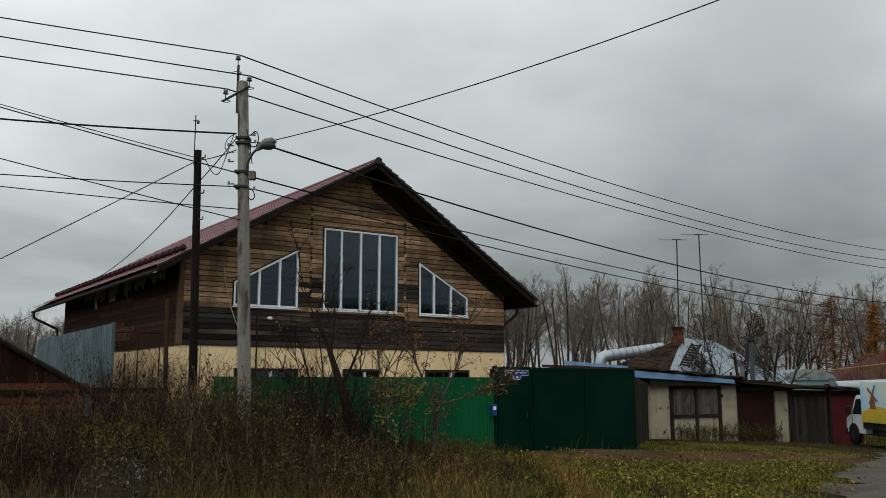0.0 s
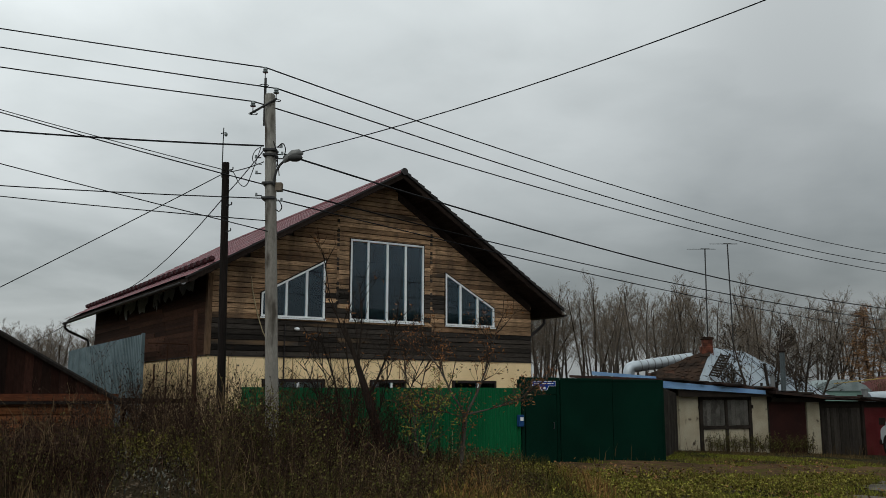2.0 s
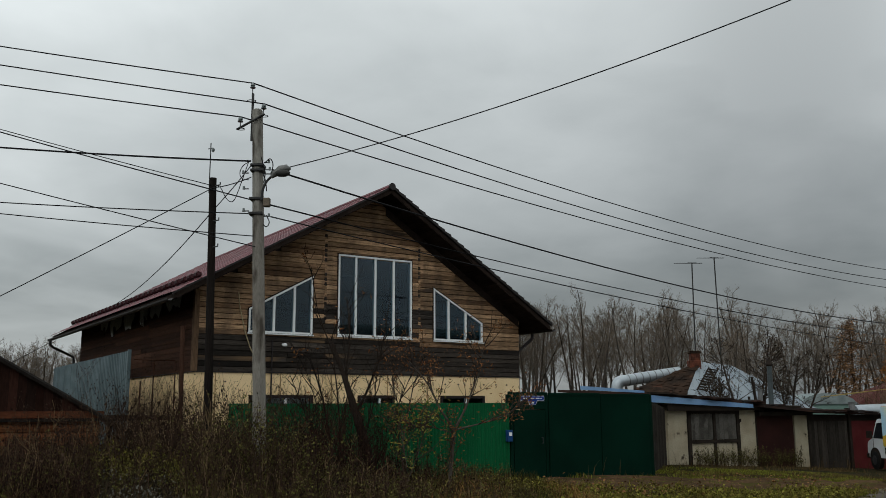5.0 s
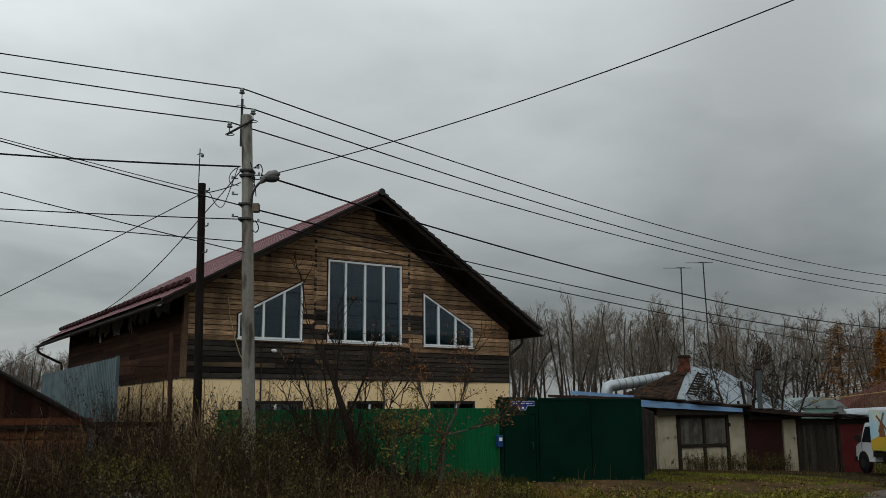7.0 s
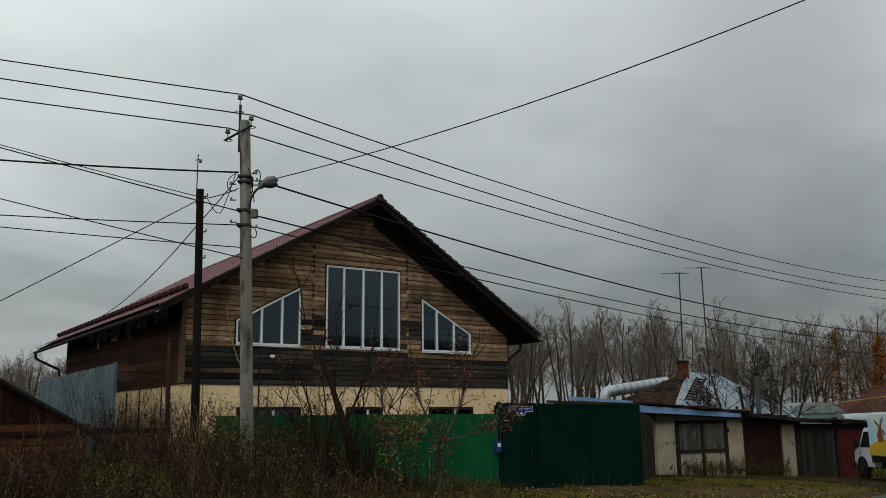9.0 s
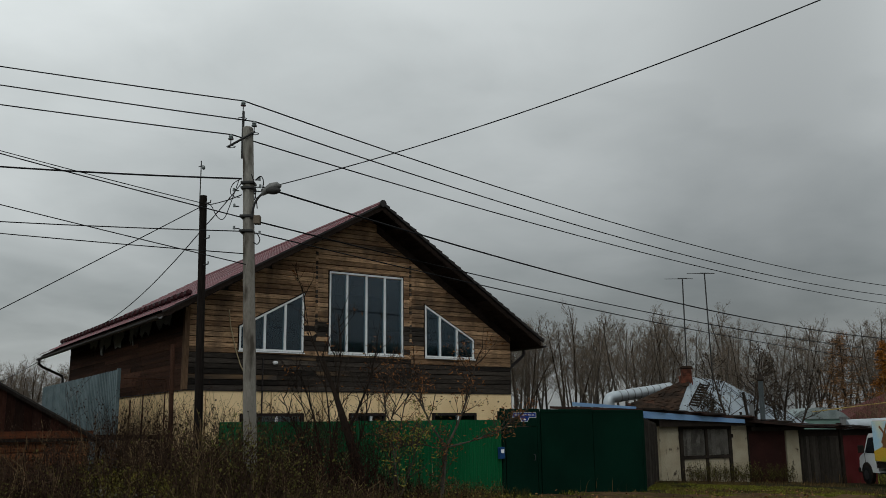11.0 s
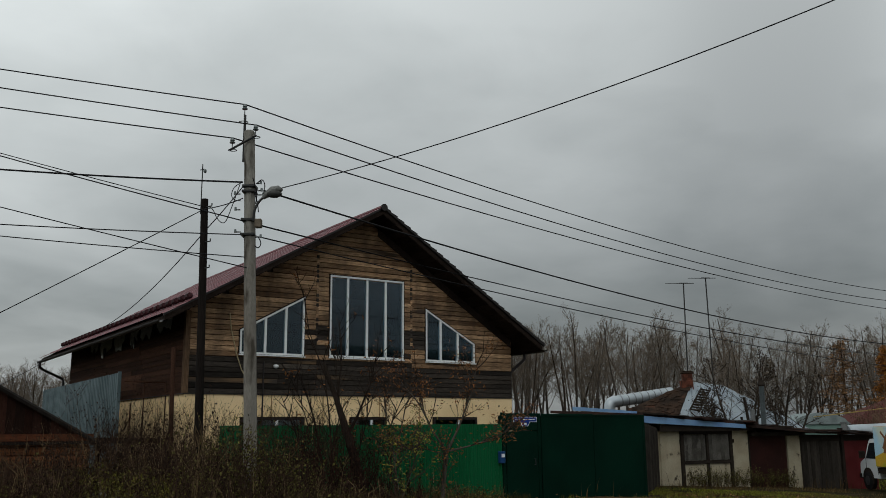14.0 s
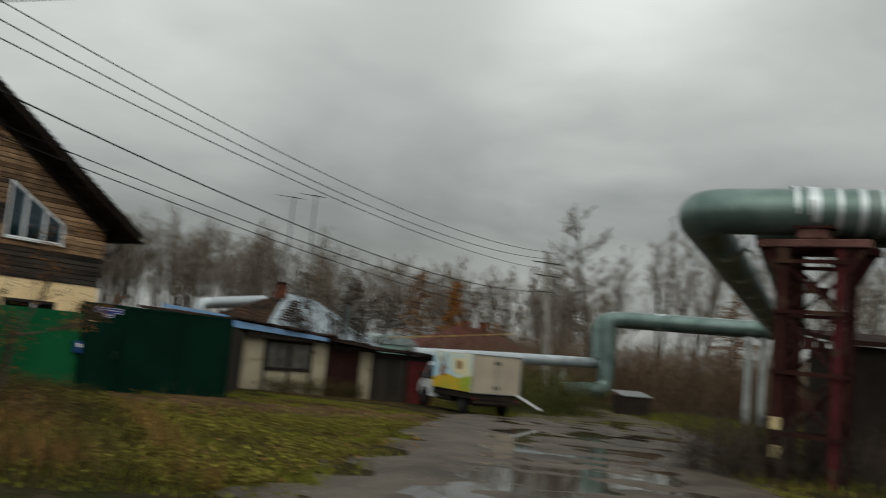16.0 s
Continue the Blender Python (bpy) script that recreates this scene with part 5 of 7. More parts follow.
part("insulated_pipe", Geo().tube(bent([(13.2, 53.9, 4.02), (9.18, 52.0, 3.42), (9.02, 51.9, 1.2)], 0.4, bend=0.30), 0.33, 16), bpy.data.materials["silver_pipe"], pipe3, smooth=True)
for k in range(9):
    c = Vector((13.2, 53.9, 4.02)).lerp(Vector((9.8, 52.29, 3.51)), k / 8)
    w = Vector((0.9, 0.426, 0.135)) * 0.03
    part("band", Geo().tube([c - w, c + w], 0.345, 16, cap=False), M_LAMPGREY, pipe3, smooth=True)
for x, y in ((39.47, 39.43), (38.9, 40.0)):
    tagged(part("pipe_column", Geo().box(x - 0.15, x + 0.15, y - 0.15, y + 0.15, -0.9, 4.46, 0.02), mat("pale_column", (0.36, 0.37, 0.36), 0.9, 0.2, 1.2, 20, 0.4, tint=(0.24, 0.25, 0.25))), "pale concrete column carrying the heating pipe", "column", "pipe columns")

M_REDSTEEL = mat("red_rusty_steel", (0.034, 0.013, 0.011), 0.8, 0.35, 1.4, 18, 0.4, tint=(0.022, 0.008, 0.007), dirt=((0.05, 0.028, 0.02), 2.0, 0.55))
tower = thing("pipe_support", Matrix.Translation((15.1, 13.65, 0.0)) @ pose(0, 0, 0, 0, 0, -60), "rusty red lattice steel tower carrying the heating pipe", "support tower")
W, Dp, H = 0.56, 0.6, 4.80
M_CRIMSON = mat("crimson_paint", (0.060, 0.012, 0.014), 0.7, 0.3, 1.4, 18, 0.3, tint=(0.045, 0.011, 0.012), dirt=((0.05, 0.028, 0.02), 2.0, 0.58))
M_RUSTBEAM = mat("pale_rust", (0.13, 0.065, 0.055), 0.85, 0.35, 1.2, 18, 0.4, tint=(0.06, 0.028, 0.024))


def flanged(g, p, q, w):
    """A leg with an I section."""
    x, y = p[0], p[1]
    g.box(x - w, x + w, y - w, y - w + 0.025, p[2], q[2]).box(x - w, x + w, y + w - 0.025, y + w, p[2], q[2]).box(x - 0.012, x + 0.012, y - w + 0.025, y + w - 0.025, p[2], q[2])
    return g


for sx in (-1, 1):
    for sy in (-1, 1):
        part("leg", flanged(Geo(), (sx * W, sy * Dp, -0.4), (sx * W, sy * Dp, H), 0.09 if sx > 0 else 0.12), M_CRIMSON if sy < 0 and sx > 0 else M_REDSTEEL, tower)
for z in (0.95, 2.2, 3.45, 4.5):
    for sy in (-1, 1):
        part("girt", Geo().box(-W - 0.15, W + 0.15, sy * Dp - 0.19, sy * Dp - 0.155, z - 0.04, z + 0.04), M_REDSTEEL, tower)
    for sx in (-1, 1):
        part("girt", Geo().box(sx * W - 0.19, sx * W - 0.155, -Dp, Dp, z - 0.04, z + 0.04), M_REDSTEEL, tower)
for a, b in ((0.95, 2.2), (2.2, 3.45), (3.45, 4.5)):
    m = (a + b) / 2
    for sy in (-1, 1):
        for sx in (-1, 1):
            part("brace", Geo().tube([(-W * sx, sy * Dp, a), (W * sx, sy * Dp, b)], 0.04, 5), M_REDSTEEL, tower)
        part("gusset", Geo().box(-0.12, 0.12, sy * Dp - 0.05, sy * Dp - 0.04, m - 0.12, m + 0.12), M_REDSTEEL, tower)
    for sx in (-1, 1):
        for sy in (-1, 1):
            part("brace", Geo().tube([(sx * W, -Dp * sy, a), (sx * W, Dp * sy, b)], 0.04, 5), M_REDSTEEL, tower)
for sx in (-1, 1):
    for sy in (-1, 1):  # knees spreading to the cap beams
        part("knee", Geo().prism([(sx * W, sy * Dp - 0.04, H - 0.85), (sx * (W + 0.5), sy * Dp - 0.04, H), (sx * W, sy * Dp - 0.04, H)], (0, 0.08, 0)), M_REDSTEEL, tower)
for sy in (-1, 1):
    part("cap_beam", Geo().box(-1.12, 1.12, sy * Dp - 0.16, sy * Dp + 0.16, H, H + 0.17, 0.02), M_RUSTBEAM if sy < 0 else M_REDSTEEL, tower, "pale rusty cap beam")
part("saddle", Geo().box(-0.3, 0.3, -0.75, 0.75, H + 0.17, H + 0.42, 0.03), M_RUSTBEAM, tower)
part("saddle_plate", Geo().box(-0.42, 0.42, -0.8, 0.8, H + 0.40, H + 0.45), M_REDSTEEL, tower)
M_SIGNY = mat("faded_plate", (0.45, 0.36, 0.2), 0.6, 0.2)
for x, z in ((-W, 1.02), (-W + 0.02, 0.45)):
    part("plate", Geo().box(x - 0.1, x + 0.12, -Dp - 0.18, -Dp - 0.155, z, z + 0.26), M_SIGNY, tower)
dark = thing("dark_shed", Matrix.Translation((18.0, 15.0, 0)) @ pose(0, 0, 0, 0, 0, -35), "dark tarred shed beyond the pipe tower", "shed")
part("wall", Geo().box(0, 7, 0, 0.15, -0.6, 3.0), M_BEAM, dark)
part("wall", Geo().box(0, 0.15, 0.15, 5, -0.6, 3.0), M_BEAM, dark)
part("roof", Geo().prism([(-0.4, -0.4, 3.0), (7.4, -0.4, 3.0), (7.4, -0.4, 3.12), (-0.4, -0.4, 3.12)], (0, 5.8, 0.5)), M_RUSTROOF, dark)

# ---- delivery truck ----
M_CAB = mat("cab_white", (0.62, 0.64, 0.65), 0.35, 0.06, 1.5, 30, 0.03, spec=0.5, dirt=((0.3, 0.29, 0.26), 2.0, 0.68))
M_BOXREAR = mat("box_beige", (0.36, 0.31, 0.24), 0.6, 0.12, 0.9, 25, 0.05, tint=(0.29, 0.25, 0.20))
M_TYRE = mat("tyre", (0.018, 0.018, 0.018), 0.85, 0.2, 4, 30, 0.2)
truck = thing("delivery_truck", Matrix.Translation((16.7, 32.26, float(rise(17, 34)) + 0.02)) @ pose(0, 0, 0, 0, 0, 0.5), "white light truck with painted box body on muddy road", "truck")
# local: x across to the right, y forward
part("box_body", Geo().box(0, 2.3, 0, 3.7, 0.90, 2.48, 0.03), M_BOXREAR, truck, "beige box body")
M_SKYPAINT = mat("mural_sky", (0.36, 0.54, 0.66), 0.5, 0.08, 0.9, 20, 0, tint=(0.60, 0.60, 0.42))
M_FIELD = mat("mural_field", (0.55, 0.34, 0.04), 0.5, 0.15, 1.1, 20, 0, tint=(0.26, 0.36, 0.05))
M_MILL = mat("mural_mill", (0.20, 0.09, 0.04), 0.5, 0.1, 3, 20, 0)
M_CREAM = mat("mural_cream", (0.66, 0.58, 0.36), 0.5, 0.08, 2, 20, 0)
mural = part("mural", Geo().box(-0.012, -0.004, 0.03, 3.67, 0.93, 2.45), M_SKYPAINT, truck, "painted side with sky, yellow field and a windmill")
part("field", Geo().prism([(-0.016, 0.03, 0.93), (-0.016, 3.67, 0.93), (-0.016, 3.67, 1.30), (-0.016, 2.9, 1.50), (-0.016, 2.2, 1.56), (-0.016, 1.2, 1.42), (-0.016, 0.03, 1.6)], (0.004, 0, 0)), M_FIELD, mural)
part("mill_tower", Geo().prism([(-0.02, 2.45, 1.45), (-0.02, 2.95, 1.45), (-0.02, 2.80, 2.05), (-0.02, 2.6, 2.05)], (0.004, 0, 0)), M_MILL, mural)
for a in (35, 125, 215, 305):
    c, s_ = math.cos(radians(a)), math.sin(radians(a))
    part("mill_sail", Geo().prism([(-0.024, 2.70 + c * 0.05 - s_ * 0.05, 2.0 + s_ * 0.05 + c * 0.05), (-0.024, 2.70 + c * 0.45 - s_ * 0.05, 2.0 + s_ * 0.45 + c * 0.05), (-0.024, 2.70 + c * 0.45 + s_ * 0.05, 2.0 + s_ * 0.45 - c * 0.05), (-0.024, 2.70 + c * 0.05 + s_ * 0.05, 2.0 + s_ * 0.05 - c * 0.05)], (0.004, 0, 0)), M_MILL, mural)
part("cream_panel", Geo().box(-0.022, -0.017, 0.5, 1.7, 1.62, 2.25), M_CREAM, mural)
part("brown_patch", Geo().ball((-0.023, 1.15, 1.98), 0.008, 0.26, 0.2), M_MILL, mural)
for z in (0.90, 2.45):
    part("edge_trim", Geo().box(-0.02, 2.32, -0.02, 0.0, z, z + 0.04), M_LAMPGREY, truck)
for x in (0.0, 1.14, 2.26):
    part("edge_trim", Geo().box(x - 0.01, x + 0.03, -0.018, 0.0, 0.94, 2.44), M_LAMPGREY, truck)
for z in (1.1, 2.1):
    for x in (1.02, 1.20):
        part("hinge", Geo().box(x, x + 0.08, -0.03, -0.018, z, z + 0.14), M_BEAM, truck)
cab_pts = [(3.78, 0.45), (5.3, 0.45), (5.42, 0.62), (5.38, 0.98), (5.30, 1.06), (4.95, 1.20), (4.52, 1.86), (4.36, 1.97), (3.78, 2.0)]
cab = part("cab", Geo().prism([(0.16, y, z) for y, z in cab_pts], (1.94, 0, 0)), M_CAB, truck, "white cab")
M_CARGLASS = mat("car_glass", (0.012, 0.015, 0.018), 0.05, 0.1, 2, 20, 0, spec=0.5)
part("side_window", Geo().prism([(0.15, y, z) for y, z in ((3.95, 1.20), (4.84, 1.20), (4.45, 1.80), (3.95, 1.84))], (0.006, 0, 0)), M_CARGLASS, cab)
part("windscreen", Geo().prism([(0.26, 4.93, 1.245), (2.0, 4.93, 1.245), (2.0, 4.55, 1.825), (0.26, 4.55, 1.825)], (0, 0.012, 0.008)), M_CARGLASS, cab)
part("door_seam", Geo().box(0.152, 0.16, 3.92, 3.94, 0.6, 1.85).box(0.152, 0.16, 4.86, 4.88, 0.6, 1.2), M_BEAM, cab)
part("headlight", Geo().box(0.3, 0.6, 5.39, 5.43, 0.72, 0.9, 0.01), M_LAMPGLASS, cab)
part("headlight", Geo().box(1.66, 1.96, 5.39, 5.43, 0.72, 0.9, 0.01), M_LAMPGLASS, cab)
part("front_bumper", Geo().box(0.12, 2.14, 5.3, 5.5, 0.4, 0.6, 0.03), M_BEAM, cab)
part("mirror", Geo().box(-0.14, 0.1, 4.75, 4.83, 1.2, 1.5, 0.02), M_BEAM, cab)
part("wheel_arch", Geo().tube([(0.13, 4.75, 0.4), (0.20, 4.75, 0.4)], 0.44, 18), M_BEAM, truck)
part("chassis", Geo().box(0.06, 2.24, 0.06, 3.7, 0.66, 0.88).box(0.45, 1.85, 0.1, 4.6, 0.40, 0.66), M_BEAM, truck)
part("fuel_tank", Geo().box(0.12, 0.5, 2.1, 3.1, 0.42, 0.85, 0.05), M_BEAM, truck)
part("bumper", Geo().box(0.1, 2.2, -0.05, 0.05, 0.5, 0.62), M_BEAM, truck)
for x in (0.22, 2.08):
    for y in (0.95, 4.75):
        wh = part("wheel", Geo().tube([(x - 0.12, y, 0.34), (x - 0.1, y, 0.34), (x + 0.1, y, 0.34), (x + 0.12, y, 0.34)], [0.3, 0.35, 0.35, 0.3], 18), M_TYRE, truck, smooth=True)
        part("rim", Geo().tube([(x - 0.13, y, 0.34), (x + 0.13, y, 0.34)], 0.19, 14), M_STEEL, wh)
for x in (0.1, 2.1):
    part("tail_lamp", Geo().box(x, x + 0.12, -0.06, -0.05, 0.64, 0.74), M_REDDOOR, truck)
tagged(part("loading_board", Geo().prism([(18.3, 31.2, 0.42), (19.25, 30.95, -0.06), (19.25, 30.95, 0.02), (18.3, 31.2, 0.5)], (0.16, 0.5, 0.02)), M_PAINT_WHITE), "white board leaning low on the verge behind the truck", "board")

# ---- far buildings ----
red_house = thing("red_roof_house", None, "low house with a dark red roof and two chimneys", "house")
g0 = [(26.5, 60, 2.1), (38.2, 60.5, 1.75), (33.6, 63.5, 3.95), (30.9, 63.3, 3.95)]
part("roof", Geo().prism(g0, (0, 0.1, 0.08)), mat("dull_red_roof", (0.085, 0.024, 0.022), 0.7, 0.2, 0.6, 8, 0.3, tint=(0.06, 0.018, 0.017)), red_house)
part("roof", Geo().prism([(26.5, 60, 2.1), (30.9, 63.3, 3.95), (33.6, 63.5, 3.95), (38.2, 60.5, 1.75), (37.5, 67, 1.8), (27, 67, 2.0)], (0, 0.0, -0.1)), bpy.data.materials["dull_red_roof"], red_house)
part("wall", Geo().box(27.2, 37.5, 60.8, 66.5, -0.9, 1.9), M_OLDBOARD, red_house)
for x in (31.6, 33.2):
    part("chimney", Geo().box(x - 0.28, x + 0.28, 62.6, 63.2, 3.0, 4.5, 0.02), M_BRICK, red_house)
pale = thing("pale_shed", None, "pale grey-green shed with a rounded roof behind the garages", "shed")
part("wall", Geo().box(22.6, 26.3, 60, 63, -0.9, 2.1), mat("pale_green_wall", (0.16, 0.25, 0.22), 0.7, 0.1, 1, 20, 0.1), pale)
part("roof", Geo().prism([(22.5 + 3.9 * k / 10, 59.9, 2.1 + 0.75 * math.sin(math.pi * k / 10) ** 0.6) for k in range(11)], (0, 3.2, 0)), mat("grey_green_sheet", (0.22, 0.26, 0.26), 0.6, 0.2, 1.2, 25, 0.2, tint=(0.15, 0.18, 0.18)), pale)
hb = thing("rubbish_bin", Matrix.Translation((32.3, 42.2, 0)), "dark metal refuse bin with a pale lid on the verge", "bin")
part("body", Geo().box(-0.95, 0.95, -0.5, 0.5, -0.95, 0.35, 0.03), M_BEAM, hb)
part("lid", Geo().prism([(-1.05, -0.6, 0.36), (1.05, -0.6, 0.36), (1.05, 0.6, 0.62), (-1.05, 0.6, 0.62)], (0, 0, 0.05)), M_LAMPGREY, hb)


# ---- trees ----
M_BARK = mat("grey_bark", (0.10, 0.086, 0.072), 0.95, 0.3, 1.2, 20, 0.5, tint=(0.05, 0.042, 0.036), stretch=(1, 1, 0.3))
M_TWIG = mat("twigs", (0.145, 0.120, 0.096), 0.95, 0.25, 1.5, 20, 0)
M_DARKBARK = mat("dark_bark", (0.055, 0.042, 0.033), 0.95, 0.35, 2, 30, 0.5, tint=(0.03, 0.024, 0.02), stretch=(1, 1, 0.3))
M_BLACKBARK = mat("wet_dark_bark", (0.026, 0.019, 0.015), 0.95, 0.35, 2, 30, 0.5, tint=(0.014, 0.011, 0.009), stretch=(1, 1, 0.3))
M_RUSTLEAF = mat("rust_leaves", (0.21, 0.095, 0.036), 0.8, 0.3, 3, 30, 0, rand=0.5, island=True, tint=(0.14, 0.05, 0.018))
M_YELLOWLEAF = mat("yellow_green_leaves", (0.20, 0.17, 0.035), 0.8, 0.3, 3, 30, 0, rand=0.5, island=True, tint=(0.09, 0.10, 0.02))
M_LARCH = mat("larch_needles", (0.30, 0.12, 0.022), 0.85, 0.3, 0.8, 8, 0, rand=0.5, island=True, tint=(0.14, 0.06, 0.02))
M_LARCHBROWN = mat("larch_brown", (0.19, 0.10, 0.045), 0.85, 0.3, 0.8, 8, 0, rand=0.5, island=True, tint=(0.12, 0.075, 0.045))
M_BROWNTHICKET = mat("brown_thicket", (0.15, 0.10, 0.066), 0.9, 0.3, 0.4, 6, 0, rand=0.5, island=True, tint=(0.075, 0.055, 0.036))


def limb(rng, p, way, length, r, bend, n=5, lift=0.0):
    """One branch as a wandering line with a taper."""
    pts, rad, d = [Vector(p)], [r], Vector(way).normalized()
    for k in range(n):
        d = (d + Vector((rng.gauss(0, bend), rng.gauss(0, bend), rng.gauss(0, bend * 0.6) + lift))).normalized()
        pts.append(pts[-1] + d * (length / n))
        rad.append(max(r * (1 - 0.85 * (k + 1) / n), 0.002))
    return pts, rad


def bare_tree(seed, height, r0, stems=1, twig=0.012, fine=3, spread=0.55, low=0.25, up=0.10, sides=4, fan=0.26, thin=0.42):
    """Trunk and twigs of a leafless tree, as two gatherings."""
    rng = random.Random(seed)
    trunk, crown, tips = Geo(), Geo(), []
    for s in range(stems):
        lean = 0.05 if stems == 1 else fan
        pts, rad = limb(rng, (rng.uniform(-0.25, 0.25) * (stems > 1), rng.uniform(-0.25, 0.25) * (stems > 1), -0.3), (rng.uniform(-lean, lean), rng.uniform(-lean, lean), 1), height * rng.uniform(0.9, 1.05), r0 * rng.uniform(0.8, 1.0), 0.045, 9, 0.02)
        rad = [max(q, twig * 1.3) for q in rad]
        trunk.tube(pts, rad, 6)
        nb = int(20 / stems) + 9
        for b in range(nb):
            t = low + (0.97 - low) * (b + rng.random()) / nb
            i = min(int(t * 9), 8)
            p = pts[i].lerp(pts[i + 1], t * 9 - i)
            a = rng.uniform(0, 6.283)
            ln = height * (0.30 * (1.05 - t) + 0.07) * rng.uniform(0.7, 1.2)
            way = Vector((math.cos(a) * spread, math.sin(a) * spread, 0.75 + up))
            bp, br = limb(rng, p, way, ln, max(rad[i] * thin, twig * 1.4), 0.14, 5, up)
            crown.tube(bp, [max(q, twig) for q in br], sides, cap=False)
            for c in range(fine + 2):
                j = rng.randrange(1, 5)
                q = bp[j].lerp(bp[j + 1], rng.random())
                w2 = (bp[j + 1] - bp[j]).normalized() + Vector((rng.gauss(0, 0.6), rng.gauss(0, 0.6), rng.gauss(0.15, 0.3)))
                cp, cr = limb(rng, q, w2, ln * rng.uniform(0.25, 0.5), twig, 0.2, 3, up)
                crown.tube(cp, [max(x, twig * 0.6) for x in cr], 3, cap=False)
                tips.append(cp[-1])
                for e in range(fine):
                    q2 = cp[1].lerp(cp[3], rng.random())
                    w3 = (cp[3] - cp[0]).normalized() + Vector((rng.gauss(0, 0.7), rng.gauss(0, 0.7), rng.gauss(0.2, 0.4)))
                    ep, er = limb(rng, q2, w3, ln * rng.uniform(0.1, 0.24), twig * 0.6, 0.2, 2, up)
                    crown.tube(ep, twig * 0.55, 3, cap=False)
                    tips.append(ep[-1])
    return trunk, crown, tips


def leaf_cloud(rng, tips, share, size, droop=0.0, per=3, spread=0.12):
    g = Geo()
    for p in tips:
        if rng.random() > share:
            continue
        for k in range(rng.randint(1, per)):
            c = Vector(p) + Vector((rng.gauss(0, spread), rng.gauss(0, spread), rng.gauss(-droop, spread)))
            a = Vector((rng.gauss(0, 1), rng.gauss(0, 1), rng.gauss(-0.4, 0.7))).normalized()
            b = a.cross(Vector((rng.gauss(0, 1), rng.gauss(0, 1), rng.gauss(0, 1)))).normalized()
            l, w = size * rng.uniform(0.6, 1.3), size * rng.uniform(0.2, 0.38)
            g.add([c - a * l, c + b * w, c + a * l, c - b * w + a * l * 0.1], [(0, 1, 2, 3)])
    return g


M_LASTLEAF = mat("last_brown_leaves", (0.15, 0.105, 0.065), 0.9, 0.3, 1, 10, 0, rand=0.6, island=True)
TREE_KINDS = []
for k in range(7):
    tr, cr, tp = bare_tree(100 + k, 12.0, 0.165, stems=(3, 2, 4, 4, 2, 4, 3)[k], twig=0.0105, fine=5, spread=(0.75, 0.65, 0.7, 0.8, 0.9, 0.75, 0.7)[k], low=0.40, up=0.06, fan=0.34, thin=0.34)
    lf = leaf_cloud(random.Random(900 + k), tp, 0.6, 0.05, 0.02, 2, 0.14)
    TREE_KINDS.append((tr.mesh("trunk", M_DARKBARK if k % 2 else M_BARK), cr.mesh("crown", M_TWIG), fast_mesh("leaves", lf.v, lf.f, M_LASTLEAF)))


tr, cr, tp = bare_tree(140, 12.0, 0.16, stems=1, twig=0.016, fine=6, spread=1.0, low=0.26, up=0.04)
TREE_KINDS.append((tr.mesh("trunk", M_DARKBARK), cr.mesh("crown", M_TWIG)))


def place_tree(kind, x, y, z, size, turn, label="tall leafless tree with upright grey branches", group="bare trees behind the yards"):
    t = thing("bare_tree", Matrix.Translation((x, y, z)) @ pose(0, 0, 0, 0, 0, turn) @ Matrix.Diagonal((size, size, size, 1)), label, "tree", group)
    part("trunk", TREE_KINDS[kind][0], None, t)
    part("crown", TREE_KINDS[kind][1], None, t)
    if len(TREE_KINDS[kind]) > 2:
        part("leaves", TREE_KINDS[kind][2], None, t, "few last brown leaves")
    return t


rng = random.Random(8)
for k in range(47):  # the wood behind the garages
    u = k / 46
    x = 3.0 + u * 58 + rng.uniform(-0.8, 0.8)
    y = 84 + rng.uniform(-6, 12) - u * 4
    size = (13.6 - 2.6 * u + rng.uniform(-1.6, 0.9)) / 12
    place_tree(rng.randrange(7), x, y, -0.8, size, rng.uniform(0, 360))
for k in range(9):  # a second row close behind the house and the hut
    place_tree(rng.randrange(7), 4.0 + k * 2.3 + rng.uniform(-0.7, 0.7), 92 + rng.uniform(-4, 6), -0.8, rng.uniform(0.98, 1.16), rng.uniform(0, 360))
for k in range(44):  # beyond the house, far end of the street
    place_tree(rng.randrange(7), -66 + k * 0.68 + rng.uniform(-0.6, 0.6), 112 + rng.uniform(-6, 8), -0.5, rng.uniform(0.78, 0.95), rng.uniform(0, 360), group="bare trees beyond the house")
for x, y, h in ((40.0, 58, 16.2), (37.6, 58.5, 11.8), (51.8, 61, 16.0), (43.0, 62, 12.0), (55, 68, 16.5), (58, 66, 14), (51, 70, 13.5), (47, 72, 12), (46, 38, 15.5), (50, 41, 14), (62, 62, 15), (54, 46, 13), (66, 58, 14)):
    place_tree(7 if x < 44 or y < 42 else rng.randrange(7), x, y, -0.8, h / 12, rng.uniform(0, 360), "tall leafless birch by the pipeline", "trees by the pipeline")
# thin trees close behind the hut
for x, y, h in ((15.6, 52.5, 7.4), (16.8, 53.5, 7.8), (18.2, 55, 6.6)):
    tr = place_tree(rng.choice((0, 3)), x, y, -0.8, h / 12, rng.uniform(0, 360), "spreading leafless apple tree behind the hut", "apple trees")


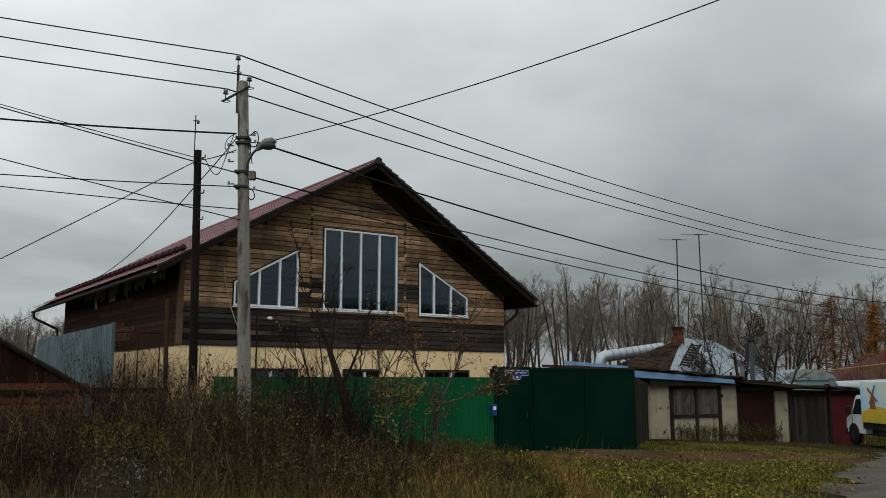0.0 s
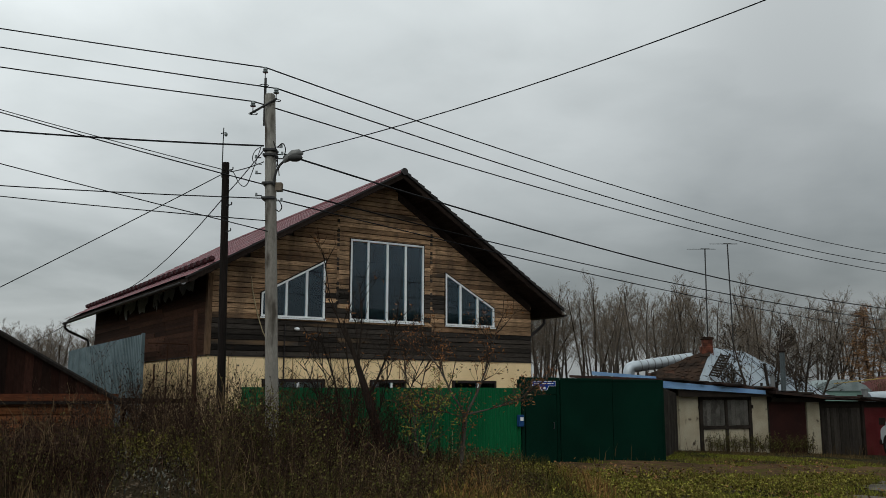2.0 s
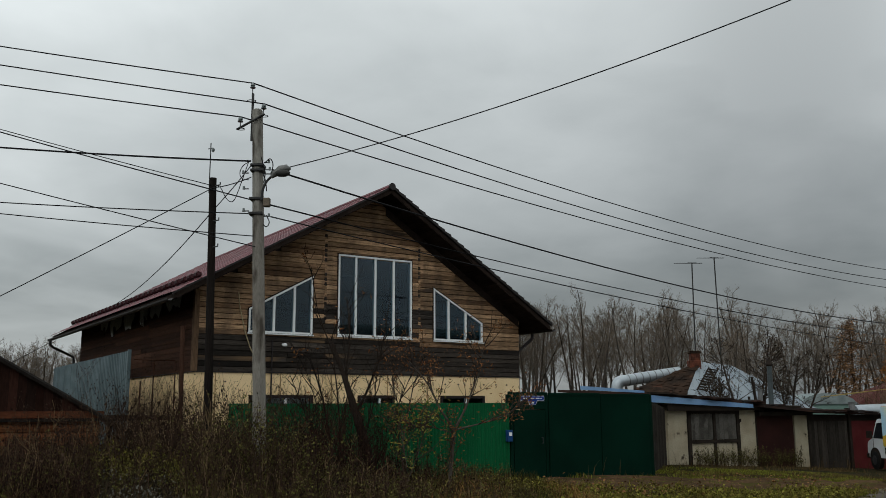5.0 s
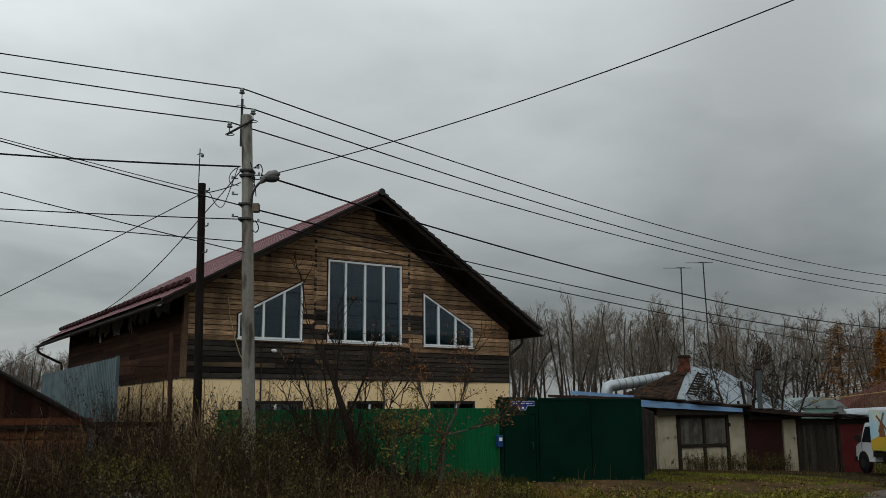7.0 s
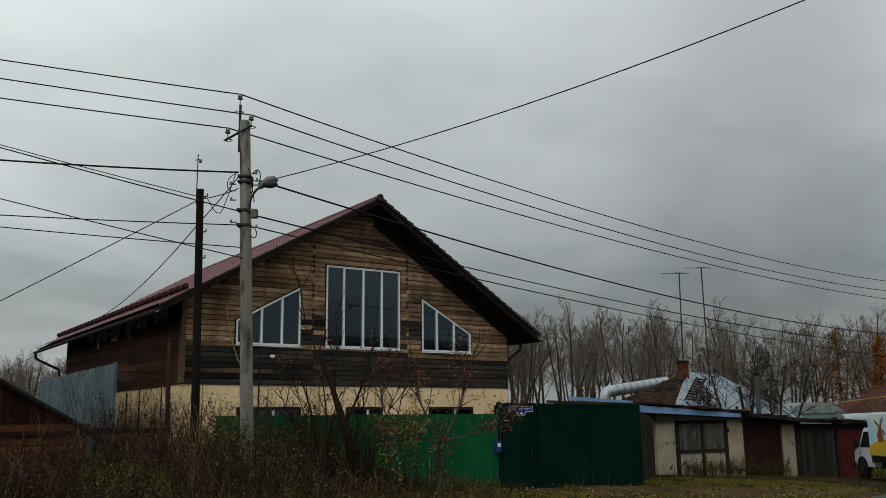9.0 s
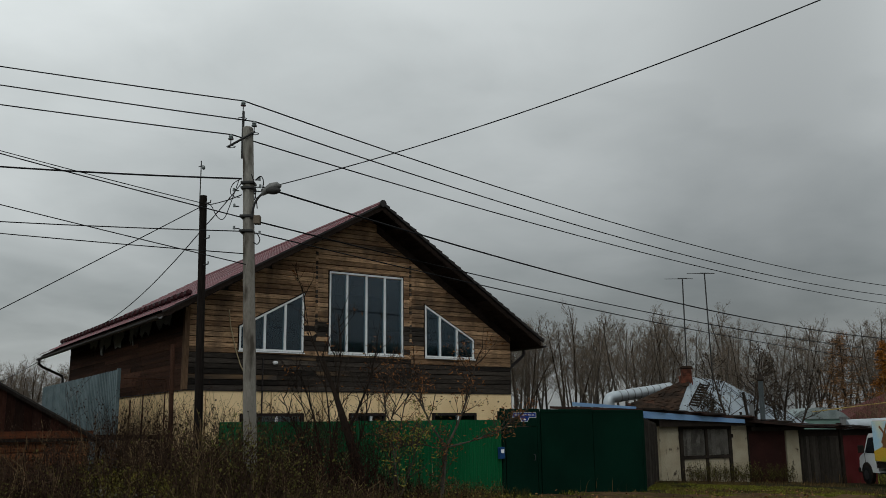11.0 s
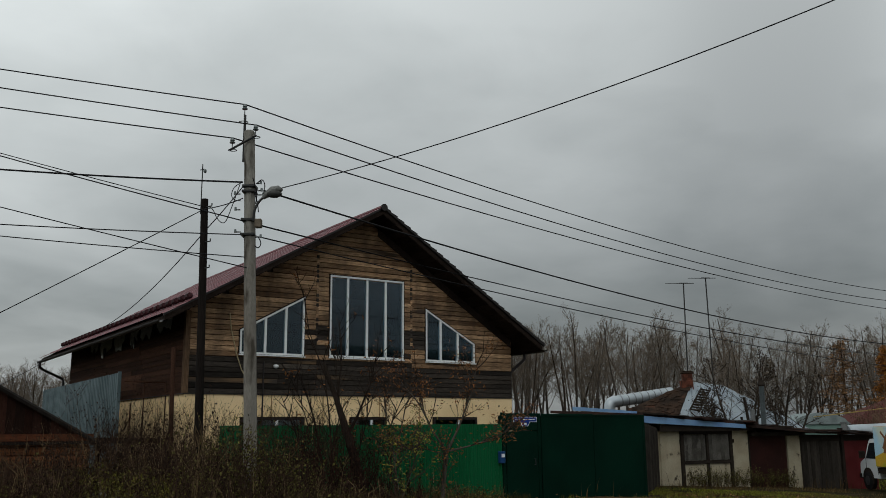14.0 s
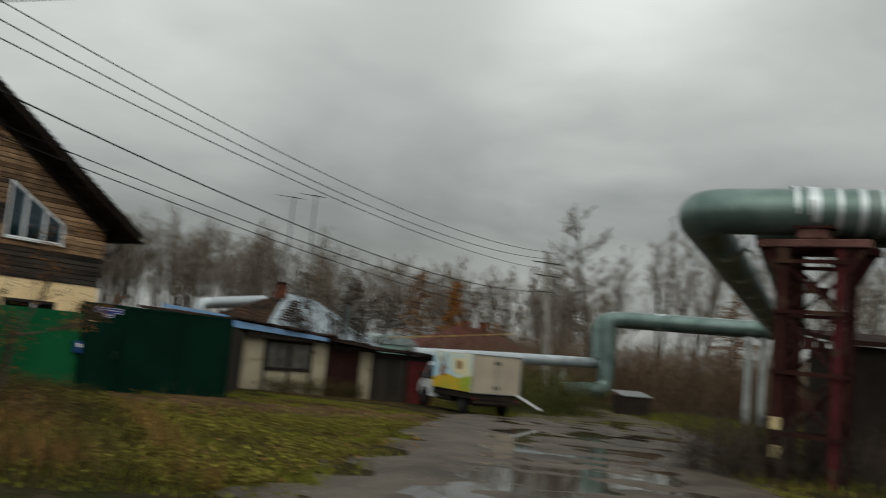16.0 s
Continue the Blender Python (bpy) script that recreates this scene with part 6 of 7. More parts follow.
M_DARKLEAF = mat("dark_dry_leaves", (0.04, 0.03, 0.02), 0.85, 0.3, 2, 20, 0, rand=0.5, island=True)
for k, (x, y, h) in enumerate(((13.75, 43.2, 6.2), (16.2, 44.6, 5.6), (12.2, 43.4, 4.6))):  # before the hut's roof
    t = thing("apple_tree", Matrix.Translation((x, y, -0.6)), "old apple tree with few dry leaves before the hut", "tree", "apple trees")
    tr, cr, tp = bare_tree(300 + k, h, 0.11, stems=3, twig=0.013, fine=3, spread=0.95, low=0.45, up=0.02)
    part("trunk", tr, M_DARKBARK, t)
    part("crown", cr, M_DARKBARK, t)
    lf = leaf_cloud(random.Random(k), tp, 0.8, 0.065, 0.03, 2, 0.10)
    part("leaves", fast_mesh("leaves", lf.v, lf.f, M_DARKLEAF), None, t, "few dark dry leaves")


def larch(seed, height, wide, dense=1.0, taper=1.0):
    rng = random.Random(seed)
    trunk, crown = Geo(), Geo()
    trunk.tube([(0, 0, -0.3), (0, 0, height * 0.5), (0, 0, height)], [0.16, 0.1, 0.02], 6)
    for k in range(150):
        t = 0.12 + 0.86 * (k / 150)
        a = rng.uniform(0, 6.283)
        ln = wide * (1.05 - t) ** taper * rng.uniform(0.6, 1.15) + 0.15
        pts, rad = limb(rng, (0, 0, height * t), (math.cos(a), math.sin(a), -0.05), ln, 0.03, 0.1, 4, -0.01)
        trunk.tube(pts, 0.014, 3, cap=False)
        for j in range(int((24 + ln * 34) * dense * (1 if dense == 1 else 1.6 - t))):
            i = rng.randrange(4)
            c = pts[i].lerp(pts[i + 1], rng.random()) + Vector((rng.gauss(0, 0.10), rng.gauss(0, 0.10), rng.gauss(-0.06, 0.10)))
            d = Vector((rng.gauss(0, 1), rng.gauss(0, 1), rng.gauss(0, 0.5))).normalized() * rng.uniform(0.07, 0.16)
            e = Vector((rng.gauss(0, 1), rng.gauss(0, 1), rng.gauss(0, 1))).normalized() * 0.035
            crown.add([c - d, c + e, c + d, c - e], [(0, 1, 2, 3)])
    return trunk, crown


for k, (x, y, h, w) in enumerate(((34.9, 72, 9.2, 2.6), (31.5, 72, 9.9, 2.9), (40.5, 74, 6.0, 1.8), (49.5, 52.5, 9.4, 3.0))):
    t = thing("larch", Matrix.Translation((x, y, -0.8)), "autumn larch with rusty orange needles", "tree", "larches")
    tr, cr = larch(50 + k, h, w, 1.0 if k == 0 else 0.6, 1.0 if k == 0 else 0.6)
    part("trunk", tr, M_DARKBARK, t)
    part("crown", cr, M_LARCH if k == 0 else M_LARCHBROWN, t)


def thicket(name, label, boxes, seed, material, height, count, twig=0.012):
    """Uncountable brush: crossing twigs over a stretch of ground."""
    rng = random.Random(seed)
    g = Geo()
    for x0, x1, y0, y1 in boxes:
        for k in range(count):
            x, y = rng.uniform(x0, x1), rng.uniform(y0, y1)
            z = float(rise(x, y)) - 0.05
            h = height * rng.uniform(0.4, 1.1)
            pts, rad = limb(rng, (x, y, z), (rng.gauss(0, 0.25), rng.gauss(0, 0.25), 1), h, twig, 0.12, 4, 0.03)
            g.tube(pts, [max(q, twig * 0.5) for q in rad], 3, cap=False)
            for b in range(5):
                j = rng.randrange(1, 4)
                bp, br = limb(rng, pts[j].lerp(pts[j + 1], rng.random()), (rng.gauss(0, 0.6), rng.gauss(0, 0.6), 0.7), h * rng.uniform(0.15, 0.4), twig * 0.6, 0.2, 2)
                g.tube(bp, twig * 0.45, 3, cap=False)
    me = fast_mesh(name, g.v, g.f, material)
    return tagged(new(name, me), label, "bushes", kind="stuff")


thicket("brushwood", "brown leafless brushwood behind the pipeline", [(26, 48, 52, 60), (39, 60, 44, 56), (38, 52, 74, 80), (42, 62, 30, 44)], 71, M_BROWNTHICKET, 4.4, 1400, 0.022)
thicket("brushwood", "low brown brushwood below the far trees", [(0, 62, 74, 82)], 72, M_BROWNTHICKET, 1.5, 300, 0.018)
thicket("brushwood", "green-brown bushes between truck and pipe", [(20.5, 27, 37, 43)], 73, mat("dull_green_bush", (0.075, 0.078, 0.024), 0.9, 0.3, 0.5, 8, 0, rand=0.6, island=True, tint=(0.04, 0.036, 0.015)), 2.2, 700, 0.02)
thicket("brushwood", "dry shrubs round the foot of the pipe tower", [(12.6, 15.6, 13.2, 15.2), (15, 20, 11.5, 14.5)], 74, M_DARKBARK, 1.3, 420, 0.009)
thicket("brushwood", "far brown brushwood beyond the house", [(-70, -34, 100, 112)], 75, M_BROWNTHICKET, 4.0, 500, 0.03)


# ---- young trees before the fence ----
def young_tree(name, label, stems, leaf_material, leaf_share, seed, sub=7, leaf=0.05, twigs=4):
    """stems: lines of (place, radius) that were followed for trunk and limbs."""
    rng = random.Random(seed)
    t = thing(name, None, label, "tree")
    trunk, crown, tips = Geo(), Geo(), []
    for line in stems:
        pts = [Vector(p) for p, r in line]
        trunk.tube(pts, [r * (0.72 if name == "young_rowan" else 1.0) for p, r in line], 7)
        total = len(pts) - 1
        for k in range(sub):
            u = (0.3 + 0.7 * (k + rng.random()) / sub) * total
            i = min(int(u), total - 1)
            p = pts[i].lerp(pts[i + 1], u - i)
            d = (pts[i + 1] - pts[i]).normalized() + Vector((rng.gauss(0, 0.6), rng.gauss(0, 0.6), rng.gauss(0.25, 0.3)))
            bp, br = limb(rng, p, d, rng.uniform(0.35, 0.95), 0.012, 0.16, 5, 0.05)
            crown.tube(bp, [max(q, 0.004) for q in br], 4, cap=False)
            for c in range(twigs):
                j = rng.randrange(1, 5)
                w = (bp[j + 1] - bp[j]).normalized() + Vector((rng.gauss(0, 0.7), rng.gauss(0, 0.7), rng.gauss(0.1, 0.4)))
                cp, cr = limb(rng, bp[j], w, rng.uniform(0.15, 0.4), 0.006, 0.2, 3, 0.03)
                crown.tube(cp, 0.0035, 3, cap=False)
                tips += [cp[-1], cp[-2]]
            tips.append(bp[-1])
    part("trunk", trunk, M_BARK if name == "young_rowan" else M_BLACKBARK, t, smooth=True)
    part("crown", crown, M_DARKBARK if name == "young_rowan" else M_BLACKBARK, t)
    lf = leaf_cloud(rng, tips, leaf_share, leaf, 0.02, 4, 0.06)
    if lf.f:
        part("leaves", fast_mesh("leaves", lf.v, lf.f, leaf_material), None, t, "last withered leaves")
    return t


young_tree("young_rowan", "young rowan with a forked trunk and last orange leaves", [
    [((-0.22, 18, -0.1), 0.06), ((-0.17, 18, 0.7), 0.052), ((-0.08, 18, 1.56), 0.045)],
    [((-0.08, 18, 1.56), 0.038), ((0.15, 18, 2.0), 0.03), ((0.42, 17.9, 2.7), 0.021), ((0.55, 17.9, 3.3), 0.01)],
    [((-0.08, 18, 1.56), 0.034), ((-0.35, 18.1, 1.95), 0.027), ((-0.62, 18.1, 2.5), 0.018), ((-1.0, 18.2, 2.95), 0.006)],
    [((-0.08, 18, 1.56), 0.028), ((0.4, 17.8, 1.68), 0.02), ((0.95, 17.7, 1.86), 0.013), ((1.3, 17.7, 2.1), 0.005)],
    [((-0.1, 18, 1.5), 0.018), ((-0.5, 17.9, 1.62), 0.012), ((-0.9, 17.8, 1.66), 0.006)]], M_RUSTLEAF, 0.8, 31, 12, leaf=0.038, twigs=6)
young_tree("young_tree", "dark leaning young tree, nearly bare, before the green fence", [
    [((-1.62, 18.2, 0.1), 0.125), ((-1.78, 18.2, 0.95), 0.11), ((-2.05, 18.2, 1.85), 0.085), ((-2.3, 18.2, 2.6), 0.055), ((-2.55, 18.2, 3.3), 0.025)],
    [((-2.06, 18.2, 1.9), 0.032), ((-1.85, 18.1, 2.3), 0.025), ((-1.6, 18.0, 2.9), 0.015), ((-1.45, 18, 3.6), 0.008)],
    [((-2.3, 18.2, 2.6), 0.025), ((-2.6, 18.3, 3.2), 0.018), ((-2.9, 18.3, 4.0), 0.01), ((-3.05, 18.3, 4.9), 0.005)],
    [((-2.3, 18.2, 2.6), 0.022), ((-2.2, 18.1, 3.3), 0.015), ((-2.25, 18.1, 4.2), 0.008)]], M_RUSTLEAF, 0.05, 32, 8)
young_tree("young_tree", "thin many-stemmed bare shrub beside the leaning tree", [
    [((-2.55, 18.6, 0.1), 0.03), ((-2.6, 18.6, 1.2), 0.026), ((-2.8, 18.6, 2.2), 0.018), ((-3.1, 18.6, 3.1), 0.008)],
    [((-2.45, 18.6, 0.1), 0.028), ((-2.4, 18.6, 1.2), 0.022), ((-2.5, 18.6, 2.3), 0.016), ((-2.65, 18.6, 3.5), 0.007)],
    [((-2.7, 18.6, 0.1), 0.024), ((-2.95, 18.6, 1.3), 0.02), ((-3.2, 18.6, 2.0), 0.012), ((-3.5, 18.6, 2.7), 0.006)],
    [((-1.35, 18.4, 0.1), 0.022), ((-1.2, 18.4, 1.2), 0.018), ((-1.25, 18.4, 2.0), 0.012), ((-0.95, 18.4, 2.7), 0.006)]], M_RUSTLEAF, 0.04, 33, 8)
young_tree("young_tree", "tangled bare shrub with many fine dark twigs", [
    [((-2.1, 18.9, 0.1), 0.022), ((-2.0, 18.9, 1.2), 0.018), ((-1.75, 18.9, 2.2), 0.012), ((-1.7, 18.9, 3.2), 0.006)],
    [((-2.3, 18.9, 0.1), 0.02), ((-2.5, 18.9, 1.4), 0.016), ((-2.3, 18.9, 2.4), 0.011), ((-2.45, 18.9, 3.6), 0.005)],
    [((-3.0, 18.4, 0.1), 0.02), ((-3.1, 18.4, 1.2), 0.016), ((-2.9, 18.4, 2.1), 0.011), ((-3.2, 18.4, 3.0), 0.005)]], M_RUSTLEAF, 0.06, 36, 13, twigs=6)
young_tree("young_rowan", "slender rowan sapling with reddish leaves high on the twigs", [
    [((-1.2, 19.2, 0.1), 0.03), ((-1.15, 19.2, 1.5), 0.022), ((-0.95, 19.2, 2.5), 0.014), ((-0.7, 19.2, 3.0), 0.006)],
    [((-1.12, 19.2, 1.7), 0.018), ((-1.4, 19.2, 2.4), 0.012), ((-1.3, 19.2, 3.0), 0.006)]], M_RUSTLEAF, 0.55, 34, 13, leaf=0.036, twigs=5)
young_tree("young_rowan", "small sapling with yellow-green leaves before the fence", [
    [((-0.95, 17.4, 0.1), 0.02), ((-1.0, 17.4, 0.9), 0.015), ((-1.1, 17.4, 1.6), 0.008)],
    [((-0.98, 17.4, 0.6), 0.012), ((-0.75, 17.4, 1.2), 0.009), ((-0.6, 17.4, 1.75), 0.005)]], M_YELLOWLEAF, 0.8, 35, 12, leaf=0.045)

# ---- weeds and grass ----
M_GRASS = mat("grass_green", (0.165, 0.18, 0.021), 0.85, 0.3, 0.9, 6, 0, rand=0.7, island=True, tint=(0.075, 0.060, 0.016))
M_DRYGRASS = mat("grass_dry", (0.11, 0.072, 0.03), 0.9, 0.3, 0.5, 6, 0, rand=0.5, island=True, tint=(0.055, 0.035, 0.016))
M_RUSTSTRAW = mat("rusty_straw", (0.20, 0.105, 0.036), 0.9, 0.3, 0.5, 6, 0, rand=0.7, island=True, tint=(0.09, 0.055, 0.02))
M_OLIVE = mat("olive_grass", (0.120, 0.105, 0.028), 0.9, 0.3, 0.6, 6, 0, rand=0.7, island=True, tint=(0.06, 0.052, 0.014))
M_BANKGRASS = mat("bank_grass", (0.045, 0.046, 0.012), 0.9, 0.3, 0.6, 6, 0, rand=0.6, island=True, tint=(0.03, 0.022, 0.009))
M_BANKSTRAW = mat("bank_straw", (0.095, 0.062, 0.028), 0.9, 0.3, 0.5, 6, 0, rand=0.7, island=True, tint=(0.03, 0.02, 0.01))
M_STRAWSTALK = mat("straw_stalk", (0.17, 0.115, 0.06), 0.9, 0.3, 0.5, 8, 0, rand=0.5, island=True, tint=(0.09, 0.06, 0.03))
M_WEED = mat("dry_weeds", (0.046, 0.028, 0.018), 0.9, 0.3, 0.5, 8, 0, rand=0.6, island=True, tint=(0.018, 0.011, 0.008))
M_DARKBRUSH = mat("dark_brush", (0.030, 0.015, 0.010), 0.95, 0.3, 0.5, 8, 0, rand=0.7, island=True, tint=(0.014, 0.008, 0.006))
M_VERGELEAF = mat("verge_leaves", (0.16, 0.155, 0.026), 0.85, 0.3, 0.7, 8, 0, rand=0.7, island=True, tint=(0.085, 0.055, 0.018))
M_WEEDLEAF = mat("weed_leaves", (0.105, 0.10, 0.026), 0.85, 0.3, 0.7, 8, 0, rand=0.7, island=True, tint=(0.045, 0.036, 0.014))


def blades(name, label, n, seed, area, height, width, material, keep):
    """Single blades of grass, gathered in one mesh."""
    r = np.random.RandomState(seed)
    x, y = r.uniform(area[0], area[1], n), r.uniform(area[2], area[3], n)
    ok = keep(x, y, r)
    x, y = x[ok], y[ok]
    n = len(x)
    z = ground_height(x, y) - 0.02
    h = height * r.uniform(0.4, 1.25, n)
    a, lean, b = r.uniform(0, 6.283, n), r.uniform(0.1, 0.7, n), r.uniform(0, 6.283, n)
    dx, dy = np.cos(a) * width, np.sin(a) * width
    tx, ty = np.cos(b) * lean * h, np.sin(b) * lean * h
    v = np.stack([np.stack([x - dx, y - dy, z], -1), np.stack([x + dx, y + dy, z], -1), np.stack([x + tx * 0.35 + dx * 0.6, y + ty * 0.35 + dy * 0.6, z + h * 0.6], -1),
                  np.stack([x + tx, y + ty, z + h * 0.97], -1), np.stack([x + tx * 0.35 - dx * 0.6, y + ty * 0.35 - dy * 0.6, z + h * 0.6], -1)], 1).reshape(-1, 3)
    i = np.arange(n)[:, None] * 5
    f = np.concatenate([i + np.array([[0, 1, 2, 4]])], 0).tolist() + (i + np.array([[4, 2, 3]])).tolist()
    return tagged(new(name, fast_mesh(name, v.tolist(), f, material)), label, "grass", kind="stuff")


def off_road(x, y, r, margin=0.0):
    return (x < road_left(y) - margin + r.uniform(-0.5, 0.3, len(x))) | (x > road_right(y) + margin)


def fence_y(x):
    return 24.371 + (x + 2.267) * 0.687 - 3.15


def hollow(x, y):
    """The bare litter-strewn dip in the bank, open towards the road."""
    return (np.abs(x / y + 0.355) < 0.055 + 0.015 * np.sin(3 * y)) & (y < 16.6)


def lawn(x, y, r):
    d = fence_y(x) - y
    track = np.clip(track_inside(x, y) / 0.5 + 0.6, 0, 1.14)  # trodden track before the gate and garages
    return off_road(x, y, r) & (y < np.where(x < 5.2, fence_y(x), 33.5 + (x - 7.9) * 0.577)) & (r.uniform(0, 1, len(x)) > 0.82 * track)


blades("grass", "short green autumn grass on the verge", 230000, 1, (-1.5, 13, 10, 32), 0.075, 0.011, M_GRASS, lambda x, y, r: lawn(x, y, r) & (x > 0.5 * np.sin(y)) & (np.sin(x * 1.9 + 0.7 * y) + np.sin(1.6 * y - x) + np.sin(0.6 * x - 2.7 * y) + r.uniform(-1.3, 1.3, len(x)) > -0.45))
blades("grass", "patches of dry yellow grass on the verge", 50000, 2, (-3, 15, 10, 36), 0.15, 0.008, M_DRYGRASS, lambda x, y, r: lawn(x, y, r) & (np.sin(x * 1.3 + y * 0.6) + np.sin(y * 1.1 - x * 0.4) + r.uniform(-1, 1, len(x)) > 0.3))
blades("grass", "rank dark grass on the weedy bank", 34000, 3, (-14, 2, 10, 25), 0.30, 0.008, M_BANKGRASS, lambda x, y, r: (y < fence_y(x)) & (x / y > -0.30 + r.normal(0, 0.05, len(x))) & ~(hollow(x, y) & (r.uniform(0, 1, len(x)) < 0.6)))
blades("grass", "dry straw among the weeds on the bank", 22000, 4, (-14, 3, 10, 25), 0.5, 0.006, M_BANKSTRAW, lambda x, y, r: (y < fence_y(x)) & (x < r.uniform(-1.5, 1.5, len(x))) & ~(hollow(x, y) & (r.uniform(0, 1, len(x)) < 0.9)))
blades("grass", "longer yellow-green grass tufts on the verge", 18000, 7, (-0.5, 7, 10, 26), 0.17, 0.010, M_GRASS, lambda x, y, r: lawn(x, y, r) & (np.sin(x * 2.3 + y) + np.sin(1.9 * y - 0.8 * x) + r.uniform(-0.8, 0.8, len(x)) > 0.5))
blades("grass", "rusty straw tufts beside the verge", 11000, 8, (-1.6, 2.4, 10.5, 19), 0.42, 0.006, M_RUSTSTRAW, lambda x, y, r: (x < road_left(y) - 0.8) & (np.sin(x * 2.9 + 1) + np.sin(y * 2.3 + x) + r.uniform(-0.7, 0.7, len(x)) > 0.75))
blades("grass", "olive grass in clumps on the bank", 26000, 9, (-9, 1.5, 11, 17), 0.24, 0.009, M_OLIVE, lambda x, y, r: (x / y > -0.33 + r.normal(0, 0.03, len(x))) & ~hollow(x, y) & (np.sin(x * 1.7 + 0.5 * y) + np.sin(y * 1.9 - 0.6 * x + 2) + r.uniform(-0.8, 0.8, len(x)) > 0.4))
blades("grass", "grass along the far side of the road", 26000, 5, (12, 44, 12, 46), 0.25, 0.014, M_GRASS, lambda x, y, r: (x > road_right(y) - 0.2) | ((x > 18.5) & (y > 33) & (x < 31)))
blades("grass", "tall grass at the foot of the garages and gate", 5000, 6, (1, 19, 25, 40), 0.5, 0.007, M_DRYGRASS, lambda x, y, r: np.abs(y - np.where(x < 5.7, fence_y(x) + 0.4, 33.4 + (x - 7.9) * 0.577)) < 0.35 + r.uniform(0, 0.3, len(x)))


def weed_bank(name, label, n, seed, spots, height, material, leaf_material, leaf_n, leaf_size, stalk=0.005):
    rng = random.Random(seed)
    g, lv, lf = Geo(), [], []
    for k in range(n):
        x, y = spots(rng)
        z = float(rise(x, y)) - 0.03
        h = height(x, y) * rng.uniform(0.45, 1.15)
        pts, rad = limb(rng, (x, y, z), (rng.gauss(0, 0.16), rng.gauss(0, 0.16), 1), h, stalk, 0.07, 4, 0.02)
        g.tube(pts, [max(q, 0.0028) for q in rad], 3, cap=False)
        for b in range(6):
            j = rng.randrange(1, 4)
            q = pts[j].lerp(pts[j + 1], rng.random())
            bp, br = limb(rng, q, (rng.gauss(0, 0.5), rng.gauss(0, 0.5), 0.8), h * rng.uniform(0.12, 0.32), 0.003, 0.15, 2)
            g.tube(bp, 0.0025, 3, cap=False)
            for m in range(leaf_n):
                c = bp[rng.randrange(1, 3)] + Vector((rng.gauss(0, 0.035), rng.gauss(0, 0.035), rng.gauss(0, 0.065)))
                a = Vector((rng.gauss(0, 1), rng.gauss(0, 1), rng.gauss(-0.5, 0.7))).normalized() * leaf_size * rng.uniform(0.5, 1.3)
                e = a.cross(Vector((rng.gauss(0, 1), rng.gauss(0, 1), rng.gauss(0, 1)))) * rng.uniform(0.35, 0.6)
                i = len(lv)
                lv += [tuple(c - a), tuple(c + e), tuple(c + a), tuple(c - e)]
                lf.append((i, i + 1, i + 2, i + 3))
    tagged(new(name, fast_mesh(name, g.v, g.f, material)), label, "weeds", kind="stuff")
    if lf:
        tagged(new("weed_leaves", fast_mesh("weed_leaves", lv, lf, leaf_material)), "withered leaves on " + label, "leaves", kind="stuff")


def bank_spot(rng):
    while True:
        x, y = rng.uniform(-13.5, 1.2), rng.uniform(12.5, 23)
        if (x > -3.6 and y > 15.5 and rng.random() < 0.75) or (x < -7.2 and y > 15 and rng.random() < 0.6):
            continue
        if hollow(x, y) and rng.random() < 0.72:
            continue
        if y < float(fence_y(x)) and not (x > -0.6 and y < 14.5):
            return x, y


def bank_height(x, y):
    t = min(1.0, max(0.0, (-x + 1.0) / 5.0))
    t = t * (1.0 if x > -6.3 else max(0.28, 1.0 - 0.55 * (-6.3 - x)))
    return (0.5 + 0.9 * t) * (0.75 + 0.25 * math.sin(x * 2.1) * math.sin(y * 1.7))


weed_bank("straw_weeds", "pale dry stalks standing among the weeds", 420, 47, bank_spot, lambda x, y: 1.05 * bank_height(x, y), M_STRAWSTALK, M_WEED, 1, 0.02, 0.006)
weed_bank("dead_weeds", "tangle of tall dead brown weeds on the bank", 1450, 41, bank_spot, bank_height, M_WEED, M_WEED, 4, 0.016)
weed_bank("green_weeds", "low leafy weeds on the bank", 1100, 42, bank_spot, lambda x, y: 0.5, M_WEED, M_WEEDLEAF, 6, 0.02)
weed_bank("tall_weeds", "thin tall stalks round the poles", 340, 43, lambda rng: (rng.uniform(-7.4, -2.6), rng.uniform(14.2, 21.0)), lambda x, y: 1.25 if y < 17 else 1.9, M_WEED, M_WEED, 4, 0.02, 0.008)
weed_bank("pole_weeds", "olive leafy weeds round the foot of the concrete pole", 190, 46, lambda rng: (rng.gauss(-3.3, 0.6), rng.uniform(14.3, 15.7)), lambda x, y: 1.25, M_WEED, M_WEEDLEAF, 5, 0.02, 0.006)
weed_bank("bush_weeds", "dark bramble before the green fence", 330, 44, lambda rng: (rng.gauss(-2.3, 0.75), rng.uniform(17.0, 19.3)), lambda x, y: 1.55, M_DARKBRUSH, M_DARKBRUSH, 2, 0.02, 0.008)
weed_bank("brush_weeds", "dark reddish-brown brush covering the bank", 900, 49, lambda rng: (lambda y: (y * rng.uniform(-0.72, -0.40), y))(rng.uniform(12.2, 16.8)), lambda x, y: 0.62, M_DARKBRUSH, M_DARKBRUSH, 3, 0.014, 0.006)
weed_bank("leafy_weeds", "yellow-green leafy weeds at the rim of the dip in the bank", 150, 50, lambda rng: (lambda y: (y * (rng.choice((-0.295, -0.42, -0.35)) + rng.gauss(0, 0.018)), y))(rng.uniform(15.0, 17.0)), lambda x, y: 0.42, M_WEED, M_VERGELEAF, 5, 0.024, 0.004)
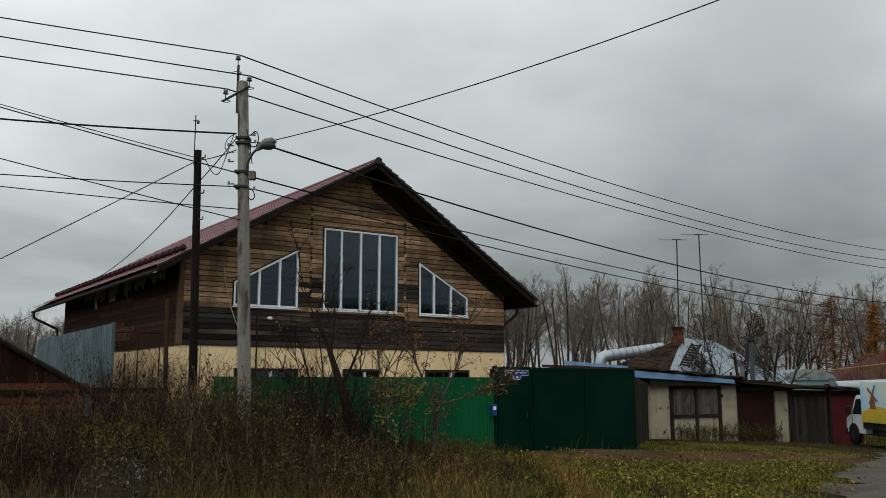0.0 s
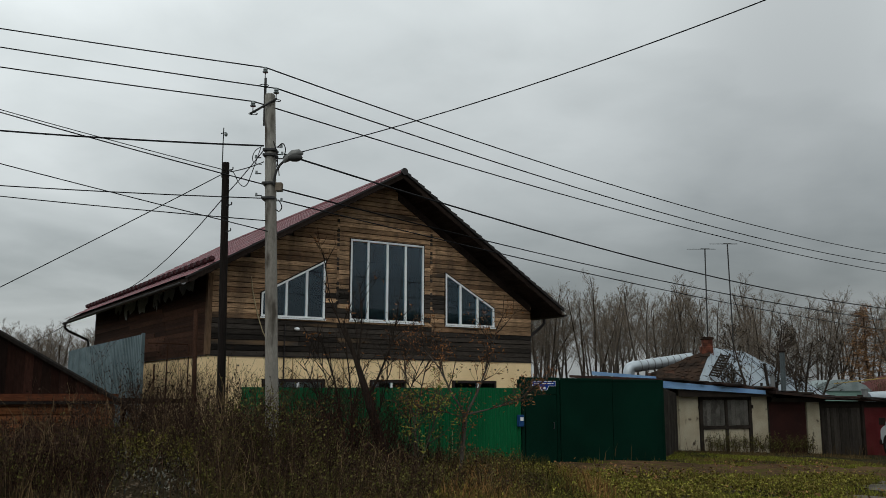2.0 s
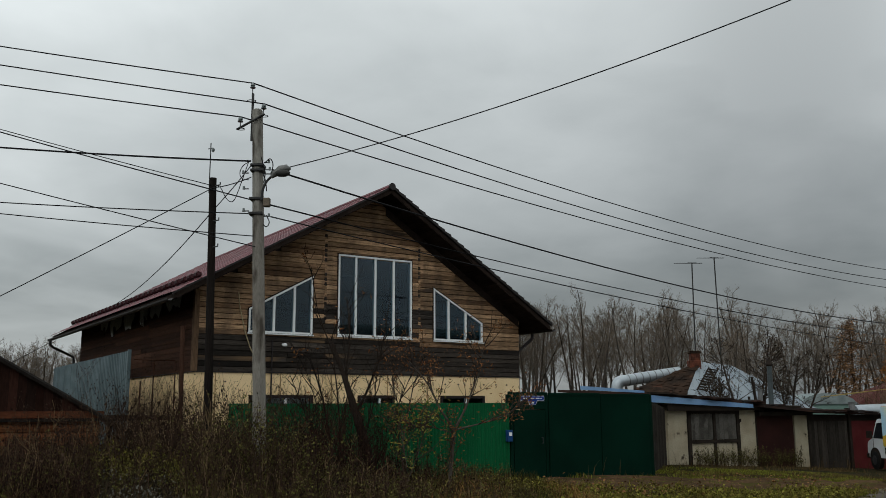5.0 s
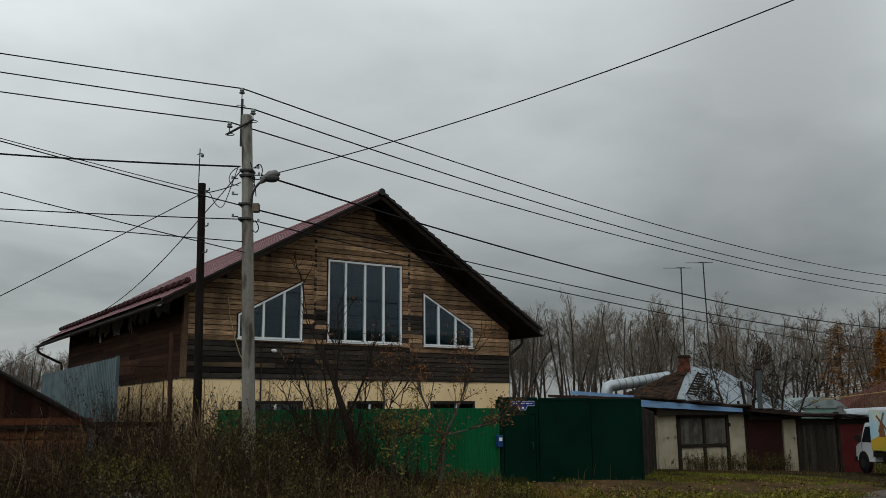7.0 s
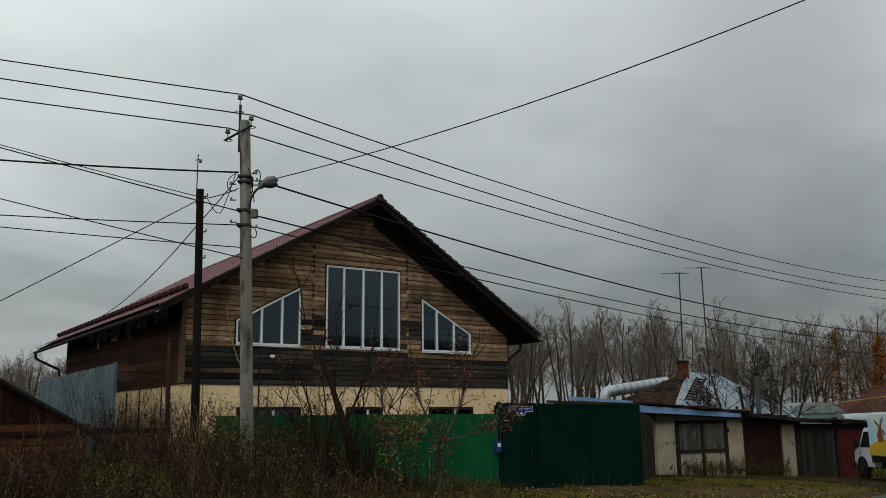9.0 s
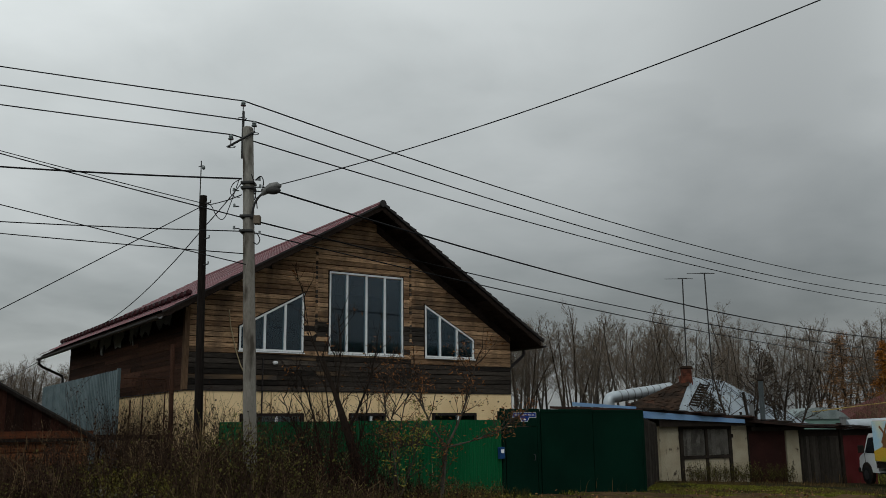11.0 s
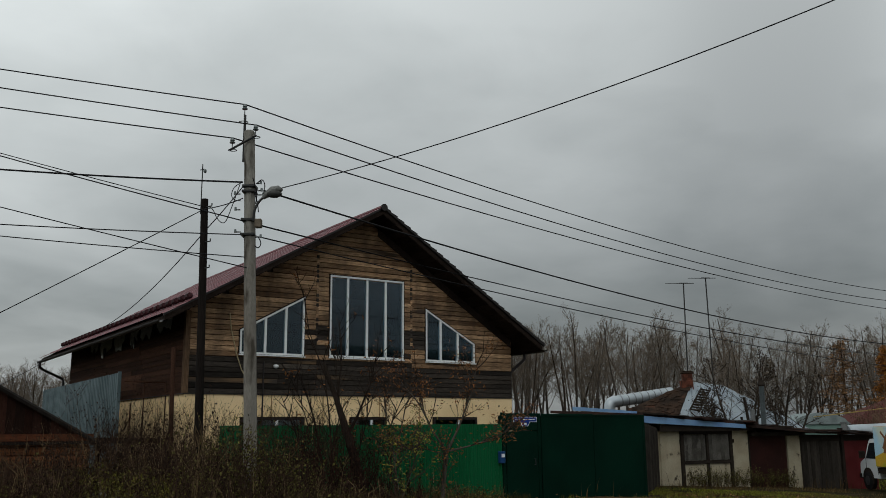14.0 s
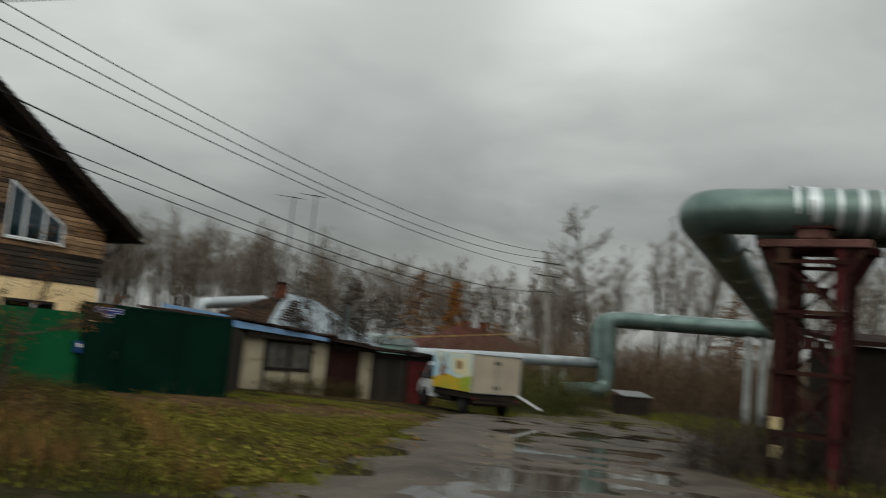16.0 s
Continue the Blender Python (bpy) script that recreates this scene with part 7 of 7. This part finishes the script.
weed_bank("tall_brush", "tall dark dead stalks before the grey sheet fence", 210, 51, lambda rng: (rng.uniform(-7.7, -5.4), rng.uniform(18.8, 21.3)), lambda x, y: 1.75, M_DARKBRUSH, M_DARKBRUSH, 3, 0.018, 0.008)
weed_bank("garage_weeds", "dry weeds growing before the garage doors", 300, 45, lambda rng: (lambda u: (7.86 + 0.866 * u + 0.2, 34.0 + 0.5 * u - 0.5))(rng.uniform(0.9, 6.6)), lambda x, y: 0.62, M_WEED, M_WEEDLEAF, 4, 0.02)


def verge_spot(rng):
    while True:
        x, y = rng.uniform(-1.0, 9.5), rng.uniform(10.5, 25)
        if x < float(road_left(np.array(y))) - 0.4 and y < float(fence_y(x)) - 0.5 and float(track_inside(np.array(x), np.array(y))) < -0.3 and math.sin(x * 1.7 + y * 0.9) + math.sin(y * 1.4 - x) + rng.uniform(-1, 1) > 0.2:
            return x, y


weed_bank("verge_weeds", "low yellow-green leafy plants in the verge grass", 2000, 48, verge_spot, lambda x, y: 0.17, M_BANKSTRAW, M_VERGELEAF, 5, 0.024, 0.003)
# fallen leaves and pale litter on the bank
rng = random.Random(77)
g = Geo()
for k in range(5200):
    x, y = rng.uniform(-13, 6), rng.uniform(11, 23)
    if x > float(road_left(np.array(y))) - 0.3 or y > float(fence_y(x)):
        continue
    if k % 5 == 0:
        y = rng.uniform(12.5, 16.6)
        x = y * (-0.355 + rng.gauss(0, 0.045))
    z = float(ground_height(np.array([x]), np.array([y]))[0]) + 0.02 + rng.random() * 0.08
    a = Vector((rng.gauss(0, 1), rng.gauss(0, 1), rng.gauss(0, 0.3))).normalized() * rng.uniform(0.018, 0.042)
    b = Vector((-a.y, a.x, rng.gauss(0, 0.02))) * 0.6
    c = Vector((x, y, z))
    g.add([c - a, c + b, c + a, c - b], [(0, 1, 2, 3)])
tagged(new("fallen_leaves", fast_mesh("fallen_leaves", g.v, g.f, mat("fallen_leaf", (0.068, 0.050, 0.033), 0.8, 0.3, 1, 10, 0, rand=0.7, island=True))), "scattered fallen brown leaves on the ground", "leaves", kind="stuff")

g = Geo()
for k in range(420):
    y = rng.uniform(13.0, 16.4)
    x = y * (-0.345 + rng.gauss(0, 0.04))
    z = float(ground_height(np.array([x]), np.array([y]))[0]) + 0.05 + rng.random() * 0.12
    a = Vector((rng.gauss(0, 1), rng.gauss(0, 1), rng.gauss(0, 0.5))).normalized() * rng.uniform(0.012, 0.036)
    b = Vector((-a.y, a.x, rng.gauss(0, 0.03))) * rng.uniform(0.4, 0.9)
    c = Vector((x, y, z))
    g.add([c - a, c + b, c + a, c - b], [(0, 1, 2, 3)])
tagged(new("pale_litter", fast_mesh("pale_litter", g.v, g.f, mat("pale_litter", (0.125, 0.12, 0.10), 0.8, 0.3, 1, 10, 0, rand=0.8, island=True))), "pale dead leaves and paper scraps in a dip of the bank", "litter", kind="stuff")
g = Geo()
for k in range(2600):
    x, y = rng.uniform(-0.5, 11), rng.uniform(11, 28)
    if x > float(road_left(np.array(y))) + 0.5 or y > float(fence_y(x)) or math.sin(x * 0.9 + y * 0.5) + math.sin(y * 0.8 - x * 0.7) + rng.uniform(-1, 1) < 0.1:
        continue
    z = float(ground_height(np.array([x]), np.array([y]))[0]) + 0.06 + rng.random() * 0.07
    a = Vector((rng.gauss(0, 1), rng.gauss(0, 1), rng.gauss(0, 0.3))).normalized() * rng.uniform(0.025, 0.055)
    b = Vector((-a.y, a.x, rng.gauss(0, 0.02))) * 0.7
    c = Vector((x, y, z))
    g.add([c - a, c + b, c + a, c - b], [(0, 1, 2, 3)])
tagged(new("fallen_leaves", fast_mesh("fallen_leaves", g.v, g.f, mat("rusty_fallen_leaf", (0.16, 0.08, 0.032), 0.8, 0.3, 1, 10, 0, rand=0.7, island=True))), "rusty fallen leaves caught in the verge grass", "leaves", kind="stuff")
